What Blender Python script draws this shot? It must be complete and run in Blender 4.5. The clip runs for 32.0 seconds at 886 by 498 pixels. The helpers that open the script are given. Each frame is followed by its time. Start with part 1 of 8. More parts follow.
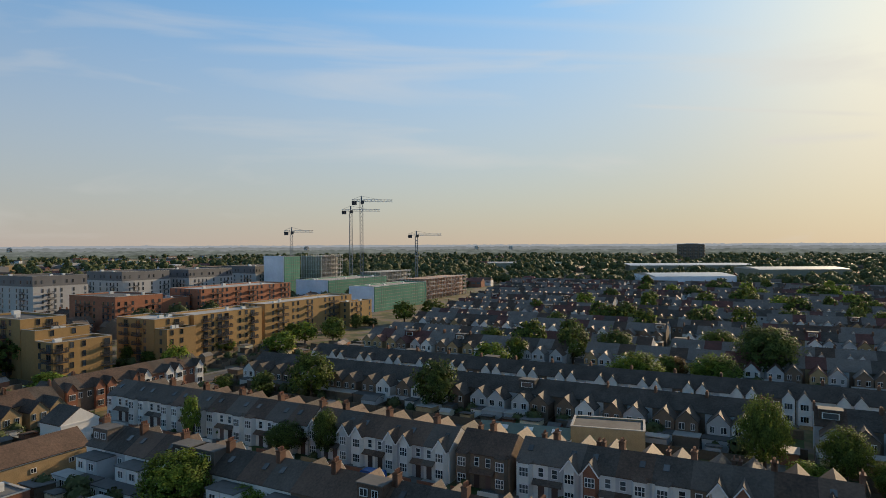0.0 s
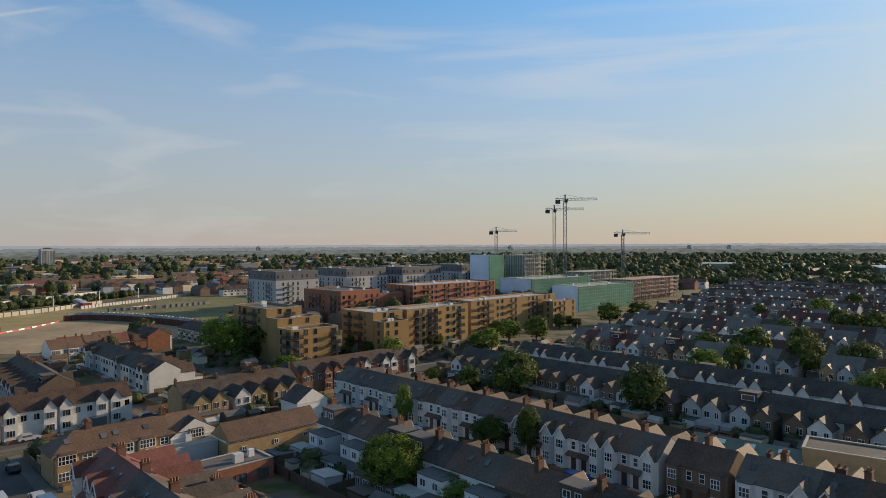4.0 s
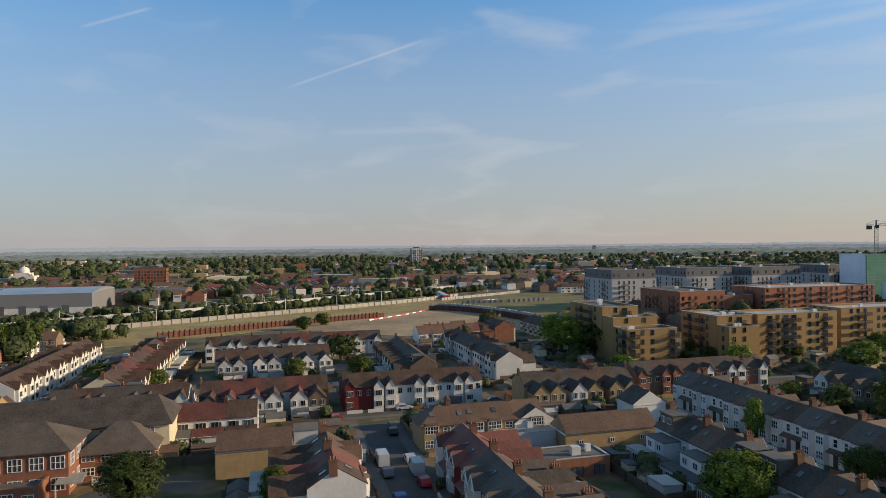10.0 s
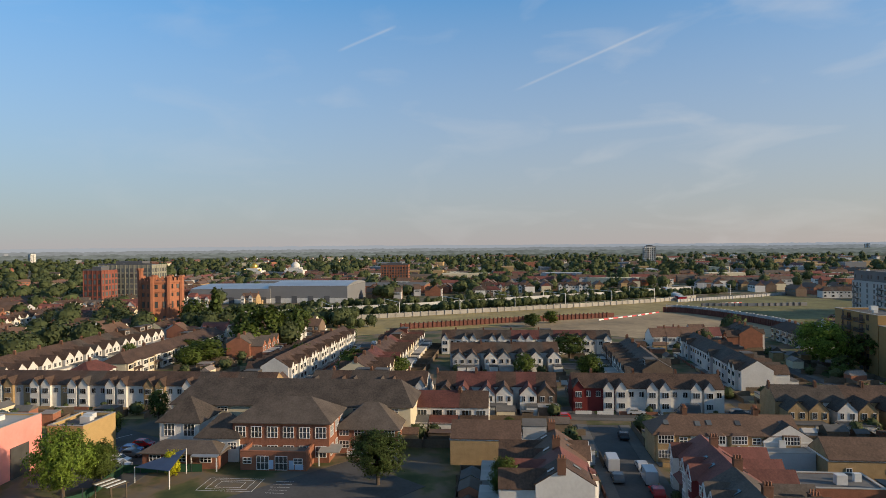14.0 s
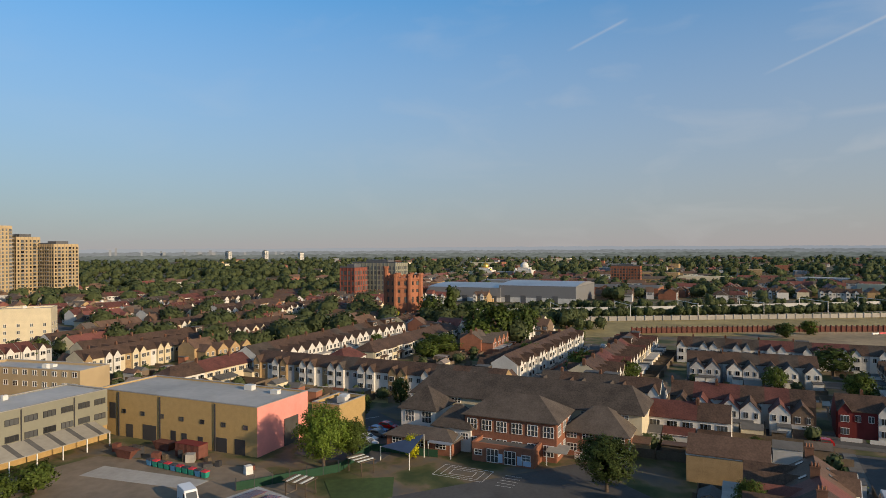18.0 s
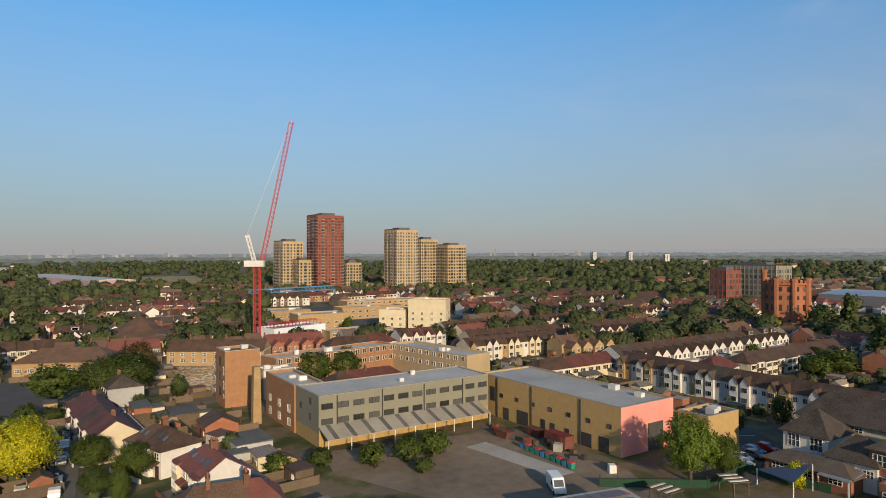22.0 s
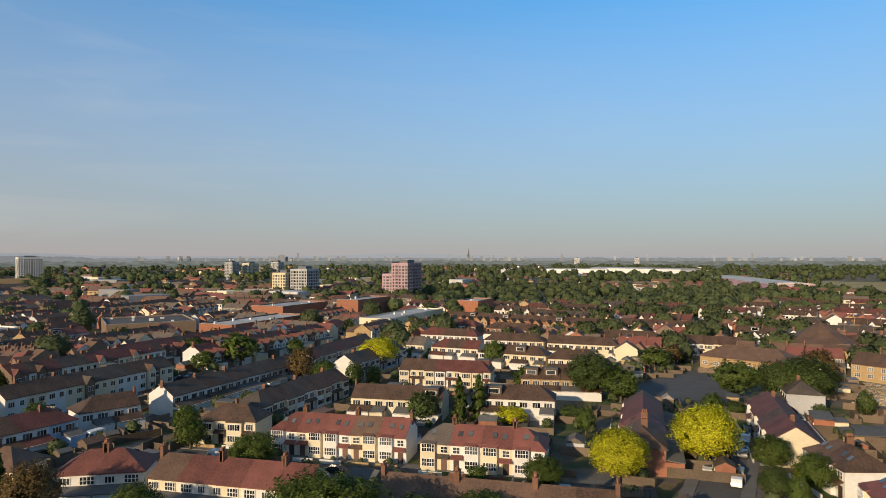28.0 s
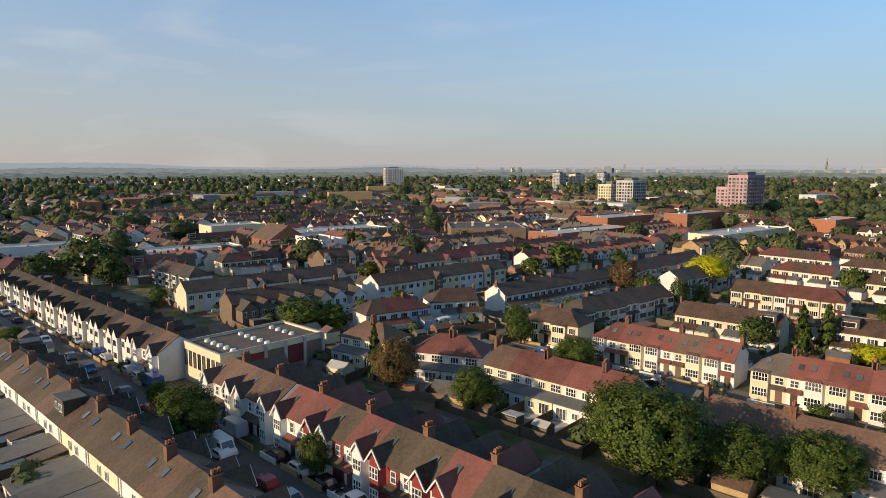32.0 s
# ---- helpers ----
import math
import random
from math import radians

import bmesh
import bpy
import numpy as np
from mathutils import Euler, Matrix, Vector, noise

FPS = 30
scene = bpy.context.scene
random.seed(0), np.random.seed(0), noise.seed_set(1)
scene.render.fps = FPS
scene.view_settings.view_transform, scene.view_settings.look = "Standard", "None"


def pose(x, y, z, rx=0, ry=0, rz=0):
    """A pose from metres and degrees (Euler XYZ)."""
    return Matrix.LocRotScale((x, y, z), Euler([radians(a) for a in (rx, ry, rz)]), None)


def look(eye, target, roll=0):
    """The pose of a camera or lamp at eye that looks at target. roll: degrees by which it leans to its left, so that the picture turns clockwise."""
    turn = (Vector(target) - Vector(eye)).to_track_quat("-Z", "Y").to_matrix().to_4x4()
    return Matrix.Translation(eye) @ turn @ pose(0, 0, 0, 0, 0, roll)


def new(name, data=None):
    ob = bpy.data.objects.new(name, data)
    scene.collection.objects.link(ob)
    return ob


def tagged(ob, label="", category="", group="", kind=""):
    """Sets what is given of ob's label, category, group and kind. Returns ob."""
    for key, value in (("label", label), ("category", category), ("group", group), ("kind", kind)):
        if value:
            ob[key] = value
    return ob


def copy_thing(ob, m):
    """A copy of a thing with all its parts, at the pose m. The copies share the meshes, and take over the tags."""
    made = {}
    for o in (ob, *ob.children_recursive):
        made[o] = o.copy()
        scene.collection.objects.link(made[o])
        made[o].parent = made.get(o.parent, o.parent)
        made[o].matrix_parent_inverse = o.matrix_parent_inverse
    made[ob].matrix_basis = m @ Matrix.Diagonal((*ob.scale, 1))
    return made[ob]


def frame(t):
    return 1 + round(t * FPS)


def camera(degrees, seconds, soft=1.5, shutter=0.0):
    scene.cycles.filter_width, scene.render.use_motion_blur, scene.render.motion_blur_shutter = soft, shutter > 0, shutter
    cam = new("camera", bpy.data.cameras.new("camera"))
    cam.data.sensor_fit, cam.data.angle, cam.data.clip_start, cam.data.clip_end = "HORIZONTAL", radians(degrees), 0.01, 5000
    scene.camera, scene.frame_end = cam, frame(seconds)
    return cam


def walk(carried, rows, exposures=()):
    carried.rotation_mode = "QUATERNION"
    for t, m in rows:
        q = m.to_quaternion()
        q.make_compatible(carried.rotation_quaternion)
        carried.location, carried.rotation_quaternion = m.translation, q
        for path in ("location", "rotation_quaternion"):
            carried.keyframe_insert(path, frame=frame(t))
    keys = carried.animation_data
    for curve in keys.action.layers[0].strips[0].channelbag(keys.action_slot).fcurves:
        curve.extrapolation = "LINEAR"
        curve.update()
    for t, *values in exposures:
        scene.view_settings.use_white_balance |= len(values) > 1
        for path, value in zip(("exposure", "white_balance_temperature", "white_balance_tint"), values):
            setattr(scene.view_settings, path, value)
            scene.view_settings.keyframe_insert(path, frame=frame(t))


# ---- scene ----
# A drone hovers at one spot and turns to the left; it tips down at the end.
EYE = (0, 0, 40)
cam = camera(69.13, 32.0, soft=0.55)
walk(cam, [
    (0, pose(*EYE, 89.63, 0.26, 0.00)),
    (0.5, pose(*EYE, 89.64, 0.26, 2.29)),
    (1, pose(*EYE, 89.65, 0.26, 4.54)),
    (1.5, pose(*EYE, 89.65, 0.26, 6.81)),
    (2, pose(*EYE, 89.65, 0.27, 9.06)),
    (2.5, pose(*EYE, 89.64, 0.27, 11.33)),
    (3, pose(*EYE, 89.64, 0.26, 13.60)),
    (3.5, pose(*EYE, 89.64, 0.25, 15.84)),
    (5.5, pose(*EYE, 89.63, 0.32, 24.56)),
    (6, pose(*EYE, 89.64, 0.34, 27.07)),
    (6.5, pose(*EYE, 89.65, 0.34, 29.60)),
    (7, pose(*EYE, 89.66, 0.35, 32.12)),
    (7.5, pose(*EYE, 89.68, 0.35, 34.61)),
    (8, pose(*EYE, 89.69, 0.36, 37.13)),
    (8.5, pose(*EYE, 89.70, 0.38, 39.67)),
    (9, pose(*EYE, 89.71, 0.44, 42.17)),
    (9.5, pose(*EYE, 89.72, 0.51, 44.71)),
    (10, pose(*EYE, 89.72, 0.58, 47.23)),
    (10.5, pose(*EYE, 89.72, 0.60, 49.74)),
    (11, pose(*EYE, 89.72, 0.63, 52.26)),
    (11.5, pose(*EYE, 89.71, 0.63, 54.77)),
    (12, pose(*EYE, 89.71, 0.61, 57.27)),
    (12.5, pose(*EYE, 89.72, 0.61, 59.79)),
    (13, pose(*EYE, 89.73, 0.61, 62.33)),
    (13.5, pose(*EYE, 89.74, 0.60, 64.86)),
    (14, pose(*EYE, 89.76, 0.57, 67.40)),
    (14.5, pose(*EYE, 89.77, 0.53, 69.93)),
    (16.5, pose(*EYE, 89.87, 0.38, 80.01)),
    (17, pose(*EYE, 89.90, 0.36, 82.53)),
    (17.5, pose(*EYE, 89.94, 0.36, 85.05)),
    (18, pose(*EYE, 89.97, 0.36, 87.55)),
    (18.5, pose(*EYE, 90.00, 0.36, 90.47)),
    (19, pose(*EYE, 90.03, 0.36, 94.06)),
    (19.5, pose(*EYE, 90.05, 0.34, 97.64)),
    (20, pose(*EYE, 90.07, 0.31, 101.29)),
    (20.5, pose(*EYE, 90.10, 0.28, 105.19)),
    (21, pose(*EYE, 90.13, 0.25, 109.84)),
    (21.5, pose(*EYE, 90.16, 0.22, 114.50)),
    (22, pose(*EYE, 90.21, 0.19, 119.16)),
    (22.5, pose(*EYE, 90.25, 0.18, 123.76)),
    (23, pose(*EYE, 90.30, 0.16, 128.36)),
    (23.5, pose(*EYE, 90.35, 0.13, 132.95)),
    (24, pose(*EYE, 90.40, 0.12, 137.56)),
    (24.5, pose(*EYE, 90.45, 0.13, 142.20)),
    (25, pose(*EYE, 90.50, 0.15, 146.89)),
    (25.5, pose(*EYE, 90.56, 0.20, 151.57)),
    (27.5, pose(*EYE, 90.62, 0.03, 170.14)),
    (28, pose(*EYE, 90.63, 0.08, 174.77)),
    (28.5, pose(*EYE, 90.63, 0.10, 179.37)),
    (29, pose(*EYE, 90.63, 0.09, 183.96)),
    (29.5, pose(*EYE, 90.64, 0.08, 188.55)),
    (30, pose(*EYE, 90.63, 0.04, 192.74)),
    (30.5, pose(*EYE, 90.61, 0.00, 195.36)),
    (31, pose(*EYE, 90.47, 0.02, 198.27)),
    (31.5, pose(*EYE, 87.07, 0.02, 200.77)),
    (32, pose(*EYE, 82.78, 0.02, 203.13)),
], exposures=[(0, 0.2, 7000, 10), (3, 0.22, 6900, 10), (6, 0.2, 6800, 10), (9, 0.2, 6700, 10), (13, 0.22, 6600, 10), (19, 0.02, 6600, 10), (25, 0.0, 6600, 10), (28, 0.16, 6650, 10), (31, 0.22, 6700, 10), (32, 0.36, 6700, 10)])

# ---------- light ----------
SUN_YAW, SUN_ELEV = 41.0, 16.5          # degrees clockwise from +y, and above the horizon
world = bpy.data.worlds.new("evening_sky")
scene.world = world
world.use_nodes = True
wn, wl = world.node_tree.nodes, world.node_tree.links
HAZE_COOL, HAZE_WARM, CLOUD = (2.72, 2.42, 2.47, 1), (3.75, 2.85, 2.15, 1), (4.2, 4.2, 4.2, 1)
sky = wn.new("ShaderNodeTexSky")
sky.sky_type, sky.sun_disc = "NISHITA", False
sky.sun_elevation, sky.sun_rotation = radians(SUN_ELEV), radians(SUN_YAW)
sky.air_density, sky.dust_density, sky.ozone_density = 1.0, 0.3, 1.6


def wmath(op, *args):
    q = wn.new("ShaderNodeVectorMath" if op in ("DOT_PRODUCT", "NORMALIZE") else "ShaderNodeMath")
    q.operation = op
    for k, v in enumerate(args):
        if isinstance(v, (int, float, tuple)):
            q.inputs[k].default_value = v
        else:
            wl.new(v, q.inputs[k])
    return q.outputs["Value"] if op == "DOT_PRODUCT" else q.outputs[0]


def wmix(fac, a, b):
    q = wn.new("ShaderNodeMix")
    q.data_type = "RGBA"
    for k, v in ((0, fac), (6, a), (7, b)):
        if isinstance(v, (int, float, tuple)):
            q.inputs[k].default_value = v
        else:
            wl.new(v, q.inputs[k])
    return q.outputs[2]


co = wn.new("ShaderNodeTexCoord").outputs["Generated"]
up = wmath("DOT_PRODUCT", co, (0, 0, 1))
toward = wmath("DOT_PRODUCT", co, (math.sin(radians(SUN_YAW)), math.cos(radians(SUN_YAW)), 0.0))
# evening haze: thick at the horizon, warm on the sun's side
low = wmath("POWER", wmath("MAXIMUM", wmath("SUBTRACT", 1.0, wmath("MULTIPLY", wmath("ABSOLUTE", up), 2.45)), 0.0), 0.72)
warm = wmath("POWER", wmath("MAXIMUM", wmath("MULTIPLY_ADD", toward, 0.5, 0.5), 0.0), 3.2)
haze = wmix(warm, HAZE_COOL, HAZE_WARM)
clear_sky = wn.new("ShaderNodeMix")
clear_sky.data_type, clear_sky.blend_type = "RGBA", "MULTIPLY"
clear_sky.inputs[0].default_value, clear_sky.inputs[7].default_value = 1.0, (0.25, 0.97, 1.36, 1)
wl.new(sky.outputs[0], clear_sky.inputs[6])
veil = wmath("MINIMUM", wmath("MAXIMUM", wmath("MULTIPLY", wmath("SUBTRACT", up, 0.36), 3.0), 0.0), 1.0)
wl.new(wmix(veil, (0.2, 0.97, 1.39, 1), (0.98, 1.0, 0.94, 1)), clear_sky.inputs[7])      # a thin high veil overhead takes the blue out
sunward = wmath("MULTIPLY_ADD", wmath("POWER", warm, 6.0), 0.35, wmath("MULTIPLY", wmath("POWER", warm, 2.0), 0.28))
open_part = wmath("MULTIPLY", wmath("SUBTRACT", 1.0, wmath("MULTIPLY", low, 0.96)), wmath("SUBTRACT", 1.0, sunward))
base = wmix(wmath("SUBTRACT", 1.0, open_part), clear_sky.outputs[2], haze)
# bright haze round the low sun
near_sun = wmath("MAXIMUM", wmath("DOT_PRODUCT", co, (math.sin(radians(SUN_YAW)) * math.cos(radians(SUN_ELEV)), math.cos(radians(SUN_YAW)) * math.cos(radians(SUN_ELEV)), math.sin(radians(SUN_ELEV)))), 0.0)
base = wmix(wmath("MULTIPLY", wmath("POWER", near_sun, 26.0), 0.55), base, (7.6, 6.0, 4.1, 1))
# thin cirrus, drawn out along one way
bend = wn.new("ShaderNodeMapping")
bend.inputs["Rotation"].default_value, bend.inputs["Scale"].default_value = (0, 0, radians(35)), (1.4, 5.5, 14.0)
wl.new(co, bend.inputs["Vector"])
wisp = wn.new("ShaderNodeTexNoise")
wisp.inputs["Scale"].default_value, wisp.inputs["Detail"].default_value, wisp.inputs["Distortion"].default_value = 1.3, 7, 0.5
wl.new(bend.outputs[0], wisp.inputs["Vector"])
thin = wmath("MULTIPLY", wmath("MAXIMUM", wmath("SUBTRACT", wisp.outputs[0], 0.54), 0.0), 2.3)
thin = wmath("MULTIPLY", thin, wmath("MULTIPLY_ADD", toward, 0.45, 0.5))
base = wmix(wmath("MINIMUM", thin, 0.35), base, CLOUD)


def trail(yaw0, el0, yaw1, el1, width, amount, base):
    """A contrail between two directions of the sky."""
    d = [Vector((-math.sin(radians(a)) * math.cos(radians(e)), math.cos(radians(a)) * math.cos(radians(e)), math.sin(radians(e)))) for a, e in ((yaw0, el0), (yaw1, el1))]
    n, mid = d[0].cross(d[1]).normalized(), (d[0] + d[1]).normalized()
    edge = d[0].dot(mid)
    line = wmath("MAXIMUM", wmath("SUBTRACT", 1.0, wmath("DIVIDE", wmath("ABSOLUTE", wmath("DOT_PRODUCT", co, tuple(n))), width)), 0.0)
    ends = wmath("MINIMUM", wmath("MAXIMUM", wmath("DIVIDE", wmath("SUBTRACT", wmath("DOT_PRODUCT", co, tuple(mid)), edge), (1 - edge) * 0.5), 0.0), 1.0)
    rough = wmath("MULTIPLY_ADD", wisp.outputs[0], 1.4, 0.1)
    return wmix(wmath("MULTIPLY", wmath("MULTIPLY", wmath("MULTIPLY", line, ends), rough), amount), base, CLOUD)


base = trail(61.1, 13.4, 48.2, 17.9, 0.003, 0.32, base)
base = trail(76.6, 16.7, 71.3, 18.9, 0.003, 0.3, base)
base = trail(19.4, 16.3, -34.6, 12.9, 0.009, 0.25, base)
base = trail(-15.6, 11.7, -34.6, 9.3, 0.0045, 0.5, base)
base = trail(21.7, 16.0, -5.1, 15.9, 0.009, 0.18, base)
base = trail(11.0, 19.4, -28.4, 15.9, 0.011, 0.18, base)
base = trail(57.5, 9.9, 45.3, 10.3, 0.008, 0.2, base)
base = trail(-25.6, 8.1, -34.6, 7.9, 0.008, 0.5, base)

wn["Background"].inputs["Strength"].default_value = 0.140
wl.new(base, wn["Background"].inputs["Color"])

sun = new("sun", bpy.data.lights.new("sun", "SUN"))
sun.data.energy, sun.data.angle, sun.data.color = 4.6, radians(0.6), (1.0, 0.78, 0.52)
sd = Vector((math.sin(radians(SUN_YAW)) * math.cos(radians(SUN_ELEV)), math.cos(radians(SUN_YAW)) * math.cos(radians(SUN_ELEV)), math.sin(radians(SUN_ELEV))))
sun.matrix_world = look(sd * 300, (0, 0, 0))


# ---------- materials ----------
def make(name, base, var=0.3, scale=2.5, rough=0.85, bump=0.15, rand=0.12, metal=0.0, big=0.25, courses=0.0, spec=0.3, island=0.0, space="Object"):
    m = bpy.data.materials.new(name)
    m.use_nodes = True
    n, l = m.node_tree.nodes, m.node_tree.links
    b = n["Principled BSDF"]
    b.inputs["Roughness"].default_value, b.inputs["Metallic"].default_value = rough, metal
    b.inputs["Specular IOR Level"].default_value = spec
    co = n.new("ShaderNodeTexCoord").outputs[space] if space == "Object" else n.new("ShaderNodeNewGeometry").outputs["Position"]
    fine, wide = n.new("ShaderNodeTexNoise"), n.new("ShaderNodeTexNoise")
    fine.inputs["Scale"].default_value, fine.inputs["Detail"].default_value = scale, 5
    wide.inputs["Scale"].default_value, wide.inputs["Detail"].default_value = scale * 0.13, 3
    l.new(co, fine.inputs["Vector"]), l.new(co, wide.inputs["Vector"])

    def maths(op, a, c):
        q = n.new("ShaderNodeMath")
        q.operation = op
        for i, v in enumerate((a, c)):
            if isinstance(v, (int, float)):
                q.inputs[i].default_value = v
            else:
                l.new(v, q.inputs[i])
        return q.outputs[0]
    f = maths("MULTIPLY", maths("SUBTRACT", fine.outputs[0], 0.5), var * 2)
    w = maths("MULTIPLY", maths("SUBTRACT", wide.outputs[0], 0.5), big * 2.4)
    value = maths("ADD", maths("ADD", f, w), 1.0)
    if rand:
        info = n.new("ShaderNodeObjectInfo")
        value = maths("ADD", value, maths("MULTIPLY", maths("SUBTRACT", info.outputs["Random"], 0.5), rand * 2))
    if island:
        geo = n.new("ShaderNodeNewGeometry")
        value = maths("ADD", value, maths("MULTIPLY", maths("SUBTRACT", geo.outputs["Random Per Island"], 0.5), island * 2))
    if courses:
        wave = n.new("ShaderNodeTexWave")
        wave.wave_type, wave.bands_direction = "BANDS", "Z"
        wave.inputs["Scale"].default_value, wave.inputs["Distortion"].default_value = courses, 0.6
        wave.inputs["Detail"].default_value = 2
        l.new(co, wave.inputs["Vector"])
        value = maths("ADD", value, maths("MULTIPLY", maths("SUBTRACT", wave.outputs["Fac"], 0.5), 0.36))
    hsv = n.new("ShaderNodeHueSaturation")
    hsv.inputs["Color"].default_value = (*base, 1)
    l.new(value, hsv.inputs["Value"])
    l.new(hsv.outputs[0], b.inputs["Base Color"])
    if bump:
        bp = n.new("ShaderNodeBump")
        bp.inputs["Strength"].default_value, bp.inputs["Distance"].default_value = bump, 0.08
        l.new(fine.outputs[0], bp.inputs["Height"])
        l.new(bp.outputs[0], b.inputs["Normal"])
    return m


def leaf_mat(name, base, island=0.6, through_leaf=0.45):
    m = make(name, base, var=0.3, scale=0.6, rough=0.65, bump=0.0, rand=0.15, big=0.2, island=island, spec=0.15)
    n, l = m.node_tree.nodes, m.node_tree.links
    b = n["Principled BSDF"]
    t = n.new("ShaderNodeBsdfTranslucent")
    l.new(b.inputs["Base Color"].links[0].from_socket, t.inputs["Color"])
    mix = n.new("ShaderNodeMixShader")
    mix.inputs[0].default_value = through_leaf
    l.new(b.outputs[0], mix.inputs[1]), l.new(t.outputs[0], mix.inputs[2])
    l.new(mix.outputs[0], n["Material Output"].inputs["Surface"])
    return m


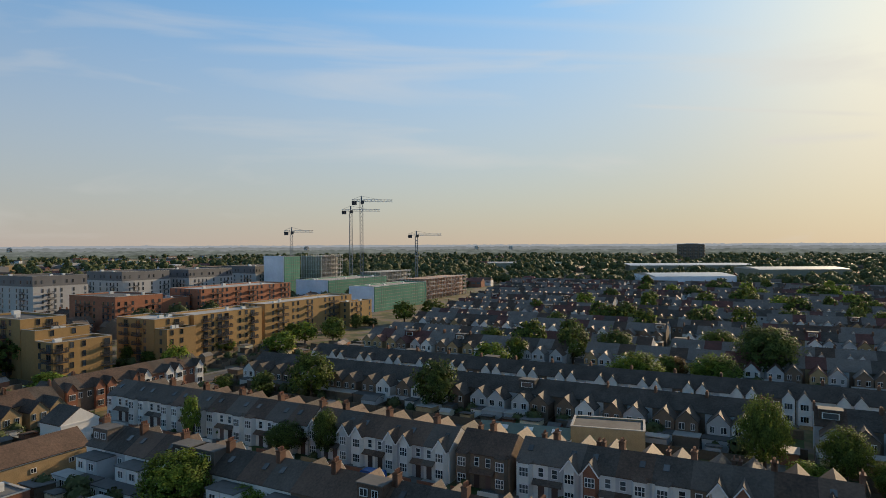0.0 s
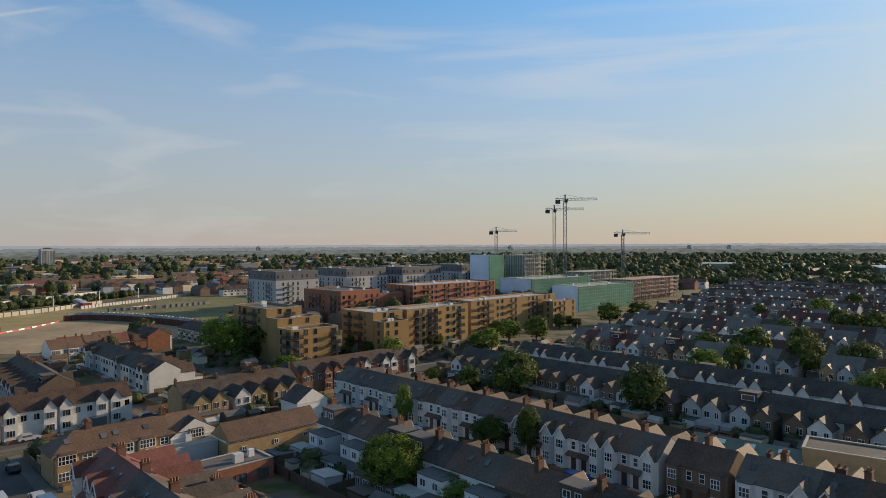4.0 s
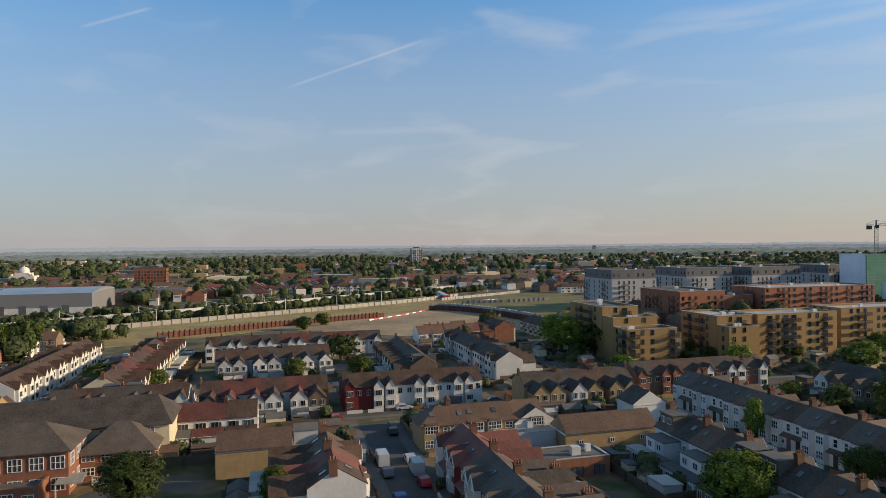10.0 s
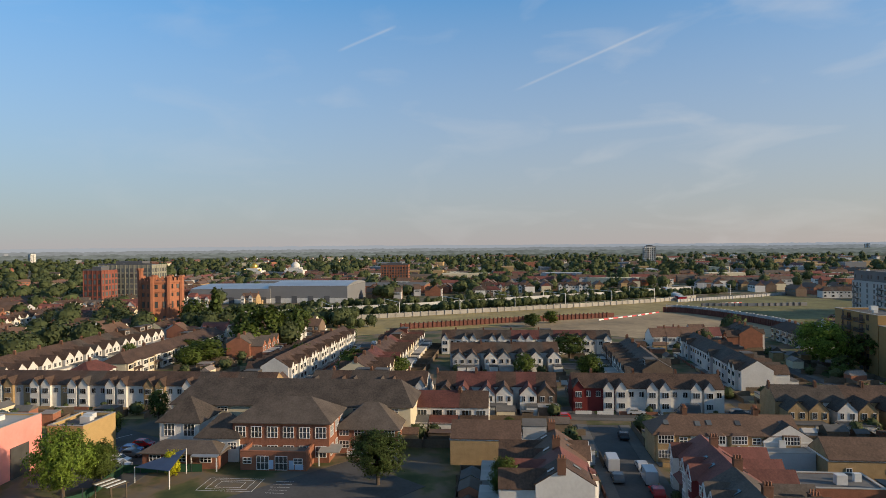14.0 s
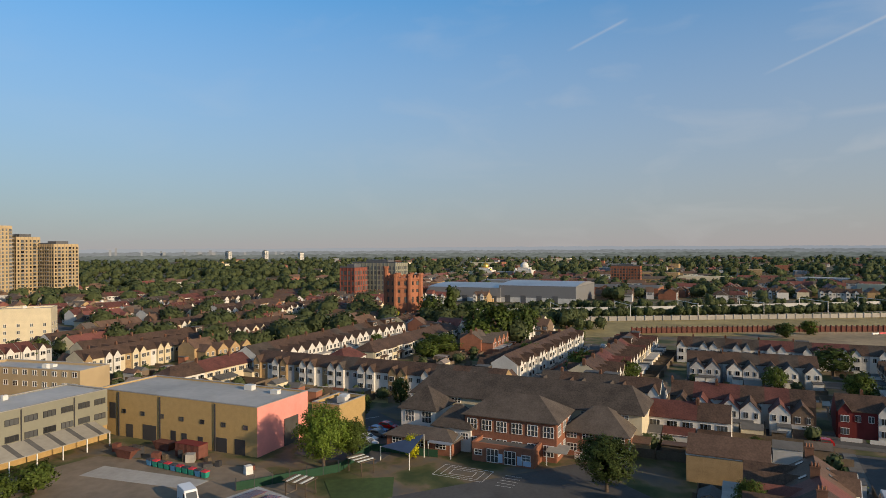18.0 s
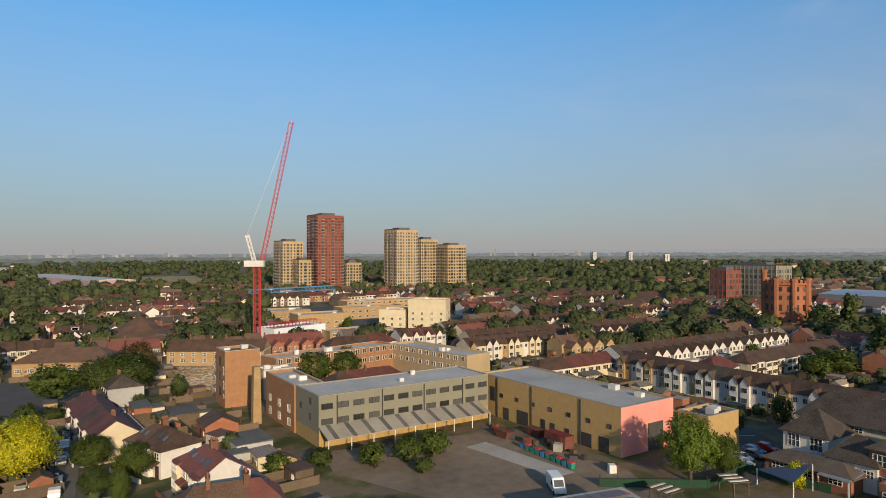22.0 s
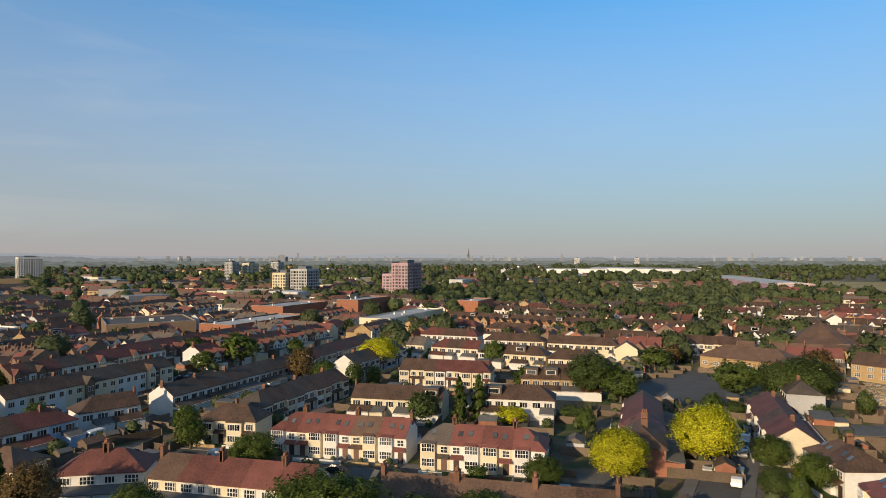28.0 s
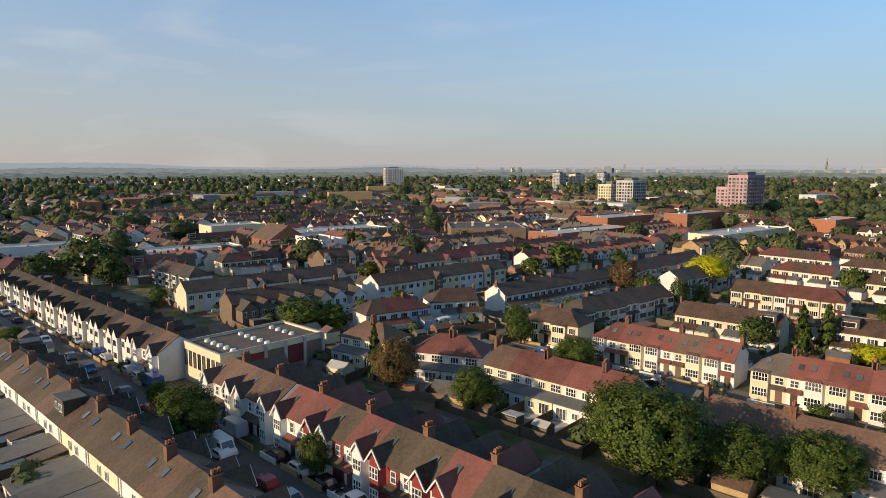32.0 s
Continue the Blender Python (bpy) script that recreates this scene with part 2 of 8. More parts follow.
M = {
    "white": make("white_render", (0.64, 0.62, 0.58), var=0.12, big=0.15, rand=0.08),
    "cream": make("cream_render", (0.62, 0.54, 0.38), var=0.12, big=0.15, rand=0.08),
    "grey_render": make("grey_render", (0.42, 0.42, 0.42), var=0.12, big=0.15),
    "blue_render": make("blue_render", (0.35, 0.47, 0.62), var=0.1),
    "yellow_brick": make("yellow_stock_brick", (0.36, 0.25, 0.13), var=0.35, scale=6, bump=0.25),
    "new_brick": make("pale_yellow_brick", (0.33, 0.205, 0.085), var=0.22, scale=7, bump=0.2, big=0.12),
    "hall_brick": make("yellow_hall_brick", (0.41, 0.28, 0.12), var=0.25, scale=7, bump=0.2, big=0.15),
    "dark_brick": make("soot_brown_brick", (0.17, 0.12, 0.085), var=0.35, scale=6, bump=0.25),
    "red_brick": make("red_brick", (0.27, 0.115, 0.07), var=0.3, scale=6, bump=0.25),
    "orange_brick": make("orange_red_brick", (0.31, 0.125, 0.07), var=0.3, scale=5, bump=0.25),
    "warm_brick": make("warm_brown_brick", (0.31, 0.165, 0.085), var=0.35, scale=6, bump=0.25),
    "rough_grass": make("rough_grass", (0.17, 0.155, 0.06), var=0.45, scale=0.4, bump=0.2, big=0.6, space="World", rand=0),
    "red_paint": make("oxblood_paint", (0.17, 0.03, 0.028), var=0.15),
    "slate": make("dark_slate_tiles", (0.10, 0.081, 0.067), var=0.45, scale=2.6, rough=0.72, bump=0.35, courses=9, rand=0.32, big=0.4, spec=0.24),
    "brown_tile": make("brown_roof_tiles", (0.108, 0.066, 0.045), var=0.6, scale=2.6, rough=0.7, bump=0.35, courses=9, rand=0.34, big=0.42, spec=0.35),
    "grey_tile": make("weathered_grey_roof_tiles", (0.21, 0.175, 0.15), var=0.35, scale=2.6, rough=0.68, bump=0.3, courses=9, rand=0.25, spec=0.3),
    "red_tile": make("red_roof_tiles", (0.15, 0.056, 0.044), var=0.4, scale=2.6, rough=0.7, bump=0.35, courses=9, rand=0.3, big=0.4, spec=0.35),
    "felt": make("grey_roofing_felt", (0.115, 0.112, 0.108), var=0.25, scale=1.5, bump=0.1, big=0.4),
    "flat_roof": make("pale_roof_membrane", (0.42, 0.40, 0.37), var=0.15, scale=0.8, bump=0.05, big=0.25, rough=0.6),
    "metal_roof": make("ribbed_steel_roof", (0.46, 0.46, 0.46), var=0.1, scale=0.5, rough=0.38, metal=0.6, bump=0.03, big=0.15, spec=0.5),
    "grey_clad": make("grey_metal_cladding", (0.25, 0.245, 0.19), var=0.08, scale=1.5, rough=0.5, bump=0.04, big=0.08),
    "dark_clad": make("charcoal_cladding", (0.10, 0.105, 0.115), var=0.1, scale=1.5, rough=0.5, bump=0.04),
    "pale_clad": make("pale_grey_panels", (0.40, 0.40, 0.40), var=0.08, scale=1.0, rough=0.6, bump=0.03),
    "pink": make("pink_paint", (0.70, 0.27, 0.23), var=0.1, scale=1.5, bump=0.05),
    "frame": make("white_window_frame", (0.70, 0.69, 0.67), var=0.04, bump=0.0, rand=0.04, rough=0.45),
    "dark_frame": make("grey_window_frame", (0.05, 0.05, 0.055), var=0.04, bump=0.0, rough=0.4),
    "door": make("painted_door", (0.10, 0.06, 0.05), var=0.1, bump=0.05, rand=0.6, rough=0.5),
    "stack": make("sooty_stack_brick", (0.165, 0.085, 0.055), var=0.35, scale=6, bump=0.25),
    "pot": make("terracotta", (0.27, 0.12, 0.07), var=0.2, bump=0.1),
    "asphalt": make("asphalt", (0.085, 0.082, 0.08), var=0.25, scale=1.6, bump=0.1, big=0.3, space="World", rand=0),
    "paving": make("pavement_slabs", (0.14, 0.133, 0.122), var=0.25, scale=1.6, bump=0.1, big=0.2, space="World", rand=0),
    "concrete": make("concrete", (0.36, 0.34, 0.31), var=0.2, scale=1.2, bump=0.1, big=0.3),
    "wood": make("weathered_fence_wood", (0.125, 0.094, 0.066), var=0.35, scale=3, bump=0.2, island=0.3),
    "sand": make("sandy_earth", (0.33, 0.25, 0.15), var=0.4, scale=0.3, bump=0.2, big=0.6, space="World", rand=0),
    "store_clad": make("mid_grey_steel_cladding", (0.20, 0.205, 0.215), var=0.06, scale=0.6, rough=0.5, bump=0.02, big=0.08),
    "soil": make("gravel_soil", (0.21, 0.165, 0.12), var=0.35, scale=0.5, bump=0.2, big=0.5, space="World", rand=0),
    "grass": make("mown_grass", (0.055, 0.085, 0.025), var=0.4, scale=0.8, bump=0.2, big=0.4, space="World", rand=0),
    "dry_grass": make("dry_grass", (0.30, 0.235, 0.10), var=0.4, scale=0.4, bump=0.2, big=0.6, space="World", rand=0),
    "bark": make("bark", (0.10, 0.075, 0.055), var=0.4, scale=4, bump=0.5),
    "tyre": make("tyre_rubber", (0.02, 0.02, 0.02), var=0.1, bump=0.05),
    "red_steel": make("red_painted_steel", (0.50, 0.04, 0.05), var=0.1, rough=0.5),
    "rust": make("rusty_sheet_pile", (0.15, 0.06, 0.045), var=0.4, scale=1.5, bump=0.2),
    "white_steel": make("white_painted_steel", (0.62, 0.62, 0.60), var=0.1, rough=0.5),
    "blue_steel": make("blue_painted_steel", (0.07, 0.22, 0.40), var=0.1, rough=0.5),
    "green_net": make("green_scaffold_net", (0.11, 0.29, 0.20), var=0.35, scale=0.9, bump=0.3, big=0.3),
    "white_wrap": make("white_scaffold_sheet", (0.62, 0.66, 0.72), var=0.12, scale=0.7, bump=0.3, rough=0.5),
    "old_tile": make("mossy_old_roof_tiles", (0.068, 0.051, 0.034), var=0.65, scale=2.6, rough=0.75, bump=0.35, courses=9, rand=0.34, big=0.5, spec=0.3),
    "grey_steel": make("galvanised_steel", (0.22, 0.23, 0.24), var=0.1, rough=0.5),
    "canopy_sheet": make("weathered_canopy_sheet", (0.30, 0.28, 0.24), var=0.2, scale=1.2, rough=0.5, bump=0.05, big=0.3),
    "teal": make("teal_plastic", (0.03, 0.27, 0.20), var=0.1, rough=0.4),
    "gold": make("gilded_dome", (0.75, 0.50, 0.12), var=0.1, rough=0.3, metal=0.8),
    "leaf": leaf_mat("green_leaves", (0.098, 0.135, 0.03)),
    "leaf_fresh": leaf_mat("fresh_green_leaves", (0.155, 0.22, 0.036)),
    "leaf_dark": leaf_mat("dark_green_leaves", (0.085, 0.118, 0.034)),
    "leaf_lime": leaf_mat("yellow_lime_leaves", (0.54, 0.52, 0.03), 0.5),
    "leaf_brown": leaf_mat("copper_leaves", (0.16, 0.11, 0.045)),
    "leaf_far": leaf_mat("woodland_leaves", (0.094, 0.117, 0.05), 0.25, 0.3),
}


def glass_mat(name, base, rough):
    m = make(name, base, var=0.25, bump=0.0, rough=rough, rand=0.55, spec=0.8, scale=0.9, island=0.55)
    return m


M["glass"] = glass_mat("dark_window_glass", (0.085, 0.09, 0.092), 0.08)


# ---------- mesh helpers ----------
def part(name, bm, material, parent=None, label="", at=None):
    me = bpy.data.meshes.new(name)
    bm.to_mesh(me)
    bm.free()
    for k in (material if isinstance(material, (list, tuple)) else [material]):
        me.materials.append(M[k] if isinstance(k, str) else k)
    ob = new(name, me)
    if parent is not None:
        ob.parent = parent
    if at is not None:
        ob.matrix_basis = at
    if label:
        ob["label"] = label
    return ob


def share(name, me, parent, at, label=""):
    ob = new(name, me)
    ob.parent, ob.matrix_basis = parent, at
    if label:
        ob["label"] = label
    return ob


def prism(bm, ring0, ring1, mi=0):
    a = [bm.verts.new(p) for p in ring0]
    b = [bm.verts.new(p) for p in ring1]
    k = len(a)
    out = [bm.faces.new(a[::-1]), bm.faces.new(b)]
    for i in range(k):
        out.append(bm.faces.new((a[i], a[(i + 1) % k], b[(i + 1) % k], b[i])))
    for f in out:
        f.material_index = mi
    return a + b


def box(bm, x0, x1, y0, y1, z0, z1, mi=0):
    return prism(bm, [(x0, y0, z0), (x1, y0, z0), (x1, y1, z0), (x0, y1, z0)], [(x0, y0, z1), (x1, y0, z1), (x1, y1, z1), (x0, y1, z1)], mi)


def house_walls(bm, x0, x1, y0, y1, ze, zr, hip=(0, 0)):
    """Walls under a roof whose ridge runs along x; a hipped end stops at the eaves."""
    ym = (y0 + y1) / 2
    box(bm, x0, x1, y0, y1, 0, ze)
    for x, xx, h in ((x0, x0 + 0.25, hip[0]), (x1 - 0.25, x1, hip[1])):
        if not h:
            prism(bm, [(x, y0, ze - 0.02), (x, y1, ze - 0.02), (x, ym, zr)], [(xx, y0, ze - 0.02), (xx, y1, ze - 0.02), (xx, ym, zr)])


def gable_roof(bm, x0, x1, y0, y1, ze, zr, over=0.28, th=0.16, hip=(0, 0), run=0.9):
    """One closed roof shell with thickness and eaves overhang; hip: which ends are hipped."""
    ym, half = (y0 + y1) / 2, (y1 - y0) / 2
    drop = over * (zr - ze) / half
    h0, h1 = (half * run if hip[0] else 0), (half * run if hip[1] else 0)
    o0, o1 = (over if hip[0] else 0.0), (over if hip[1] else 0.0)
    pts = [(x0 - o0, y0 - over, ze - drop), (x1 + o1, y0 - over, ze - drop), (x1 + o1, y1 + over, ze - drop), (x0 - o0, y1 + over, ze - drop), (x0 + h0, ym, zr), (x1 - h1, ym, zr)]
    low = [bm.verts.new(p) for p in pts]
    up = [bm.verts.new((a, b, c + th)) for a, b, c in pts]
    faces = [(0, 1, 5, 4), (2, 3, 4, 5)]
    rim = [(0, 1), (2, 3)]
    for h, tri, edge, verge in ((hip[0], (3, 0, 4), (3, 0), ((3, 4), (4, 0))), (hip[1], (1, 2, 5), (1, 2), ((1, 5), (5, 2)))):
        if h:
            faces.append(tri)
            rim.append(edge)
        else:
            rim += verge
    for f in faces:
        bm.faces.new([up[i] for i in f])
        bm.faces.new([low[i] for i in f[::-1]])
    for a, b in rim:
        bm.faces.new((low[a], low[b], up[b], up[a]))


def frustum(bm, x, y, z0, z1, r0, r1, k=8, mi=0):
    ring = lambda r, z: [(x + r * math.cos(2 * math.pi * i / k), y + r * math.sin(2 * math.pi * i / k), z) for i in range(k)]
    return prism(bm, ring(r0, z0), ring(r1, z1), mi)


def turned(verts, m):
    for v in verts:
        v.co = m @ v.co


def beam(bm, a, b, r=0.1, mi=0):
    a, b = Vector(a), Vector(b)
    q = (b - a).to_track_quat("Z", "Y").to_matrix().to_4x4()
    vs = box(bm, -r, r, -r, r, 0, (b - a).length, mi)
    turned(vs, Matrix.Translation(a) @ q)


def window_bm(w, h, cols=2, rows=1, depth=0.12, bar=0.08):
    """One connected casement: a frame with bars that stands proud of the wall, its panes set back; faces -y, origin at the sill's middle."""
    bm = bmesh.new()

    def lines(a, b, k):
        out = [a, a + bar]
        for i in range(1, k):
            m = a + (b - a) * i / k
            out += [m - bar / 2, m + bar / 2]
        return out + [b - bar, b]
    xs, zs = lines(-w / 2, w / 2, cols), lines(0, h, rows)
    front = [[bm.verts.new((x, -depth, z)) for z in zs] for x in xs]
    for i in range(len(xs) - 1):
        for k in range(len(zs) - 1):
            q = [front[i][k], front[i + 1][k], front[i + 1][k + 1], front[i][k + 1]]
            if i % 2 and k % 2:
                back = [bm.verts.new((v.co.x, -0.04, v.co.z)) for v in q]
                for e in range(4):
                    bm.faces.new((q[e], q[(e + 1) % 4], back[(e + 1) % 4], back[e]))
                bm.faces.new(back).material_index = 1
            else:
                bm.faces.new(q)
    rim = [front[0][0], front[-1][0], front[-1][-1], front[0][-1]]
    out = [bm.verts.new((v.co.x, 0.02, v.co.z)) for v in rim]
    sides = ([r[0] for r in front], [c for c in front[-1]], [r[-1] for r in front][::-1], front[0][::-1])
    for e, run in enumerate(sides):
        bm.faces.new([*run[::-1], out[e], out[(e + 1) % 4]])
    return bm


WINDOWS = {}


def window(parent, x, y, z, rz=0, w=1.2, h=1.5, cols=2, rows=1, frame_mat="frame", name="window"):
    key = (round(w, 2), round(h, 2), cols, rows, frame_mat)
    at = pose(x, y, z, 0, 0, rz)
    if key not in WINDOWS:
        ob = part(name, window_bm(w, h, cols, rows), [frame_mat, "glass"], parent, at=at)
        WINDOWS[key] = ob.data
        return ob
    return share(name, WINDOWS[key], parent, at)


def thing(name, label, category, group="", kind=""):
    return tagged(new(name), label, category, group, kind)


# ---------- houses ----------
WORDS = {"old_tile": "mossy tiled", "warm_brick": "warm-brown-brick", "grey_tile": "weathered grey tiled", "white": "white-rendered", "cream": "cream-rendered", "grey_render": "grey-rendered", "blue_render": "pale-blue-rendered",
         "yellow_brick": "yellow-brick", "dark_brick": "dark-brown-brick", "red_brick": "red-brick", "red_paint": "oxblood-painted", "new_brick": "pale-brick",
         "slate": "dark slate", "brown_tile": "brown tiled", "red_tile": "red tiled"}
HOUSES = {}


def chimney(parent, x, y, z, mat="stack"):
    bm = bmesh.new()
    box(bm, x - 0.32, x + 0.32, y - 0.6, y + 0.6, z - 1.1, z + 1.15)
    box(bm, x - 0.4, x + 0.4, y - 0.68, y + 0.68, z + 1.15, z + 1.3)
    for i in range(3):
        frustum(bm, x, y - 0.4 + 0.4 * i, z + 1.3, z + 1.8, 0.14, 0.11, 6, 1)
    return part("chimney", bm, [mat, "pot"], parent)


def gabled_bay(parent, x, y, ze, mat, roof, w=2.5, d=0.85, gable=True, up=True):
    """A canted two-storey bay with its own gable that runs back into the main roof."""
    top = ze - 0.1 if up else 2.9
    bm = bmesh.new()
    cut = 0.2 if w > 2.6 else 0.45
    prism(bm, [(x - w / 2, y + 0.05, 0), (x - w / 2 + cut, y - d, 0), (x + w / 2 - cut, y - d, 0), (x + w / 2, y + 0.05, 0)],
          [(x - w / 2, y + 0.05, top), (x - w / 2 + cut, y - d, top), (x + w / 2 - cut, y - d, top), (x + w / 2, y + 0.05, top)])
    if gable:
        prism(bm, [(x - w / 2, y - d, top), (x + w / 2, y - d, top), (x, y - d, top + 1.75)], [(x - w / 2, y - d + 0.3, top), (x + w / 2, y - d + 0.3, top), (x, y - d + 0.3, top + 1.75)])
    bay = part("bay", bm, mat, parent)
    bm = bmesh.new()
    if gable:
        for s in (-1, 1):
            low = [(x + s * (w / 2 + 0.2), y - d - 0.2, top - 0.2), (x, y - d - 0.2, top + 1.78), (x, y + 2.7, top + 1.78), (x + s * (w / 2 + 0.2), y + 0.3, top - 0.2)]
            upv = [(a, b, c + 0.12) for a, b, c in low]
            prism(bm, *((low, upv) if s < 0 else (low[::-1], upv[::-1])))
        part("bay_roof", bm, roof, bay)
        bm = bmesh.new()
        for s in (-1, 1):
            beam(bm, (x + s * (w / 2 + 0.2), y - d - 0.22, top - 0.34), (x, y - d - 0.22, top + 1.64), 0.09)
        part("bargeboard", bm, "frame", bay)
    else:
        prism(bm, [(x - w / 2 - 0.15, y + 0.05, top), (x - w / 2 + 0.35, y - d - 0.15, top), (x + w / 2 - 0.35, y - d - 0.15, top), (x + w / 2 + 0.15, y + 0.05, top)],
              [(x - w / 2 - 0.1, y + 0.05, top + 0.45), (x - w / 4, y + 0.02, top + 0.45), (x + w / 4, y + 0.02, top + 0.45), (x + w / 2 + 0.1, y + 0.05, top + 0.45)])
        part("bay_roof", bm, roof, bay)
    for z in ((0.85, 3.55) if up else (0.85,)):
        window(bay, x, y - d + 0.02, z, 0, w - (0.6 if w > 2.6 else 0.95), 1.5, 5 if w > 2.6 else 3, 2)
    return bay


def rooflight(h, x, y, ze, zr, d):
    """A small roof window lying on the slope."""
    k = (zr - ze) / (d / 2)
    z = zr - abs(y) * k + 0.2
    bm = bmesh.new()
    a = math.atan(k) * (1 if y < 0 else -1)
    vs = box(bm, -0.42, 0.42, -0.58, 0.58, -0.12, 0.07)
    lid = max(bm.faces, key=lambda f: f.calc_center_median().z)
    bmesh.ops.inset_region(bm, faces=[lid], thickness=0.09, depth=-0.03)
    lid.material_index = 1
    turned(bm.verts, Matrix.Translation((x, y, z)) @ Matrix.Rotation(a, 4, "X"))
    part("rooflight", bm, ["dark_frame", "glass"], h)


def victorian(wall, roof, bay_wall, hip, gable=True, wing=True, dormer=False, near=True):
    """A narrow two-storey terraced house; the front faces -y, the ridge lies over y = 0."""
    key = ("v", wall, roof, bay_wall, hip, gable, wing, dormer, near)
    if key in HOUSES:
        return HOUSES[key]
    w, d, ze, zr = 5.2, 8.4, 5.7, 8.3
    h = thing("terraced_house", f"{WORDS[wall]} two-storey terraced house with a {WORDS[roof]} roof" + (" and gabled bay" if gable else ""), "house", "terraced houses along the streets")
    bm = bmesh.new()
    house_walls(bm, -w / 2, w / 2, -d / 2, d / 2, ze, zr, hip)
    part("wall", bm, wall, h)
    bm = bmesh.new()
    gable_roof(bm, -w / 2, w / 2, -d / 2, d / 2, ze, zr, hip=hip)
    part("roof", bm, roof, h)
    chimney(h, w / 2 - 0.1 if not hip[1] else 0.0, 0.5, zr)
    if near:
        gabled_bay(h, -1.05, -d / 2, ze, bay_wall, roof, gable=gable, up=True)
        window(h, 1.5, -d / 2, 3.6, 0, 0.95, 1.5, 1, 2)
        bm = bmesh.new()
        box(bm, 1.0, 2.0, -d / 2 - 0.06, -d / 2 + 0.02, 0, 2.15)
        box(bm, 0.88, 2.12, -d / 2 - 0.1, -d / 2, 2.15, 2.3)
        part("door", bm, "door", h)
        bm = bmesh.new()
        prism(bm, [(0.25, -d / 2 - 1.0, 2.55), (2.6, -d / 2 - 1.0, 2.55), (2.6, -d / 2, 3.15), (0.25, -d / 2, 3.15)], [(0.25, -d / 2 - 1.0, 2.68), (2.6, -d / 2 - 1.0, 2.68), (2.6, -d / 2, 3.28), (0.25, -d / 2, 3.28)])
        part("porch_roof", bm, roof, h)
        if wing == "flat":
            deep = 4.0 + (len(roof) * 3 + len(wall)) % 5
            side = 2.4 if len(wall + roof) % 3 else 0.4
            bm = bmesh.new()
            box(bm, -2.5, side, d / 2, d / 2 + deep, 0, 2.4)
            ex = part("rear_extension", bm, wall, h)
            bm = bmesh.new()
            low = [(-2.58, d / 2, 3.0), (side + 0.08, d / 2, 3.0), (side + 0.08, d / 2 + deep + 0.2, 2.42), (-2.58, d / 2 + deep + 0.2, 2.42)]
            prism(bm, low, [(a, b, c + 0.14) for a, b, c in low])
            part("extension_roof", bm, {"slate": "felt", "brown_tile": "slate", "old_tile": "felt"}.get(roof, roof), ex)
            window(ex, -1.0, d / 2 + deep, 0.7, 180, 1.6, 1.4, 3, 1)
            bm = bmesh.new()
            beam(bm, (-2.2, d / 2 + 0.08, 2.6), (-2.2, d / 2 + 0.08, 5.5), 0.06)
            part("downpipe", bm, "frame", h)
        elif wing == "box":
            y1 = d / 2 + 3.4
            bm = bmesh.new()
            box(bm, -2.55, 0.2, d / 2, y1, 0, 4.9)
            wg = part("rear_wing", bm, wall, h)
            bm = bmesh.new()
            box(bm, -2.6, 0.35, d / 2 + 0.02, y1 + 0.15, 4.9, 5.08)
            part("wing_roof", bm, "felt", wg)
            window(wg, -1.2, y1, 3.2, 180, 1.3, 1.2, 2, 1)
            bm = bmesh.new()
            box(bm, -2.5, 2.3, y1, y1 + 2.8, 0, 2.5)
            ex = part("rear_extension", bm, "white" if roof == "brown_tile" else wall, h)
            bm = bmesh.new()
            box(bm, -2.6, 2.4, y1 - 0.02, y1 + 2.95, 2.5, 2.66)
            part("extension_roof", bm, "flat_roof" if wall == "white" and roof == "slate" else "felt", ex)
            window(ex, -0.9, y1 + 2.8, 0.6, 180, 1.9, 1.5, 3, 1)
            window(ex, 1.4, y1 + 2.8, 0.6, 180, 1.1, 1.5, 2, 1)
        elif wing:
            bm = bmesh.new()
            y0, y1 = d / 2, d / 2 + 5.2
            shape = [(-2.5, 4.9), (-0.3, 7.0), (1.9, 4.9), (1.9, 0), (-2.5, 0)]
            prism(bm, [(i, y0 - 1.2, z) for i, z in shape], [(i, y1, z) for i, z in shape])
            wg = part("rear_wing", bm, wall, h)
            bm = bmesh.new()
            for e in (-1, 1):
                low = [(-0.3 + e * 2.42, y0 - 0.1, 4.72), (-0.3, y0 - 2.1, 7.03), (-0.3, y1 + 0.18, 7.03), (-0.3 + e * 2.42, y1 + 0.18, 4.72)]
                low = low if e > 0 else low[::-1]
                prism(bm, low, [(i, j, z + 0.13) for i, j, z in low])
            part("wing_roof", bm, roof, wg)
            window(wg, 1.0, y1, 3.2, 180, 0.8, 1.2, 1, 2)
            window(wg, -1.3, y1, 3.2, 180, 1.1, 1.3, 2, 2)
            window(wg, -1.1, y1, 0.9, 180, 1.2, 1.2, 2, 1)
            if roof == "slate":
                chimney(wg, -2.2, y1 - 0.9, 5.4)
            bm = bmesh.new()
            box(bm, -2.5, 0.4 if wall != "white" else 2.4, y1, y1 + 3.0, 0, 2.5)
            ex = part("rear_extension", bm, wall, h)
            bm = bmesh.new()
            box(bm, -2.6, 0.5 if wall != "white" else 2.5, y1 - 0.02, y1 + 3.15, 2.5, 2.68)
            part("extension_roof", bm, "flat_roof" if bay_wall == "white" else "felt", ex)
            window(ex, -1.0, y1 + 3.0, 0.7, 180, 1.6, 1.4, 2, 1)
        if not (wing is True):
            window(h, 1.4, d / 2, 3.4, 180, 1.0 if wing == "flat" else 1.1, 1.3, 2, 1)
        window(h, 1.4, d / 2, 0.9, 180, 1.2, 1.5, 2, 1)
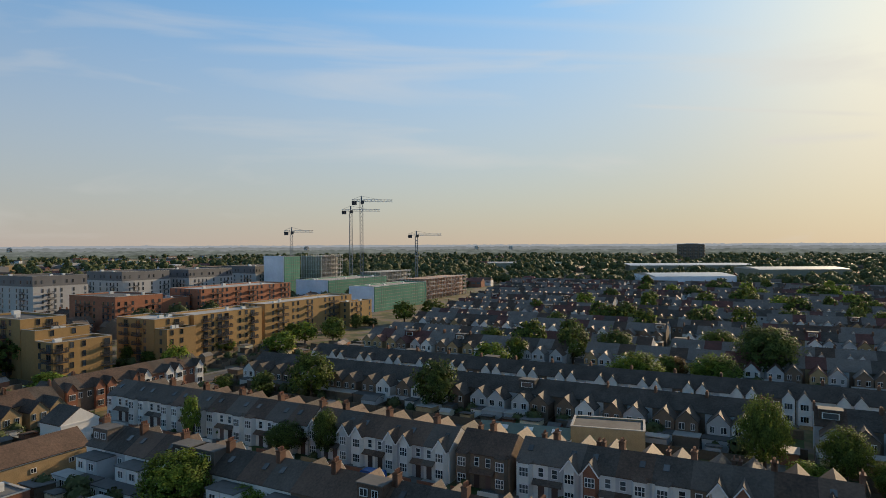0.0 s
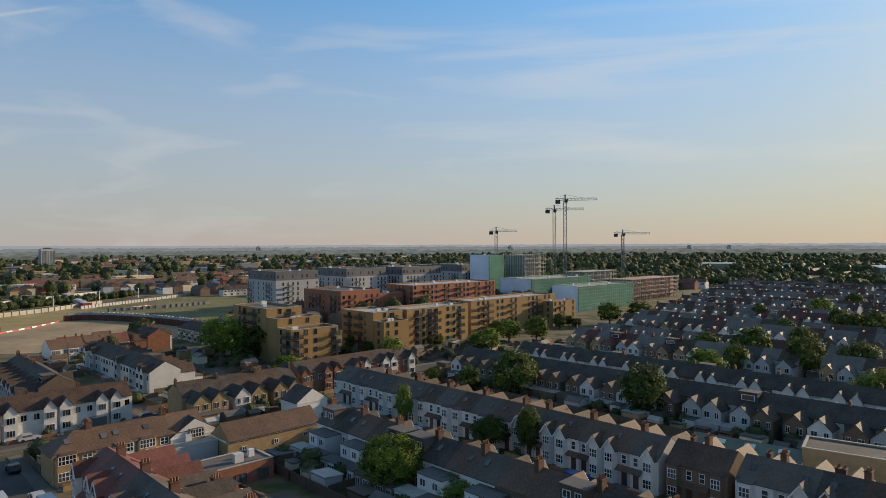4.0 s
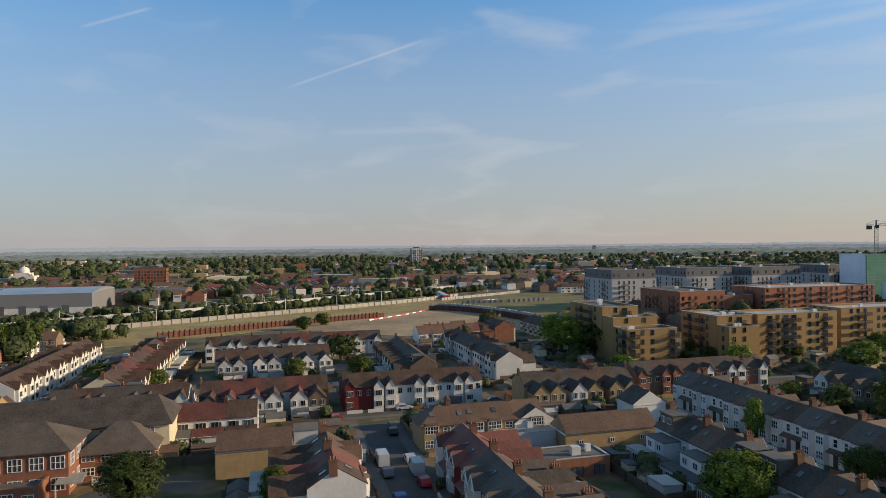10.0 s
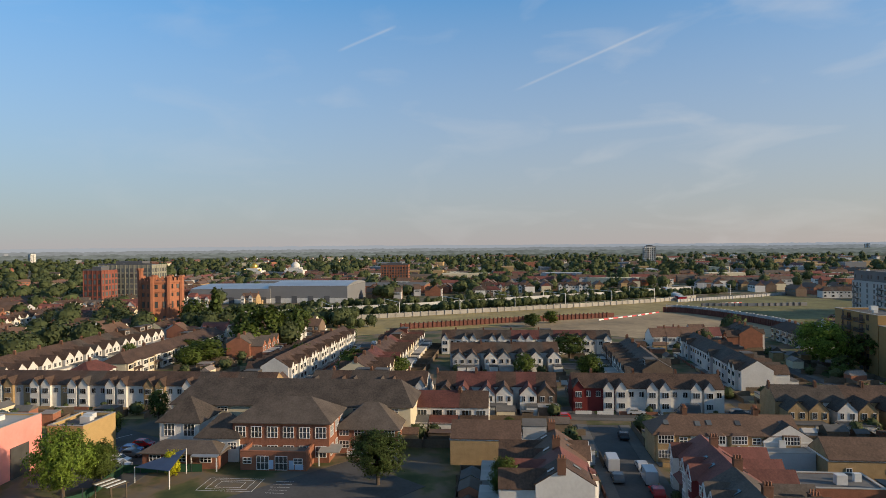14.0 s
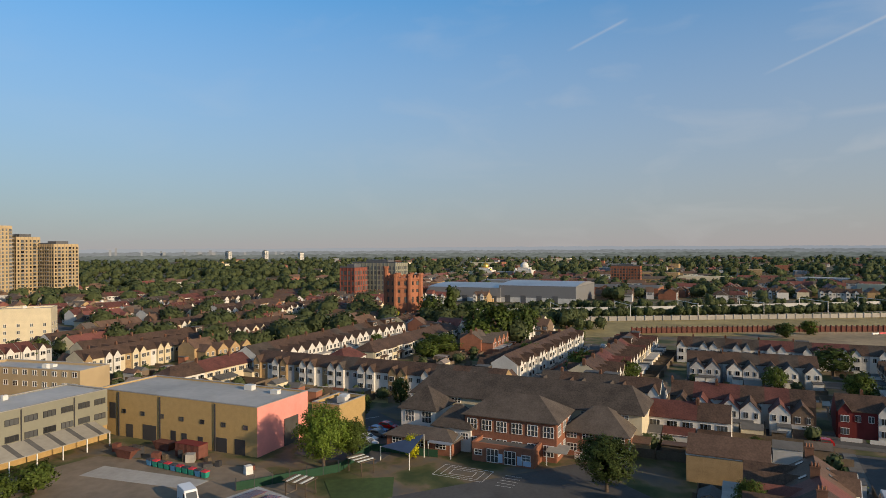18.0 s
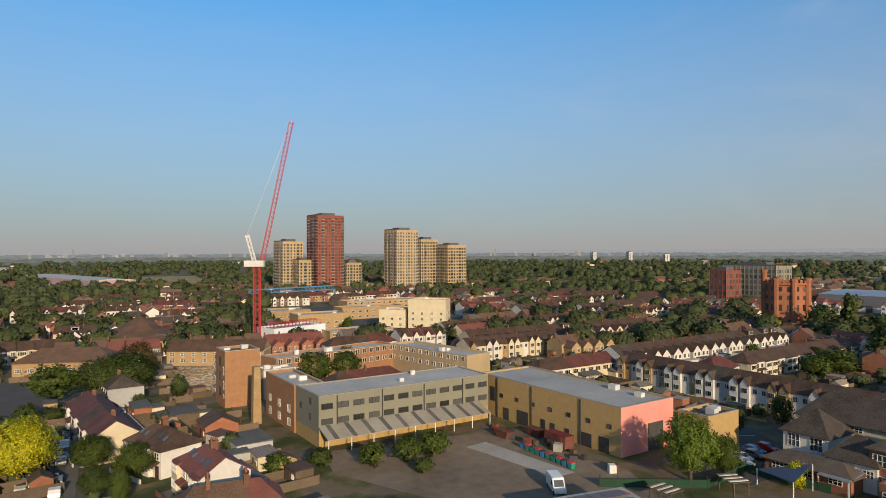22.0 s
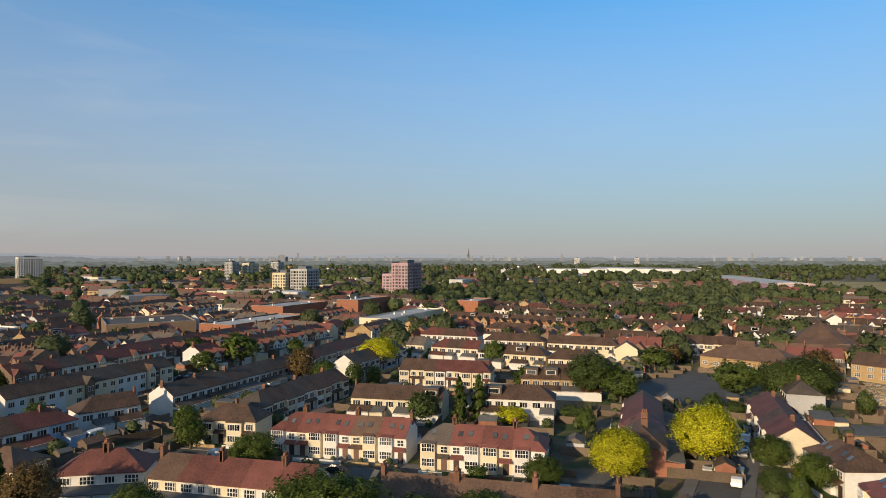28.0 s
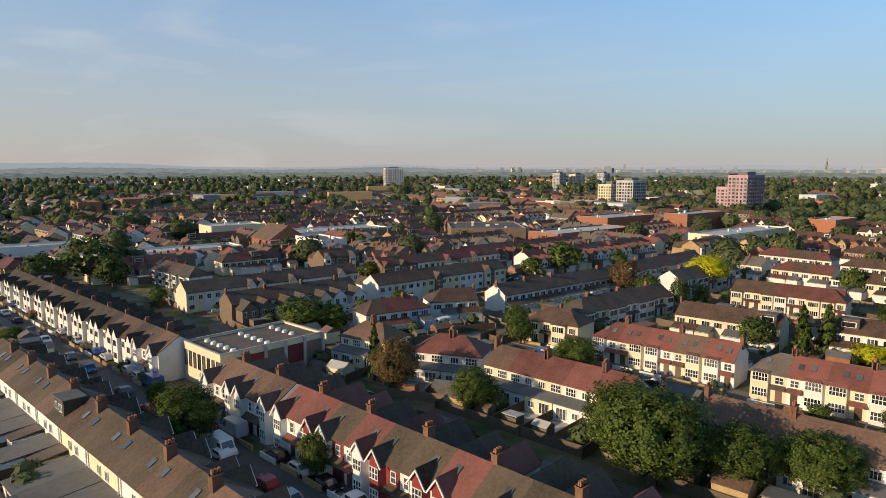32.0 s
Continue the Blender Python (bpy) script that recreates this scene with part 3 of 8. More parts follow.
        if not dormer and len(wall) % 2 and not any(hip):
            rooflight(h, 0.9, 1.9, ze, zr, d)
            rooflight(h, -0.9, -2.0, ze, zr, d)
    else:
        for x, y, z, r in ((-1.2, -d / 2, 0.9, 0), (-1.2, -d / 2, 3.5, 0), (1.4, -d / 2, 3.5, 0), (1.2, d / 2, 3.4, 180), (-1.2, d / 2, 3.4, 180)):
            window(h, x, y, z, r, 1.3, 1.5, 2, 1)
        if gable:
            gabled_bay(h, -1.05, -d / 2, ze, bay_wall, roof, gable=True, up=True)
    if dormer:
        bm = bmesh.new()
        box(bm, -2.0, 2.0, 0.5, 3.4, 6.2, 8.5)
        dm = part("dormer", bm, roof, h)
        bm = bmesh.new()
        box(bm, -2.15, 2.15, 0.4, 3.6, 8.5, 8.65)
        part("dormer_roof", bm, "felt", dm)
        window(dm, -0.9, 3.4, 6.8, 180, 1.3, 1.1, 2, 1)
        window(dm, 0.9, 3.4, 6.8, 180, 1.0, 1.1, 2, 1)
    HOUSES[key] = h
    return h


def thirties(wall, roof, hip, near=True, ext=True):
    """A wider inter-war house with a shallow bay, large casements and a rear extension."""
    key = ("s", wall, roof, hip, near, ext)
    if key in HOUSES:
        return HOUSES[key]
    w, d, ze, zr = 5.9, 8.0, 5.1, 7.7
    h = thing("terraced_house", f"{WORDS[wall]} inter-war house with a {WORDS[roof]} roof" + (" hipped at one end" if any(hip) else ""), "house", "inter-war terraces")
    bm = bmesh.new()
    house_walls(bm, -w / 2, w / 2, -d / 2, d / 2, ze, zr, hip)
    part("wall", bm, wall, h)
    bm = bmesh.new()
    gable_roof(bm, -w / 2, w / 2, -d / 2, d / 2, ze, zr, over=0.4, hip=hip)
    part("roof", bm, roof, h)
    chimney(h, w / 2 - 0.1 if not hip[1] else -w / 2 + 0.1, 0.3, zr)
    if near:
        bay = gabled_bay(h, -1.2, -d / 2, ze, wall, roof, w=3.1, d=0.7, gable=False, up=True)
        window(h, 1.75, -d / 2, 3.3, 0, 1.4, 1.25, 2, 2)
        bm = bmesh.new()
        box(bm, 1.2, 2.3, -d / 2 - 0.07, -d / 2 + 0.02, 0, 2.2)
        part("door", bm, "door", h)
        bm = bmesh.new()
        prism(bm, [(0.4, -d / 2 - 1.2, 2.5), (2.8, -d / 2 - 1.2, 2.5), (2.8, -d / 2, 3.0), (0.4, -d / 2, 3.0)], [(0.4, -d / 2 - 1.2, 2.62), (2.8, -d / 2 - 1.2, 2.62), (2.8, -d / 2, 3.12), (0.4, -d / 2, 3.12)])
        part("porch_roof", bm, roof, h)
        window(h, -1.4, d / 2, 3.2, 180, 2.0, 1.35, 4, 2)
        window(h, 1.5, d / 2, 3.3, 180, 1.4, 1.15, 3, 1)
        if ext:
            bm = bmesh.new()
            box(bm, -w / 2 + 0.1, w / 2 - 0.1, d / 2, d / 2 + 3.2, 0, 2.6)
            e = part("rear_extension", bm, wall, h)
            bm = bmesh.new()
            prism(bm, [(-w / 2, d / 2, 2.95), (w / 2, d / 2, 2.95), (w / 2, d / 2 + 3.4, 2.6), (-w / 2, d / 2 + 3.4, 2.6)], [(-w / 2, d / 2, 3.1), (w / 2, d / 2, 3.1), (w / 2, d / 2 + 3.4, 2.75), (-w / 2, d / 2 + 3.4, 2.75)])
            part("extension_roof", bm, "felt", e)
            window(e, -1.2, d / 2 + 3.2, 0.3, 180, 2.0, 1.9, 3, 1)
            window(e, 1.5, d / 2 + 3.2, 0.9, 180, 1.2, 1.1, 2, 1)
        rooflight(h, -0.6, -1.9, ze, zr, d)
        if len(wall + roof) % 2:
            rooflight(h, 1.3, -2.1, ze, zr, d)
    else:
        for x, y, z, r in ((-1.3, -d / 2, 0.8, 0), (-1.3, -d / 2, 3.2, 0), (1.6, -d / 2, 3.2, 0), (1.4, d / 2, 3.2, 180), (-1.4, d / 2, 3.2, 180)):
            window(h, x, y, z, r, 1.9, 1.4, 3, 1)
    HOUSES[key] = h
    return h


class Soup:
    """Plain geometry gathered into one mesh."""

    def __init__(self):
        self.v, self.f, self.m, self.names = [], [], [], []

    def slot(self, mat):
        if mat not in self.names:
            self.names.append(mat)
        return self.names.index(mat)

    def prism(self, a, b, mat, m=None):
        k, n, s = len(a), len(self.v), self.slot(mat)
        for p in (*a, *b):
            self.v.append(tuple(m @ Vector(p)) if m is not None else tuple(p))
        self.f += [tuple(range(n + k - 1, n - 1, -1)), tuple(range(n + k, n + 2 * k))]
        self.f += [(n + i, n + (i + 1) % k, n + k + (i + 1) % k, n + k + i) for i in range(k)]
        self.m += [s] * (k + 2)

    def box(self, x0, x1, y0, y1, z0, z1, mat, m=None):
        self.prism([(x0, y0, z0), (x1, y0, z0), (x1, y1, z0), (x0, y1, z0)], [(x0, y0, z1), (x1, y0, z1), (x1, y1, z1), (x0, y1, z1)], mat, m)

    def done(self, name, label, category, kind="stuff", parent=None):
        me = bpy.data.meshes.new(name)
        me.from_pydata(self.v, [], self.f)
        for k in self.names:
            me.materials.append(M[k])
        me.polygons.foreach_set("material_index", self.m)
        me.update()
        ob = tagged(new(name, me), label, category, kind=kind)
        if parent is not None:
            ob.parent = parent
        return ob


TOWN, FULL = Soup(), 140.0
TAKEN = {}


def take(x, y, ux, uy, x0, x1, y0, y1, ang):
    """Mark a rectangle of ground, in its own axes, as built on; ang: the way its houses run."""
    for i in range(int((x1 - x0) / 4) + 1):
        for k in range(int((y1 - y0) / 4) + 1):
            a, b = x0 + (x1 - x0) * i / max(1, int((x1 - x0) / 4)), y0 + (y1 - y0) * k / max(1, int((y1 - y0) / 4))
            TAKEN[(int((x + ux * a - uy * b) // 6), int((y + uy * a + ux * b) // 6))] = ang


def is_taken(x, y):
    return (int(x // 6), int(y // 6)) in TAKEN


def far_house(S, p, ang, sx, style, wall, roof, bay, hip, gable, k=1.0, rear=0.0):
    """A house too far off to be taken apart: walls, roof, chimney, bay and windows."""
    w, d, ze, zr = ((5.2, 8.4, 5.7, 8.3) if style == "v" else (5.9, 8.0, 5.1, 7.7))
    m = Matrix.Translation(p) @ Matrix.Rotation(ang, 4, "Z") @ Matrix.Diagonal((sx * k, k, k, 1))
    x, y = w / 2, d / 2
    S.prism([(-x, -y, 0), (x, -y, 0), (x, y, 0), (-x, y, 0)], [(-x, -y, ze), (x, -y, ze), (x, y, ze), (-x, y, ze)], wall, m)
    for e, h in ((-x, hip[0]), (x - 0.2, hip[1])):
        if not h:
            S.prism([(e, -y, ze), (e, y, ze), (e, 0, zr)], [(e + 0.2, -y, ze), (e + 0.2, y, ze), (e + 0.2, 0, zr)], wall, m)
    a, b = (3.6 if hip[0] else 0), (3.6 if hip[1] else 0)
    o, q = (0.3 if hip[0] else 0), (0.3 if hip[1] else 0)
    for s in (-1, 1):
        low = [(-x - o, s * (y + 0.3), ze - 0.15), (x + q, s * (y + 0.3), ze - 0.15), (x - b, 0, zr), (-x + a, 0, zr)]
        low = low if s < 0 else low[::-1]
        S.prism(low, [(i, j, z + 0.15) for i, j, z in low], roof, m)
    for e, r, h in ((-x - o, -x + a, hip[0]), (x + q, x - b, hip[1])):
        if h:
            low = [(e, -y - 0.3, ze - 0.15), (e, y + 0.3, ze - 0.15), (r, 0, zr)]
            S.prism(low, [(i, j, z + 0.15) for i, j, z in low], roof, m)
    if not hip[1] and int(abs(p[0] * 3.1 + p[1] * 1.7)) % 5 < 3:
        S.box(x - 0.3, x + 0.15, -0.1, 0.8, zr - 0.8, zr + 0.85, "stack", m)
        S.box(x - 0.2, x + 0.05, 0.0, 0.7, zr + 0.85, zr + 1.15, "pot", m)
    if rear:
        e = x - 0.15
        if style == "v":
            S.box(-2.5, 2.4 if rear > 0.5 else 0.2, y + 4.6, y + 7.4, 0, 2.5, wall if rear > 0.3 else "white", m)
            S.box(-2.6, 2.5 if rear > 0.5 else 0.3, y + 4.5, y + 7.6, 2.5, 2.68, "flat_roof" if rear > 0.6 else "felt", m)
        else:
            S.box(-e, e if rear > 0.4 else 0.5, y, y + 3.4, 0, 2.5, "white" if rear > 0.3 else wall, m)
            S.prism([(-e - 0.1, y, 2.4), (-e - 0.1, y + 3.6, 2.4), (-e - 0.1, y, 3.4)], [(e if rear > 0.4 else 0.6, y, 2.4), (e if rear > 0.4 else 0.6, y + 3.6, 2.4), (e if rear > 0.4 else 0.6, y, 3.4)], roof if rear > 0.5 else "felt", m)
        if rear > 0.95:
            S.box(-1.9, 1.9, 0.5, 3.3, ze, zr + 0.15, roof, m)
            S.box(-2.0, 2.0, 0.4, 3.4, zr + 0.15, zr + 0.3, "felt", m)
            S.box(-1.4, 1.4, 3.3, 3.36, zr - 1.5, zr - 0.3, "frame", m)
            S.box(-1.2, 1.2, 3.35, 3.4, zr - 1.4, zr - 0.4, "glass", m)
    wins = ((-1.2, -y, 0.9, 0, 1.5), (-1.2, -y, 3.5, 0, 1.5), (1.4, -y, 3.5, 0, 1.1), (1.3, y, 3.4, 1, 1.2), (-1.3, y, 3.4, 1, 1.2))
    if style == "s":
        wins = ((-1.3, -y, 0.7, 0, 2.3), (-1.3, -y, 3.1, 0, 2.3), (1.7, -y, 3.1, 0, 1.4), (1.4, y, 3.1, 1, 1.9), (-1.4, y, 3.1, 1, 1.9))
    if style == "s" and rear:
        S.box(-2.8, 0.35, -y - 0.65, -y, 0, ze - 0.25, wall, m)
        low = [(-2.95, -y - 0.8, ze - 0.3), (0.5, -y - 0.8, ze - 0.3), (0.5, -y, ze + 0.1), (-2.95, -y, ze + 0.1)]
        S.prism(low, [(i, j, z + 0.14) for i, j, z in low], roof, m)
        low = [(0.5, -y - 1.2, 2.5), (2.9, -y - 1.2, 2.5), (2.9, -y, 2.95), (0.5, -y, 2.95)]
        S.prism(low, [(i, j, z + 0.14) for i, j, z in low], roof, m)
        S.box(1.2, 2.2, -y - 0.07, -y, 0, 2.2, "door", m)
        wins = ((-1.25, -y - 0.65, 0.7, 0, 2.5), (-1.25, -y - 0.65, 3.1, 0, 2.5), *wins[2:])
    if gable and style == "v":
        S.box(-2.3, 0.2, -y - 0.8, -y, 0, ze, bay, m)
        S.prism([(-2.3, -y - 0.8, ze), (0.2, -y - 0.8, ze), (-1.05, -y - 0.8, ze + 1.7)], [(-2.3, -y + 1.6, ze), (0.2, -y + 1.6, ze), (-1.05, -y + 2.6, ze + 1.7)], bay, m)
        for s in (-1, 1):
            low = [(-1.05 + s * 1.45, -y - 1.0, ze - 0.2), (-1.05, -y - 1.0, ze + 1.72), (-1.05, -y + 2.7, ze + 1.72), (-1.05 + s * 1.45, -y + 0.3, ze - 0.2)]
            low = low if s < 0 else low[::-1]
            S.prism(low, [(i, j, z + 0.1) for i, j, z in low], roof, m)
        wins = ((-1.05, -y - 0.8, 0.9, 0, 1.6), (-1.05, -y - 0.8, 3.5, 0, 1.6), *wins[2:])
    if style == "v":
        shape = [(-2.5, 4.7), (-0.4, 6.7), (1.7, 4.7), (1.7, 0), (-2.5, 0)]
        S.prism([(i, y - 1.2, z) for i, z in shape], [(i, y + 4.5, z) for i, z in shape], wall, m)
        for e in (-1, 1):
            low = [(-0.4 + e * 2.3, y - 0.1, 4.52), (-0.4, y - 2.1, 6.73), (-0.4, y + 4.65, 6.73), (-0.4 + e * 2.3, y + 4.65, 4.52)]
            low = low if e > 0 else low[::-1]
            S.prism(low, [(i, j, z + 0.14) for i, j, z in low], roof, m)
        wins = (*wins[:3], (0.8, y + 4.5, 3.0, 1, 0.8), (-1.3, y + 4.5, 3.0, 1, 1.1))
    for i, j, z, back, ww in wins:
        s = 1 if back else -1
        S.box(i - ww / 2, i + ww / 2, min(j, j + s * 0.08), max(j, j + s * 0.08), z, z + 1.4, "frame", m)
        if rear == 0:
            S.box(i - ww * 0.4, i + ww * 0.4, min(j, j + s * 0.11), max(j, j + s * 0.11), z + 0.12, z + 1.28, "glass", m)
            continue
        k = max(2, round(ww / 0.55))
        for e in range(k):
            u = i - ww / 2 + ww * (e + 0.5) / k
            S.box(u - ww / k / 2 + 0.045, u + ww / k / 2 - 0.045, min(j, j + s * 0.11), max(j, j + s * 0.11), z + 0.1, z + 1.3, "glass", m)


rng = random.Random(7)
FENCES, PLACED = [], {}


def terrace(x0, y0, x1, y1, front, style="v", walls="white", roofs="slate", bays="", hips=(0, 0), near=True, wing=True, gables=1.0, gardens=12.0, dormers=0.0, full=0.0):
    """A row of houses whose ridge runs from one point to the other; front: 'L' or 'R' of that way."""
    walls, roofs, bays = walls.split(), roofs.split(), (bays or walls).split()
    a, b = Vector((x0, y0, 0)), Vector((x1, y1, 0))
    unit = 5.2 if style == "v" else 5.9
    n = max(1, round((b - a).length / unit))
    u = (b - a).normalized()
    ang = math.atan2(u.y, u.x) + (0 if front == "R" else math.pi)
    sx = (b - a).length / n / unit
    p0 = a if front == "R" else b
    for i in range(n):
        p = a.lerp(b, (i + 0.5) / n)
        e0, e1 = hips[0] and i == 0, hips[1] and i == n - 1
        hip = (int(e0), int(e1)) if front == "R" else (int(e1), int(e0))
        wall, roof = rng.choice(walls), rng.choice(roofs)
        if p.length > max(FULL, full):
            far_house(TOWN, p, ang, sx * (-1 if i % 2 and not any(hip) else 1), style, wall, roof, rng.choice(bays), hip, rng.random() < gables, 1.0, rng.random() + 0.01 if p.length < 420 else 0.0)
            continue
        if style == "v":
            proto = victorian(wall, roof, rng.choice(bays), hip, rng.random() < gables, wing, rng.random() < dormers, near)
        else:
            proto = thirties(wall, roof, hip, near)
        mirror = -1 if (i % 2 and not any(hip)) else 1
        m = Matrix.Translation(p) @ Matrix.Rotation(ang, 4, "Z") @ Matrix.Diagonal((sx * mirror, 1, 1, 1))
        if proto.name in PLACED:
            c = copy_thing(PLACED[proto.name], m)
            c.matrix_basis = m
        else:
            proto.matrix_basis = m
            PLACED[proto.name] = proto
    if gardens:
        FENCES.append((a, b, n, ang, gardens))
    take(p0.x, p0.y, math.cos(ang), math.sin(ang), 0, (b - a).length, -9, 7 + max(8, gardens), ang)


# ---------- ground, streets ----------
bm = bmesh.new()
frustum(bm, 0, 0, -2.0, 0.0, 4950, 4950, 96)
gm = make("town_ground", (0.13, 0.122, 0.088), var=0.35, scale=0.25, bump=0.1, big=0.4, rand=0, space="World")
gn, gl = gm.node_tree.nodes, gm.node_tree.links
gnoise, gramp = gn.new("ShaderNodeTexNoise"), gn.new("ShaderNodeValToRGB")
gnoise.inputs["Scale"].default_value, gnoise.inputs["Detail"].default_value = 0.11, 6
gl.new(gn.new("ShaderNodeNewGeometry").outputs["Position"], gnoise.inputs["Vector"])
gl.new(gnoise.outputs[0], gramp.inputs[0])
for pos, colour in ((0.36, (0.045, 0.062, 0.02, 1)), (0.47, (0.10, 0.10, 0.04, 1)), (0.53, (0.17, 0.125, 0.075, 1)), (0.64, (0.12, 0.11, 0.095, 1))):
    e = gramp.color_ramp.elements.new(pos)
    e.color = colour
gramp.color_ramp.elements.remove(gramp.color_ramp.elements[0])
gramp.color_ramp.elements.remove(gramp.color_ramp.elements[-1])
gl.new(gramp.outputs[0], next(q for q in gn if q.type == "HUE_SAT").inputs["Color"])
ground = tagged(part("ground", bm, gm), "flat suburban ground of gardens, yards and soil", "ground", kind="structure")


def patch(name, pts, mat, z, label, category, low=-0.5):
    bm = bmesh.new()
    prism(bm, [(x, y, low) for x, y in pts], [(x, y, z) for x, y in pts])
    xs, ys = [p[0] for p in pts], [p[1] for p in pts]
    for i in range(int(min(xs) // 6), int(max(xs) // 6) + 1):
        for k in range(int(min(ys) // 6), int(max(ys) // 6) + 1):
            c = (i * 6 + 3, k * 6 + 3)
            if sum((b[0] - a[0]) * (c[1] - a[1]) - (b[1] - a[1]) * (c[0] - a[0]) > 0 for a, b in zip(pts, pts[1:] + pts[:1])) in (0, len(pts)):
                TAKEN.setdefault((i, k), None)
    return tagged(part(name, bm, mat), label, category, kind="structure")


def strip(name, x0, y0, x1, y1, w, mat, z, label, category, off=0.0):
    u = Vector((x1 - x0, y1 - y0)).normalized()
    v = Vector((-u.y, u.x))
    a, b = Vector((x0, y0)) + v * off, Vector((x1, y1)) + v * off
    return patch(name, [tuple(a - v * w / 2), tuple(b - v * w / 2), tuple(b + v * w / 2), tuple(a + v * w / 2)], mat, z, label, category)


def street(x0, y0, x1, y1, w=7.0, walk_w=2.2, z=0.0):
    strip("road", x0, y0, x1, y1, w, "asphalt", 0.03 + z, "worn grey asphalt street", "road")
    for s in (-1, 1):
        strip("pavement", x0, y0, x1, y1, walk_w, "paving", 0.15 + z, "paved footway with a raised kerb", "pavement", s * (w + walk_w) / 2)


street(-152, 179, 28, 83)                    # between the two nearest northern rows
street(-60, 218, 150, 106, z=0.004)
street(-30, 260, 180, 148, z=0.004)
street(-196, -40, -62, 212, z=0.006)          # long western street
street(-118, 87, -60, 56, z=0.002)
street(-132, 121, -200, 157, z=0.002)
street(-170, 27, -262, 76, z=0.003)
street(-189, 102, -166, 145, 6, z=0.003)
street(160, -107, 20, -52.5, z=0.003)           # southern street by the factory
street(232, -135, 160, -107, z=0.003)
street(75, -127, 40, -195, z=0.003)
street(45, -136, -45, -103, z=0.006)
street(-52, -98, -86, -150, z=0.003)
street(58, -225, 90, -163, z=0.003)

# school yards and car parks
patch("playground", [(-118, 30), (-100, 38), (-84, 4), (-104, -4)], "asphalt", 0.05, "grey asphalt school playground", "playground")
patch("play_lawn", [(-113, -4), (-104, -4), (-101, -13), (-112, -16)], "grass", 0.06, "green artificial turf beside the playground", "lawn")
patch("school_car_park", [(-165, -14), (-140, 2), (-120, -8), (-127, -24), (-150, -22)], "asphalt", 0.045, "dark asphalt school car park", "car park")
patch("yard", [(-128, -62), (-119, -28), (-108, -20), (-88, -34), (-92, -74), (-100, -84)], "soil", 0.05, "sandy tarmac yard in front of the warehouse", "yard")
patch("sports_court", [(-66, -188), (-106, -215), (-122, -190), (-84, -162)], "asphalt", 0.05, "asphalt ball court of a school", "sports court")
patch("rubble_plot", [(-125, -161), (-150, -190), (-161, -182), (-130, -144), (-123, -148)], "sand", 0.07, "cleared plot strewn with pale rubble", "building plot")
patch("building_site", [(-196, 248), (-211, 259), (-247, 270), (-287, 274), (-300, 266), (-294, 150), (-240, 172), (-205, 190)], "sand", 0.06, "bare earth of a cleared building site", "building site")
patch("rough_field", [(-214, 272), (-232, 330), (-262, 425), (-362, 425), (-362, 330), (-330, 262)], "rough_grass", 0.03, "rough field of dry grass and rubble", "field")
patch("railway_verge", [(-284, 60), (-284, 235), (-345, 330), (-372, 330), (-350, 60)], "dry_grass", 0.05, "dry grass verge along the railway", "verge")
patch("railway_land", [(-352, 20), (-372, 330), (-420, 420), (-440, 420), (-392, 20)], "grass", 0.045, "green strip along the tracks", "verge")

# ---------- northern terraces ----------
terrace(-76, 153, -24, 126, "R", "v", "white", "slate slate brown_tile", gables=0.0, full=180)
terrace(-23.5, 126, 3, 111, "R", "v", "white white grey_render", "slate brown_tile", gables=0.9)
terrace(4, 111, 12.5, 106.5, "R", "v", "dark_brick", "brown_tile", gables=0.0)
terrace(13.5, 106, 55, 84, "R", "v", "white grey_render dark_brick", "slate slate brown_tile", "white white red_brick", gables=0.6)
terrace(-60, 115, 30, 67, "L", "v", "white grey_render dark_brick yellow_brick", "brown_tile slate", dormers=0.12, wing="box")
terrace(-54, 192, 64, 129, "L", "v", "dark_brick dark_brick grey_render white", "slate", dormers=0.12)
terrace(-40, 208, 130, 118, "R", "v", "white grey_render dark_brick", "slate", "white")
terrace(72, 125, 120, 99, "L", "v", "dark_brick grey_render white", "slate brown_tile", dormers=0.2)
for off in (206, 225, 265, 284, 324, 343, 383, 402, 442, 461, 501, 520, 560, 579):
    rear = off in (206, 265, 324, 383, 442, 501, 560)
    s0 = -142 - (off - 206) * 0.26
    s1 = 30 + off * 0.20
    ca, sa = math.cos(radians(-28)), math.sin(radians(-28))
    cut = s0 + (s1 - s0) * (0.3 + 0.37 * ((off * 7) % 10) / 10)
    for q0, q1 in ((s0 + (off * 3) % 11, cut), (cut + 6, s1)):
        terrace(q0 * ca - off * sa, q0 * sa + off * ca, q1 * ca - off * sa, q1 * sa + off * ca, "L" if rear else "R", "v", "dark_brick grey_render yellow_brick white" if rear else "white grey_render dark_brick white red_brick", "grey_tile grey_tile slate brown_tile grey_tile red_tile",
                "white", gables=0.0 if rear else 0.75, gardens=0 if off > 260 else 10, dormers=0.3 if rear else 0.0)

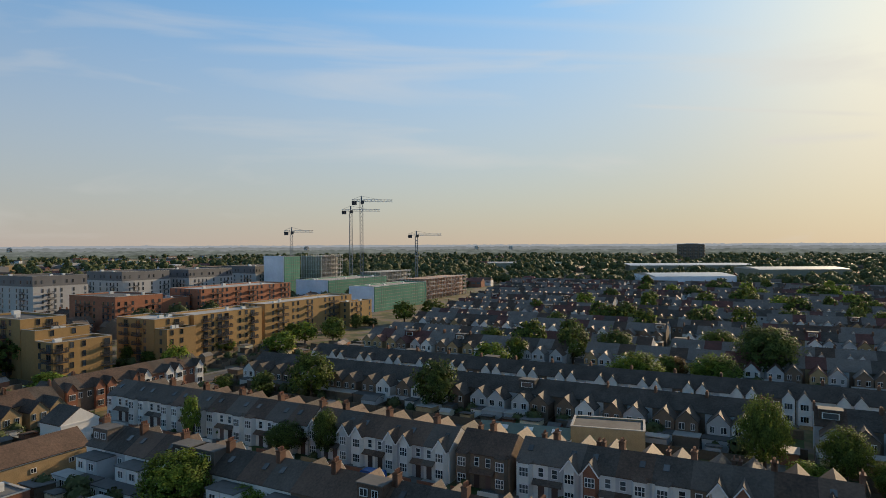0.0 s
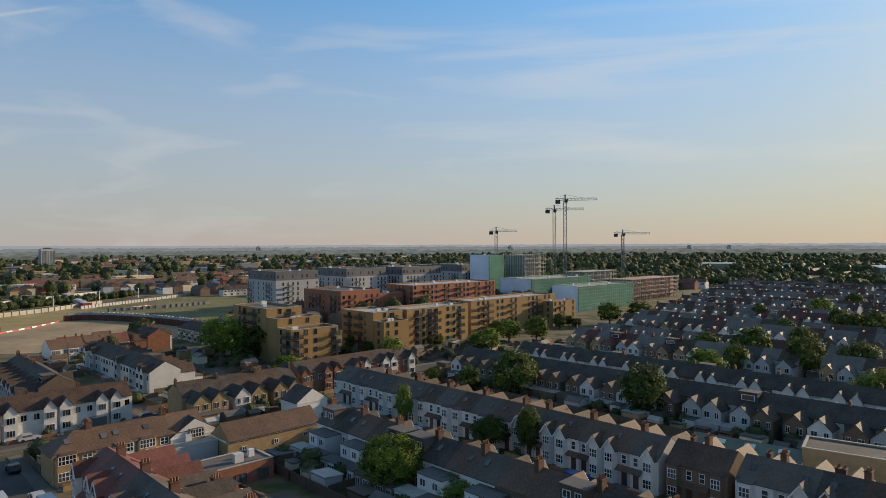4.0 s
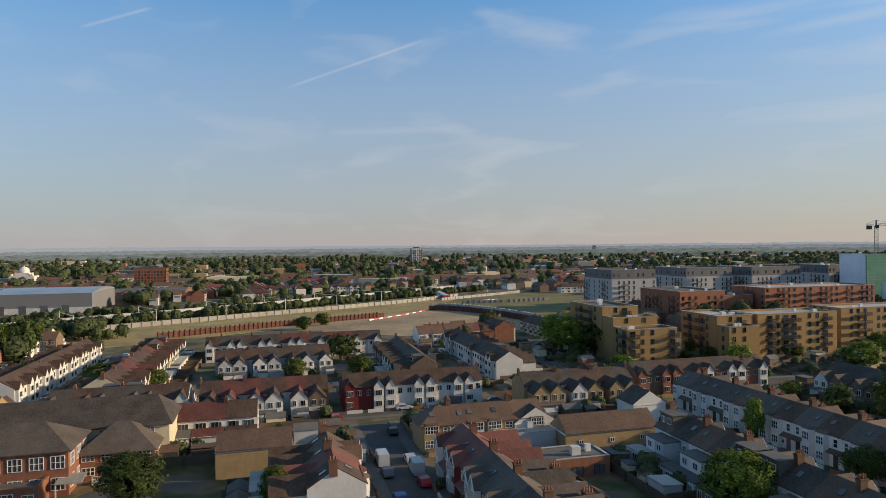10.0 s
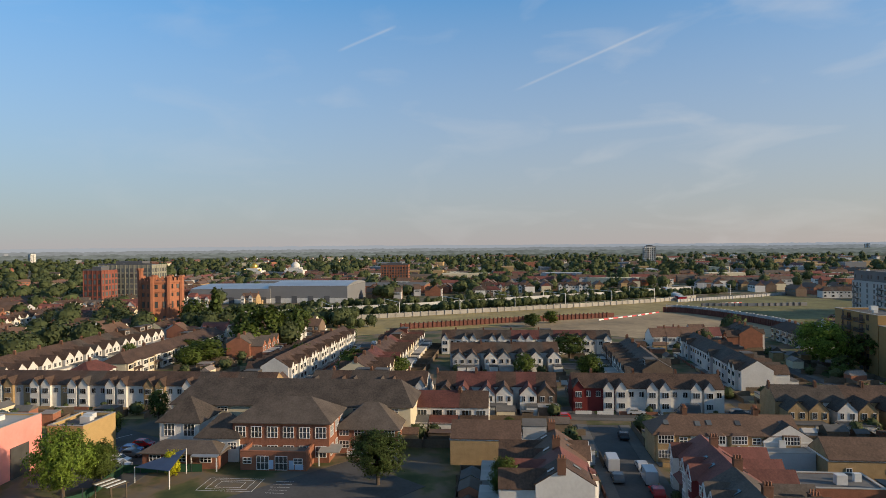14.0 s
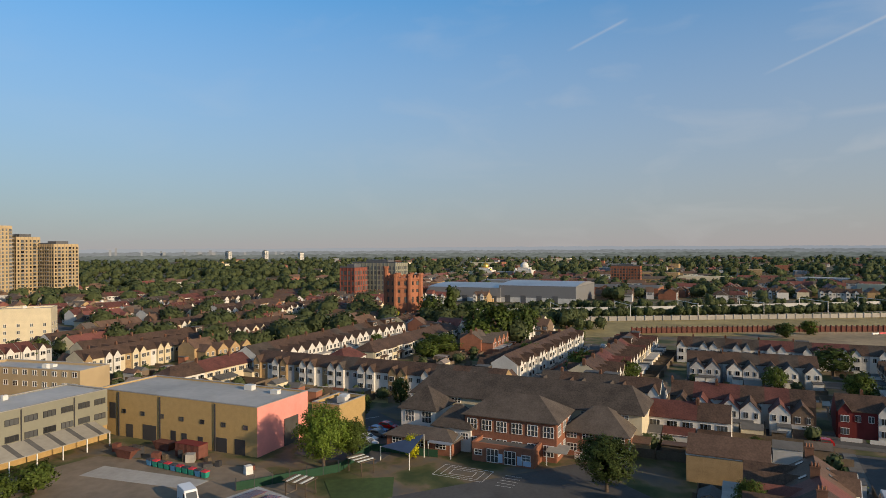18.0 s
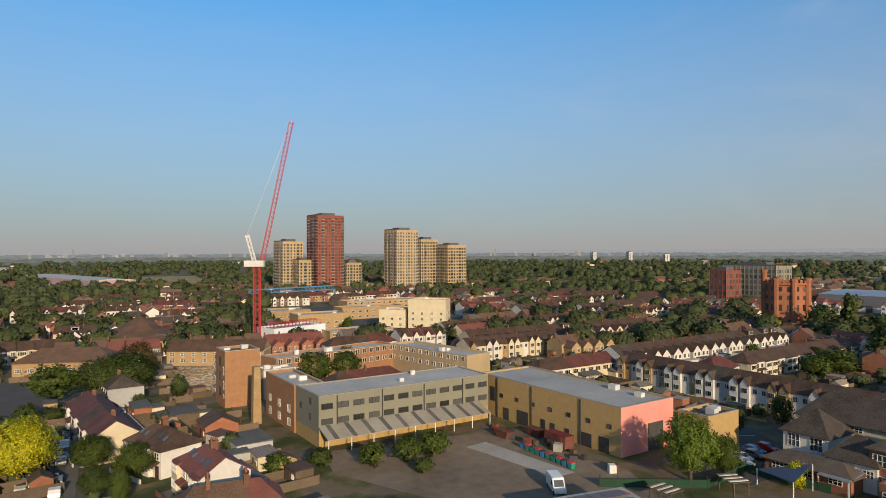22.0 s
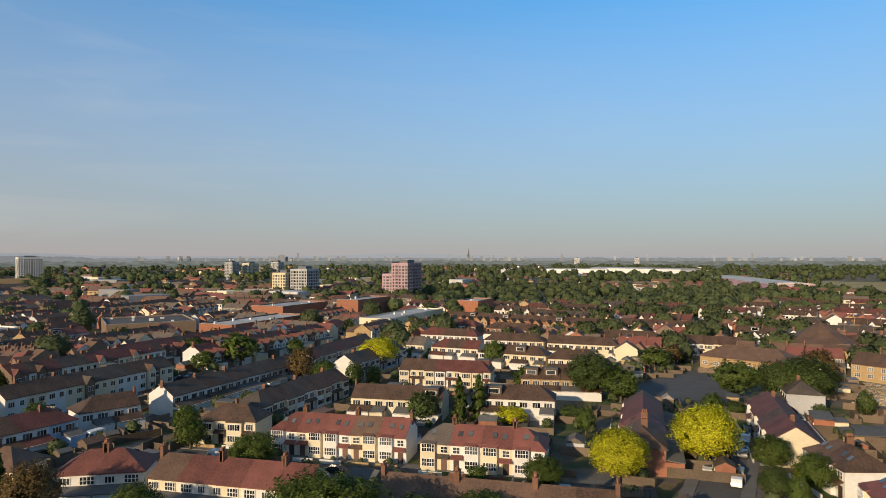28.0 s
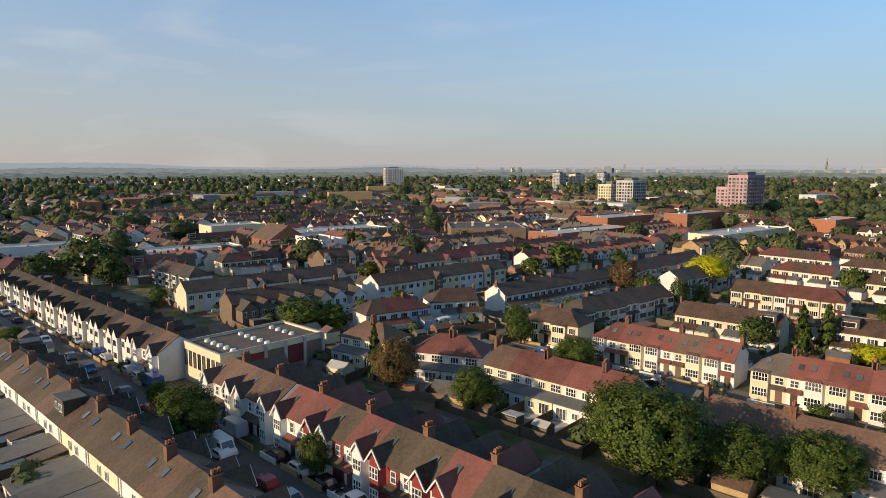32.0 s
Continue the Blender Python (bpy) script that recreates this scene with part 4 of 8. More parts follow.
# ---------- western streets ----------
terrace(-205, -48, -167, 24, "R", "v", "white yellow_brick white grey_render", "brown_tile slate brown_tile", "white white yellow_brick")
terrace(-166, 33, -152, 59, "R", "v", "white", "slate brown_tile")
terrace(-151, 61, -137, 87, "L", "v", "dark_brick dark_brick white", "slate brown_tile red_tile")
terrace(-135, 90, -118, 121, "R", "v", "white white red_paint", "brown_tile", "white white red_paint")
terrace(-98, 83, -86, 106, "R", "s", "yellow_brick white", "brown_tile", hips=(1, 0))
terrace(-105, 122, -91, 148, "L", "v", "yellow_brick yellow_brick white", "slate brown_tile")
terrace(-93, 153, -74, 189, "R", "v", "red_brick white dark_brick", "brown_tile red_tile slate", "white red_brick")
terrace(-127, 144, -178, 171, "L", "v", "white white grey_render", "slate brown_tile", gables=0.3)
terrace(-139, 121, -178, 142, "R", "v", "white dark_brick", "slate brown_tile", gables=0.3)
terrace(-225, 93, -196, 148, "R", "v", "white grey_render", "brown_tile slate red_tile", "white")
terrace(-194, 83, -180, 115, "L", "v", "white grey_render", "slate brown_tile")
terrace(-190, 26, -254, 62, "R", "v", "white", "brown_tile", "white")
terrace(-176, 46, -244, 84, "L", "v", "cream white", "brown_tile red_tile", gables=0.4)
terrace(-178, -70, -206, -55, "L", "s", "white cream", "red_tile brown_tile", hips=(1, 0))
terrace(-214, -56, -298, -12, "L", "v", "white", "brown_tile slate", "white")
terrace(-208, -108, -252, -84, "R", "v", "cream yellow_brick white", "brown_tile")
terrace(-229, -118, -312, -66, "L", "v", "white cream", "brown_tile")
terrace(-252, -142, -330, -98, "R", "v", "cream white", "brown_tile")
terrace(-207, -26, -216, -20, "R", "s", "white", "red_tile", hips=(1, 1))
terrace(-221, -18, -285, 15, "R", "s", "white cream", "brown_tile", hips=(1, 1))

# ---------- southern streets ----------
terrace(202, -131, 92.6, -89.7, "R", "v", "white", "old_tile brown_tile old_tile", "white")
terrace(75, -83, 56, -76, "R", "v", "white", "brown_tile", "white")
terrace(55, -75.5, 6, -57, "R", "v", "white white red_paint", "old_tile brown_tile old_tile red_tile", "white white red_paint")
terrace(122, -75.5, 40, -46, "L", "v", "white cream white", "old_tile old_tile brown_tile", "white", dormers=0.08, wing="flat")
terrace(21.5, -137, -5.5, -128, "R", "s", "white white cream", "red_tile brown_tile", hips=(1, 0))
terrace(-8, -125, -30, -117.5, "R", "s", "cream white", "brown_tile slate red_tile", hips=(1, 1))
terrace(53, -112.5, 39.5, -113.5, "L", "s", "white", "red_tile", hips=(1, 1))
terrace(71, -117, 59.5, -115, "L", "s", "cream white", "red_tile brown_tile", hips=(1, 1))
terrace(36, -110, 10, -101, "L", "s", "cream cream white", "brown_tile red_tile", hips=(0, 0))
terrace(0, -97, -32, -86, "L", "s", "white cream", "brown_tile", hips=(0, 0))
terrace(79, -133, 69, -147.5, "L", "s", "blue_render grey_render white", "brown_tile red_tile", hips=(1, 1))
terrace(70, -153, 60, -161.5, "L", "s", "white", "brown_tile", hips=(1, 0))
terrace(38.5, -146.5, 26, -143, "R", "s", "cream", "brown_tile", hips=(1, 1))
terrace(32, -155, 14, -188, "R", "s", "white grey_render cream", "brown_tile slate", hips=(1, 0))
terrace(56, -168, 30, -218, "L", "s", "white grey_render", "brown_tile slate", hips=(0, 0))
terrace(94, -165, 70, -212, "R", "v", "white cream white dark_brick", "slate brown_tile", gables=0.2)
terrace(115, -127, 98, -160, "L", "v", "cream white dark_brick", "brown_tile slate", gables=0.2)
terrace(137, -134, 112, -184, "R", "v", "cream white dark_brick", "slate brown_tile", gables=0.4)
terrace(110, -197, 84, -248, "R", "v", "white cream dark_brick", "slate brown_tile red_tile", gables=0.2)
terrace(68, -236, 34, -305, "L", "v", "white cream dark_brick", "brown_tile red_tile", gables=0.0)
terrace(95, -238, 62, -305, "L", "v", "white dark_brick", "slate red_tile", gables=0.0)
terrace(28, -226, 8, -270, "R", "s", "white", "brown_tile red_tile")
terrace(13, -212, -4, -246, "R", "s", "white grey_render", "brown_tile slate")
terrace(7, -165, -15, -158, "L", "s", "cream", "brown_tile")
terrace(-6, -204, -33, -195, "R", "s", "cream white", "brown_tile red_tile", hips=(0, 1))
terrace(-25, -161, -42, -156, "L", "s", "white", "brown_tile", hips=(0, 1))
terrace(-43, -270, -66, -261, "L", "s", "cream white", "brown_tile", hips=(1, 1))
terrace(-36, -236, -58, -224, "L", "s", "cream white", "brown_tile", hips=(1, 1))
terrace(-57, -219, -73, -213, "L", "s", "cream", "brown_tile", hips=(1, 1))
terrace(-37, -369, -114, -310, "L", "v", "yellow_brick red_brick warm_brick", "brown_tile", gables=0.0)
terrace(-20, -252, -37, -243, "L", "s", "cream white", "brown_tile red_tile", hips=(1, 0))
terrace(-67, -258, -92, -246, "L", "s", "white cream", "brown_tile", hips=(0, 1))
terrace(-18, -292, -42, -280, "L", "s", "white", "red_tile brown_tile", hips=(1, 1))
terrace(-120, -318, -160, -288, "R", "v", "white red_brick", "brown_tile", "white", gables=1.0)
terrace(-62, -150, -47, -114, "R", "s", "white red_brick", "red_tile brown_tile", hips=(0, 1))
terrace(-91, -146, -77, -114.5, "R", "s", "cream white", "brown_tile red_tile", hips=(0, 0))
terrace(-80, -110, -78.5, -98, "R", "s", "cream white", "brown_tile", hips=(1, 1))
terrace(-76.5, -91, -71.5, -79, "R", "s", "white cream", "red_tile brown_tile", hips=(1, 0))
terrace(-58, -75, -70, -66, "L", "s", "white", "red_tile brown_tile", hips=(1, 1))
terrace(-82, 80, -50, 63, "R", "v", "red_paint dark_brick red_paint", "red_tile red_tile slate", "white red_paint")
terrace(-95, 60, -78, 51, "L", "v", "dark_brick white", "red_tile brown_tile", gables=0.3)
terrace(-137, 47, -128, 64, "L", "s", "white", "red_tile brown_tile")


# ---------- large buildings ----------
def block(px, py, ang, L, D, h, wall, label, name="apartment_building", category="building", storeys=0, sides="s", step=3.4, ww=1.5, wh=1.6, cols=2, roof="felt", fmat="dark_frame", z0=0.9, sh=3.0, parapet=0.7,
          balconies="", group="", base=None, kit=True, cap=None, plan=""):
    """A flat-roofed building; its near corner at (px, py), its length along ang, its depth to the left of that."""
    t = thing(name, label, category, group)
    t.matrix_basis = pose(px, py, 0, 0, 0, ang)
    take(px, py, math.cos(radians(ang)), math.sin(radians(ang)), -4, L + 4, -4, D + 4, None)
    bm = bmesh.new()
    e, zb, zf = min(0.35, D / 3), (0 if base is None else base), h - parapet
    ring = lambda i, z: [bm.verts.new(p) for p in ((i, i, z), (L - i, i, z), (L - i, D - i, z), (i, D - i, z))]
    r0, r1, r2, r3 = ring(0, zb), ring(0, h), ring(e, h), ring(e, zf)
    bm.faces.new(r0[::-1]), bm.faces.new(r3)
    for a, b in ((r0, r1), (r1, r2), (r2, r3)):
        for i in range(4):
            bm.faces.new((a[i], a[(i + 1) % 4], b[(i + 1) % 4], b[i]))
    part("wall", bm, wall, t)
    bm = bmesh.new()
    box(bm, e, L - e, e, D - e, h - parapet, h - parapet + 0.12)
    part("roof", bm, roof, t)
    bm = bmesh.new()
    q0, q1, q2, q3 = ring(-0.06, h + 0.002), ring(-0.06, h + 0.12), ring(e + 0.05, h + 0.12), ring(e + 0.05, h + 0.002)
    for a, b in ((q0, q1), (q1, q2), (q2, q3), (q3, q0)):
        for i in range(4):
            bm.faces.new((a[i], a[(i + 1) % 4], b[(i + 1) % 4], b[i]))
    part("coping", bm, cap or "concrete", t)
    faces = {"s": (0, L, 0), "w": (1, D, 270), "e": (2, D, 90), "n": (3, L, 180)}
    far, S = math.hypot(px, py) > 262, Soup()
    for s in sides:
        kind, run, rz = faces[s]
        n = max(1, int((run - 1.0) / step))
        if far:
            for k in range(storeys):
                for i in range(n):
                    u, z = run * (i + 0.5) / n, z0 + k * sh
                    sort = plan[i % len(plan)] if plan else ("B" if s in balconies and i % 3 == 1 else "w")
                    if sort == "n":
                        continue
                    m = pose(*((u, 0), (0, u), (L, u), (u, D))[kind], z, 0, 0, rz)
                    S.box(-ww / 2, ww / 2, -0.09, 0, 0, wh, fmat, m)
                    for q in range(cols):
                        S.box(-ww / 2 + ww * q / cols + 0.08, -ww / 2 + ww * (q + 1) / cols - 0.04, -0.12, -0.06, 0.1, wh - 0.1, "glass", m)
                    if sort == "B" and k:
                        S.box(-1.9, 1.9, -1.5, -0.1, -0.9, -0.7, "dark_frame", m)
                        S.box(-1.9, 1.9, -1.5, -1.44, 0.3, 0.4, "dark_frame", m)
                        for q in range(13):
                            S.box(-1.9 + 0.31 * q, -1.8 + 0.31 * q, -1.5, -1.44, -0.7, 0.3, "dark_frame", m)
            continue
        for k in range(storeys):
            for i in range(n):
                u = run * (i + 0.5) / n
                x, y = ((u, 0), (0, u), (L, u), (u, D))[kind]
                z = z0 + k * sh
                sort = plan[i % len(plan)] if plan else ("B" if s in balconies and i % 3 == 1 else "w")
                if sort == "n":
                    continue
                if sort == "B":
                    window(t, x, y, z - 0.6, rz, 2.0, 2.1, 2, 1, fmat)
                    if k:
                        bm = bmesh.new()
                        box(bm, -1.9, 1.9, -1.5, 0.0, -0.2, 0.0)
                        for bx in (-1.9, 1.84):
                            box(bm, bx, bx + 0.06, -1.44, 0, 1.02, 1.1)
                            for q in range(5):
                                box(bm, bx, bx + 0.06, -1.2 + 0.28 * q, -1.14 + 0.28 * q, 0, 1.02)
                        box(bm, -1.9, 1.9, -1.5, -1.44, 1.02, 1.1)
                        for q in range(16):
                            box(bm, -1.9 + 0.249 * q, -1.84 + 0.249 * q, -1.5, -1.44, 0, 1.02)
                        if "balcony" not in WINDOWS:
                            ob = part("balcony", bm, "dark_frame", t, "black steel balcony", at=pose(x, y, z - 0.7, 0, 0, rz))
                            WINDOWS["balcony"] = ob.data
                        else:
                            bm.free()
                            share("balcony", WINDOWS["balcony"], t, pose(x, y, z - 0.7, 0, 0, rz), "black steel balcony")
                else:
                    window(t, x, y, z, rz, ww, wh, cols, 1, fmat)
    if S.f:
        S.done("glazing", "", "", "stuff", t)
    if kit:
        r = random.Random(int(abs(px * 7 + py)))
        for i in range(max(2, int(L * D / 260))):
            bm = bmesh.new()
            x, y, a = r.uniform(2, L - 2), r.uniform(2, D - 2), r.uniform(0.5, 1.1)
            box(bm, x - a, x + a, y - a * 0.7, y + a * 0.7, h - parapet + 0.1, h - parapet + r.uniform(0.7, 1.6))
            part("roof_unit", bm, "white_steel", t)
    return t


def hipped(px, py, ang, L, D, ze, zr, wall, roof, label, name="school_building", category="building", rows=(0.9,), sides="s", step=3.2, ww=2.0, wh=1.9, cols=3, wrows=2, over=0.6, hip=(1, 1), run=0.9):
    t = thing(name, label, category)
    t.matrix_basis = pose(px, py, 0, 0, 0, ang)
    take(px, py, math.cos(radians(ang)), math.sin(radians(ang)), -4, L + 4, -4, D + 4, None)
    bm = bmesh.new()
    house_walls(bm, 0, L, 0, D, ze, zr, hip)
    part("wall", bm, wall, t)
    bm = bmesh.new()
    gable_roof(bm, 0, L, 0, D, ze, zr, over=over, hip=hip, run=run)
    part("roof", bm, roof, t)
    bm = bmesh.new()
    for x0, x1, y0, y1 in ((-0.1, L + 0.1, -0.1, -0.004), (-0.1, L + 0.1, D + 0.004, D + 0.1), (-0.1, -0.004, -0.004, D + 0.004), (L + 0.004, L + 0.1, -0.004, D + 0.004)):
        box(bm, x0, x1, y0, y1, ze - 0.42, ze - 0.12)
    part("eaves_board", bm, "frame", t)
    faces = {"s": (0, L, 0), "w": (1, D, 270), "e": (2, D, 90), "n": (3, L, 180)}
    for s in sides:
        kind, length, rz = faces[s]
        n = max(1, int((length - 0.6) / step))
        for z in rows:
            for i in range(n):
                u = length * (i + 0.5) / n
                x, y = ((u, 0), (0, u), (L, u), (u, D))[kind]
                window(t, x, y, z, rz, ww, wh, cols, wrows, "frame")
    return t


YB = "pale yellow brick apartment block with black balconies"
RB = "red-brown brick apartment block with black balconies"
GB = "pale grey apartment block with a charcoal top storey"
G1 = "new apartment blocks"
tall = dict(step=3.1, ww=1.15, wh=1.75, cols=1, group=G1)
block(-113, 186, 62, 18.5, 9, 12, "new_brick", YB, sides="sw", storeys=4, plan="Bwwn", **tall)
block(-121, 190.2, 62, 17, 7, 15, "new_brick", YB, sides="sw", storeys=5, plan="nwnw", **tall)
block(-127.5, 193.6, 62, 14, 25, 18, "new_brick", YB, sides="sw", storeys=6, plan="nwBnBw", **tall)
block(-90, 232, 62, 34, 14, 15, "new_brick", YB, sides="s", storeys=5, plan="nBwBBnwwB", roof="flat_roof", **tall)
block(-98, 218, 62, 14.5, 20, 15, "new_brick", YB, sides="ws", storeys=5, plan="nwBnB", roof="flat_roof", **tall)
block(-92.5, 215, 62, 12, 6, 12, "new_brick", YB, sides="sw", storeys=4, plan="wwn", **tall)
block(-76, 274, 62, 62, 14, 15, "new_brick", YB, sides="sw", storeys=5, plan="nwBBnwwnBwn", roof="flat_roof", **tall)
block(-46, 316, 62, 19, 6, 12, "new_brick", YB, sides="sw", storeys=4, plan="wBwn", **tall)
block(-148, 290, 62, 25, 34, 17, "orange_brick", RB, sides="sw", storeys=5, plan="wBwnwB", **tall)
block(-136.2, 312.2, 62, 16, 20, 14.5, "orange_brick", RB, sides="s", storeys=4, plan="nBwB", **tall)
block(-123, 326, 62, 67, 23, 18, "orange_brick", RB, sides="sw", storeys=6, plan="wnBBwwnB", roof="flat_roof", **tall)
M["pale_brick"] = make("pale_grey_brick", (0.44, 0.43, 0.42), var=0.15, scale=5, bump=0.15, big=0.1)
M["slate_clad"] = make("slate_grey_cladding", (0.125, 0.125, 0.13), var=0.1, scale=1.0, rough=0.55, bump=0.04)
for gx, gy, gl in ((-212, 332, 30), (-192, 385, 34), (-166, 420, 38), (-140, 480, 44)):
    block(gx, gy, 62, gl, 36, 19, "pale_brick", GB, sides="sw", storeys=6, step=3.0, ww=1.0, wh=2.0, cols=1, plan="nwBwwnw", group="grey apartment blocks", roof="felt")
    block(gx - 0.7, gy + 0.9, 62, gl - 0.4, 34, 24.5, "slate_clad", "charcoal-clad upper storeys on a grey apartment block", name="penthouse", category="building", base=18.4, storeys=1, z0=20.4, wh=1.9, ww=1.0, cols=1, plan="wwnwn", step=3.0, sides="sw", group="grey apartment blocks")

# buildings under construction
def scaffold(t, L, D, h, side):
    """Ledgers and standards outside a netted block."""
    S = Soup()
    for k in range(1, int(h / 2) + 1):
        if "s" in side:
            S.box(0, L, -0.16, -0.05, k * 2 - 0.14, k * 2, "canopy_sheet")
        if "w" in side:
            S.box(-0.16, -0.05, 0, D, k * 2 - 0.14, k * 2, "canopy_sheet")
    for i in range(int(L / 2.4) + 1 if "s" in side else 0):
        S.box(i * 2.4, i * 2.4 + 0.06, -0.22, -0.1, 0, h + 1, "grey_steel")
    for i in range(int(D / 2.4) + 1 if "w" in side else 0):
        S.box(-0.22, -0.1, i * 2.4, i * 2.4 + 0.06, 0, h + 1, "grey_steel")
    S.done("scaffold", "", "", "stuff", t)


scaffold(block(-41, 384, 62, 63, 18, 15, "green_net", "unfinished block wrapped in green scaffold netting", category="building site", storeys=0, roof="concrete", cap="white_steel", group="blocks under construction"), 63, 18, 15, "s")
scaffold(block(-78, 438, 62, 72, 28, 16, "green_net", "unfinished block wrapped in green scaffold netting", category="building site", storeys=0, roof="concrete", cap="white_steel", group="blocks under construction"), 72, 28, 16, "s")
block(-41.4, 383.4, 152, 18, 0.3, 15.3, "white_wrap", "white sheeting on scaffolding of an unfinished block", name="scaffold_sheet", category="sheeting", storeys=0, kit=False)
block(-78.4, 437.4, 152, 28, 0.3, 16.3, "white_wrap", "white sheeting on scaffolding of an unfinished block", name="scaffold_sheet", category="sheeting", storeys=0, kit=False)
scaffold(block(-116, 470, 62, 17, 18, 32, "green_net", "tall unfinished block in green netting", category="building site", storeys=0, cap="white_steel", group="blocks under construction"), 17, 18, 32, "s")
block(-116.4, 469.4, 152, 19, 0.3, 32.4, "white_wrap", "tall white sheeting on scaffolding", name="scaffold_sheet", category="sheeting", storeys=0, kit=False)


M["pink_wrap"] = make("pinkish_scaffold_sheet", (0.40, 0.27, 0.30), var=0.25, scale=0.3, bump=0)
M["boards"] = make("pinkish_site_boards", (0.42, 0.27, 0.20), var=0.3, scale=0.5, bump=0.05)


def frame_block(px, py, ang, L, D, floors, sh, label, mat="concrete", bay=6.0):
    """A bare structural frame: slabs on columns, with scaffold poles in front."""
    t = thing("concrete_frame", label, "building site", "blocks under construction")
    t.matrix_basis = pose(px, py, 0, 0, 0, ang)
    for k in range(floors):
        bm = bmesh.new()
        box(bm, 0, L, 0, D, (k + 1) * sh - 0.4, (k + 1) * sh)
        part("slab", bm, mat, t)
        bm = bmesh.new()
        for i in range(int(L / bay) + 1):
            for j in range(int(D / bay) + 1):
                box(bm, i * bay, i * bay + 0.5, j * bay + 0.4, j * bay + 0.9, k * sh, (k + 1) * sh - 0.4)
        tagged(part("colonnade", bm, mat, t), kind="stuff")
        bm = bmesh.new()
        beam(bm, (0, -0.8, (k + 1) * sh + 0.9), (L, -0.8, (k + 1) * sh + 0.9), 0.09)
        part("guard_rail", bm, "white_steel", t)
    bm = bmesh.new()
    for i in range(int(L / 2.5) + 1):
        beam(bm, (i * 2.5, -1.0, 0), (i * 2.5, -1.0, floors * sh + 1.2), 0.04)
    for i in range(int(D / 2.5) + 1):
        beam(bm, (-1.0, i * 2.5, 0), (-1.0, i * 2.5, floors * sh + 1.2), 0.07)
    tagged(part("scaffold_poles", bm, "white_steel", t), kind="stuff")
    bm = bmesh.new()
    box(bm, 2, L - 2, 3, D - 1, 0, floors * sh - 0.5)
    part("inner_wall", bm, mat if mat != "concrete" else "canopy_sheet", t)
    return t


frame_block(-96, 510, 62, 26, 24, 9, 3.5, "bare concrete frame of a tall unfinished block")
frame_block(-12, 469, 62, 66, 20, 5, 3.0, "unfinished block with pinkish boards and scaffolding", "boards")
frame_block(-50, 520, 62, 46, 22, 5, 3.6, "low bare concrete frame beyond the netted blocks")


def lattice(bm, a, b, w, bays, r=0.11):
    """A square lattice mast or jib from a to b."""
    a, b = Vector(a), Vector(b)
    ax = (b - a).normalized()
    q = ax.to_track_quat("Z", "Y").to_matrix()
    cs = [q @ Vector((sx * w / 2, sy * w / 2, 0)) for sx, sy in ((-1, -1), (1, -1), (1, 1), (-1, 1))]
    for c in cs:
        beam(bm, a + c, b + c, r)
    for k in range(bays):
        p, n = a.lerp(b, k / bays), a.lerp(b, (k + 1) / bays)
        for i in range(4):
            beam(bm, p + cs[i], n + cs[(i + 1) % 4], r * 0.6)


def tower_crane(x, y, h, jib, back, turn, mat="grey_steel"):
    t = thing("tower_crane", "grey tower crane with a horizontal white jib on a lattice mast", "crane", "tower cranes on the site")
    t.matrix_basis = pose(x, y, 0, 0, 0, turn)
    bm = bmesh.new()
    lattice(bm, (0, 0, 0), (0, 0, h), 2.2, int(h / 3), 0.17)
    part("mast", bm, mat, t)
    bm = bmesh.new()
    lattice(bm, (1, 0, h + 1), (jib, 0, h + 1), 1.5, int(jib / 2.5), 0.14)
    part("jib", bm, "white_steel", t)
    bm = bmesh.new()
    lattice(bm, (-back, 0, h + 1), (-1, 0, h + 1), 1.4, 5, 0.12)
    part("counter_jib", bm, "white_steel", t)
    bm = bmesh.new()
    box(bm, -back, -back + 3.5, -0.9, 0.9, h - 2.2, h + 0.6)
    part("counterweight", bm, "dark_frame", t)
    bm = bmesh.new()
    box(bm, -0.6, 1.8, -2.6, -1.0, h - 1.5, h + 1.0)
    part("cab", bm, "dark_frame", t)
    bm = bmesh.new()
    beam(bm, (0, 0, h), (0, 0, h + 4.5), 0.5)
    beam(bm, (0, 0, h + 4.4), (jib * 0.6, 0, h + 1.7), 0.08)
    beam(bm, (0, 0, h + 4.4), (-back, 0, h + 1.7), 0.08)
    part("cat_head", bm, mat, t)
    return t


tower_crane(-60.3, 476.2, 72, 23, 7, 10)
tower_crane(-73.7, 514.7, 67, 23, 7, 5)
tower_crane(-128.4, 545.1, 51, 18, 6, 12)
tower_crane(-25.6, 619.4, 49, 25, 8, 15)

# the red luffing crane
rc = thing("luffing_crane", "red luffing crane with a steeply raised lattice jib", "crane")
rc.matrix_basis = pose(-193, -195, 0, 0, 0, 120)
bm = bmesh.new()
lattice(bm, (0, 0, 0), (0, 0, 34), 2.2, 14, 0.15)
part("mast", bm, "red_steel", rc)
bm = bmesh.new()
box(bm, -5, 3, -1.4, 1.4, 34, 36.5)
part("machine_deck", bm, "white_steel", rc)
bm = bmesh.new()
lattice(bm, (2, 0, 36), (14.2, 0, 93.5), 1.5, 30, 0.075)
part("jib", bm, "red_steel", rc, "red lattice jib")
bm = bmesh.new()
lattice(bm, (-1, 0, 36), (-4, 0, 47), 1.2, 5, 0.15)
beam(bm, (-4, 0, 47), (14.2, 0, 93.5), 0.05)
part("a_frame", bm, "white_steel", rc)
bm = bmesh.new()
box(bm, -6.5, -4, -1.3, 1.3, 31.5, 34)
part("counterweight", bm, "dark_frame", rc)


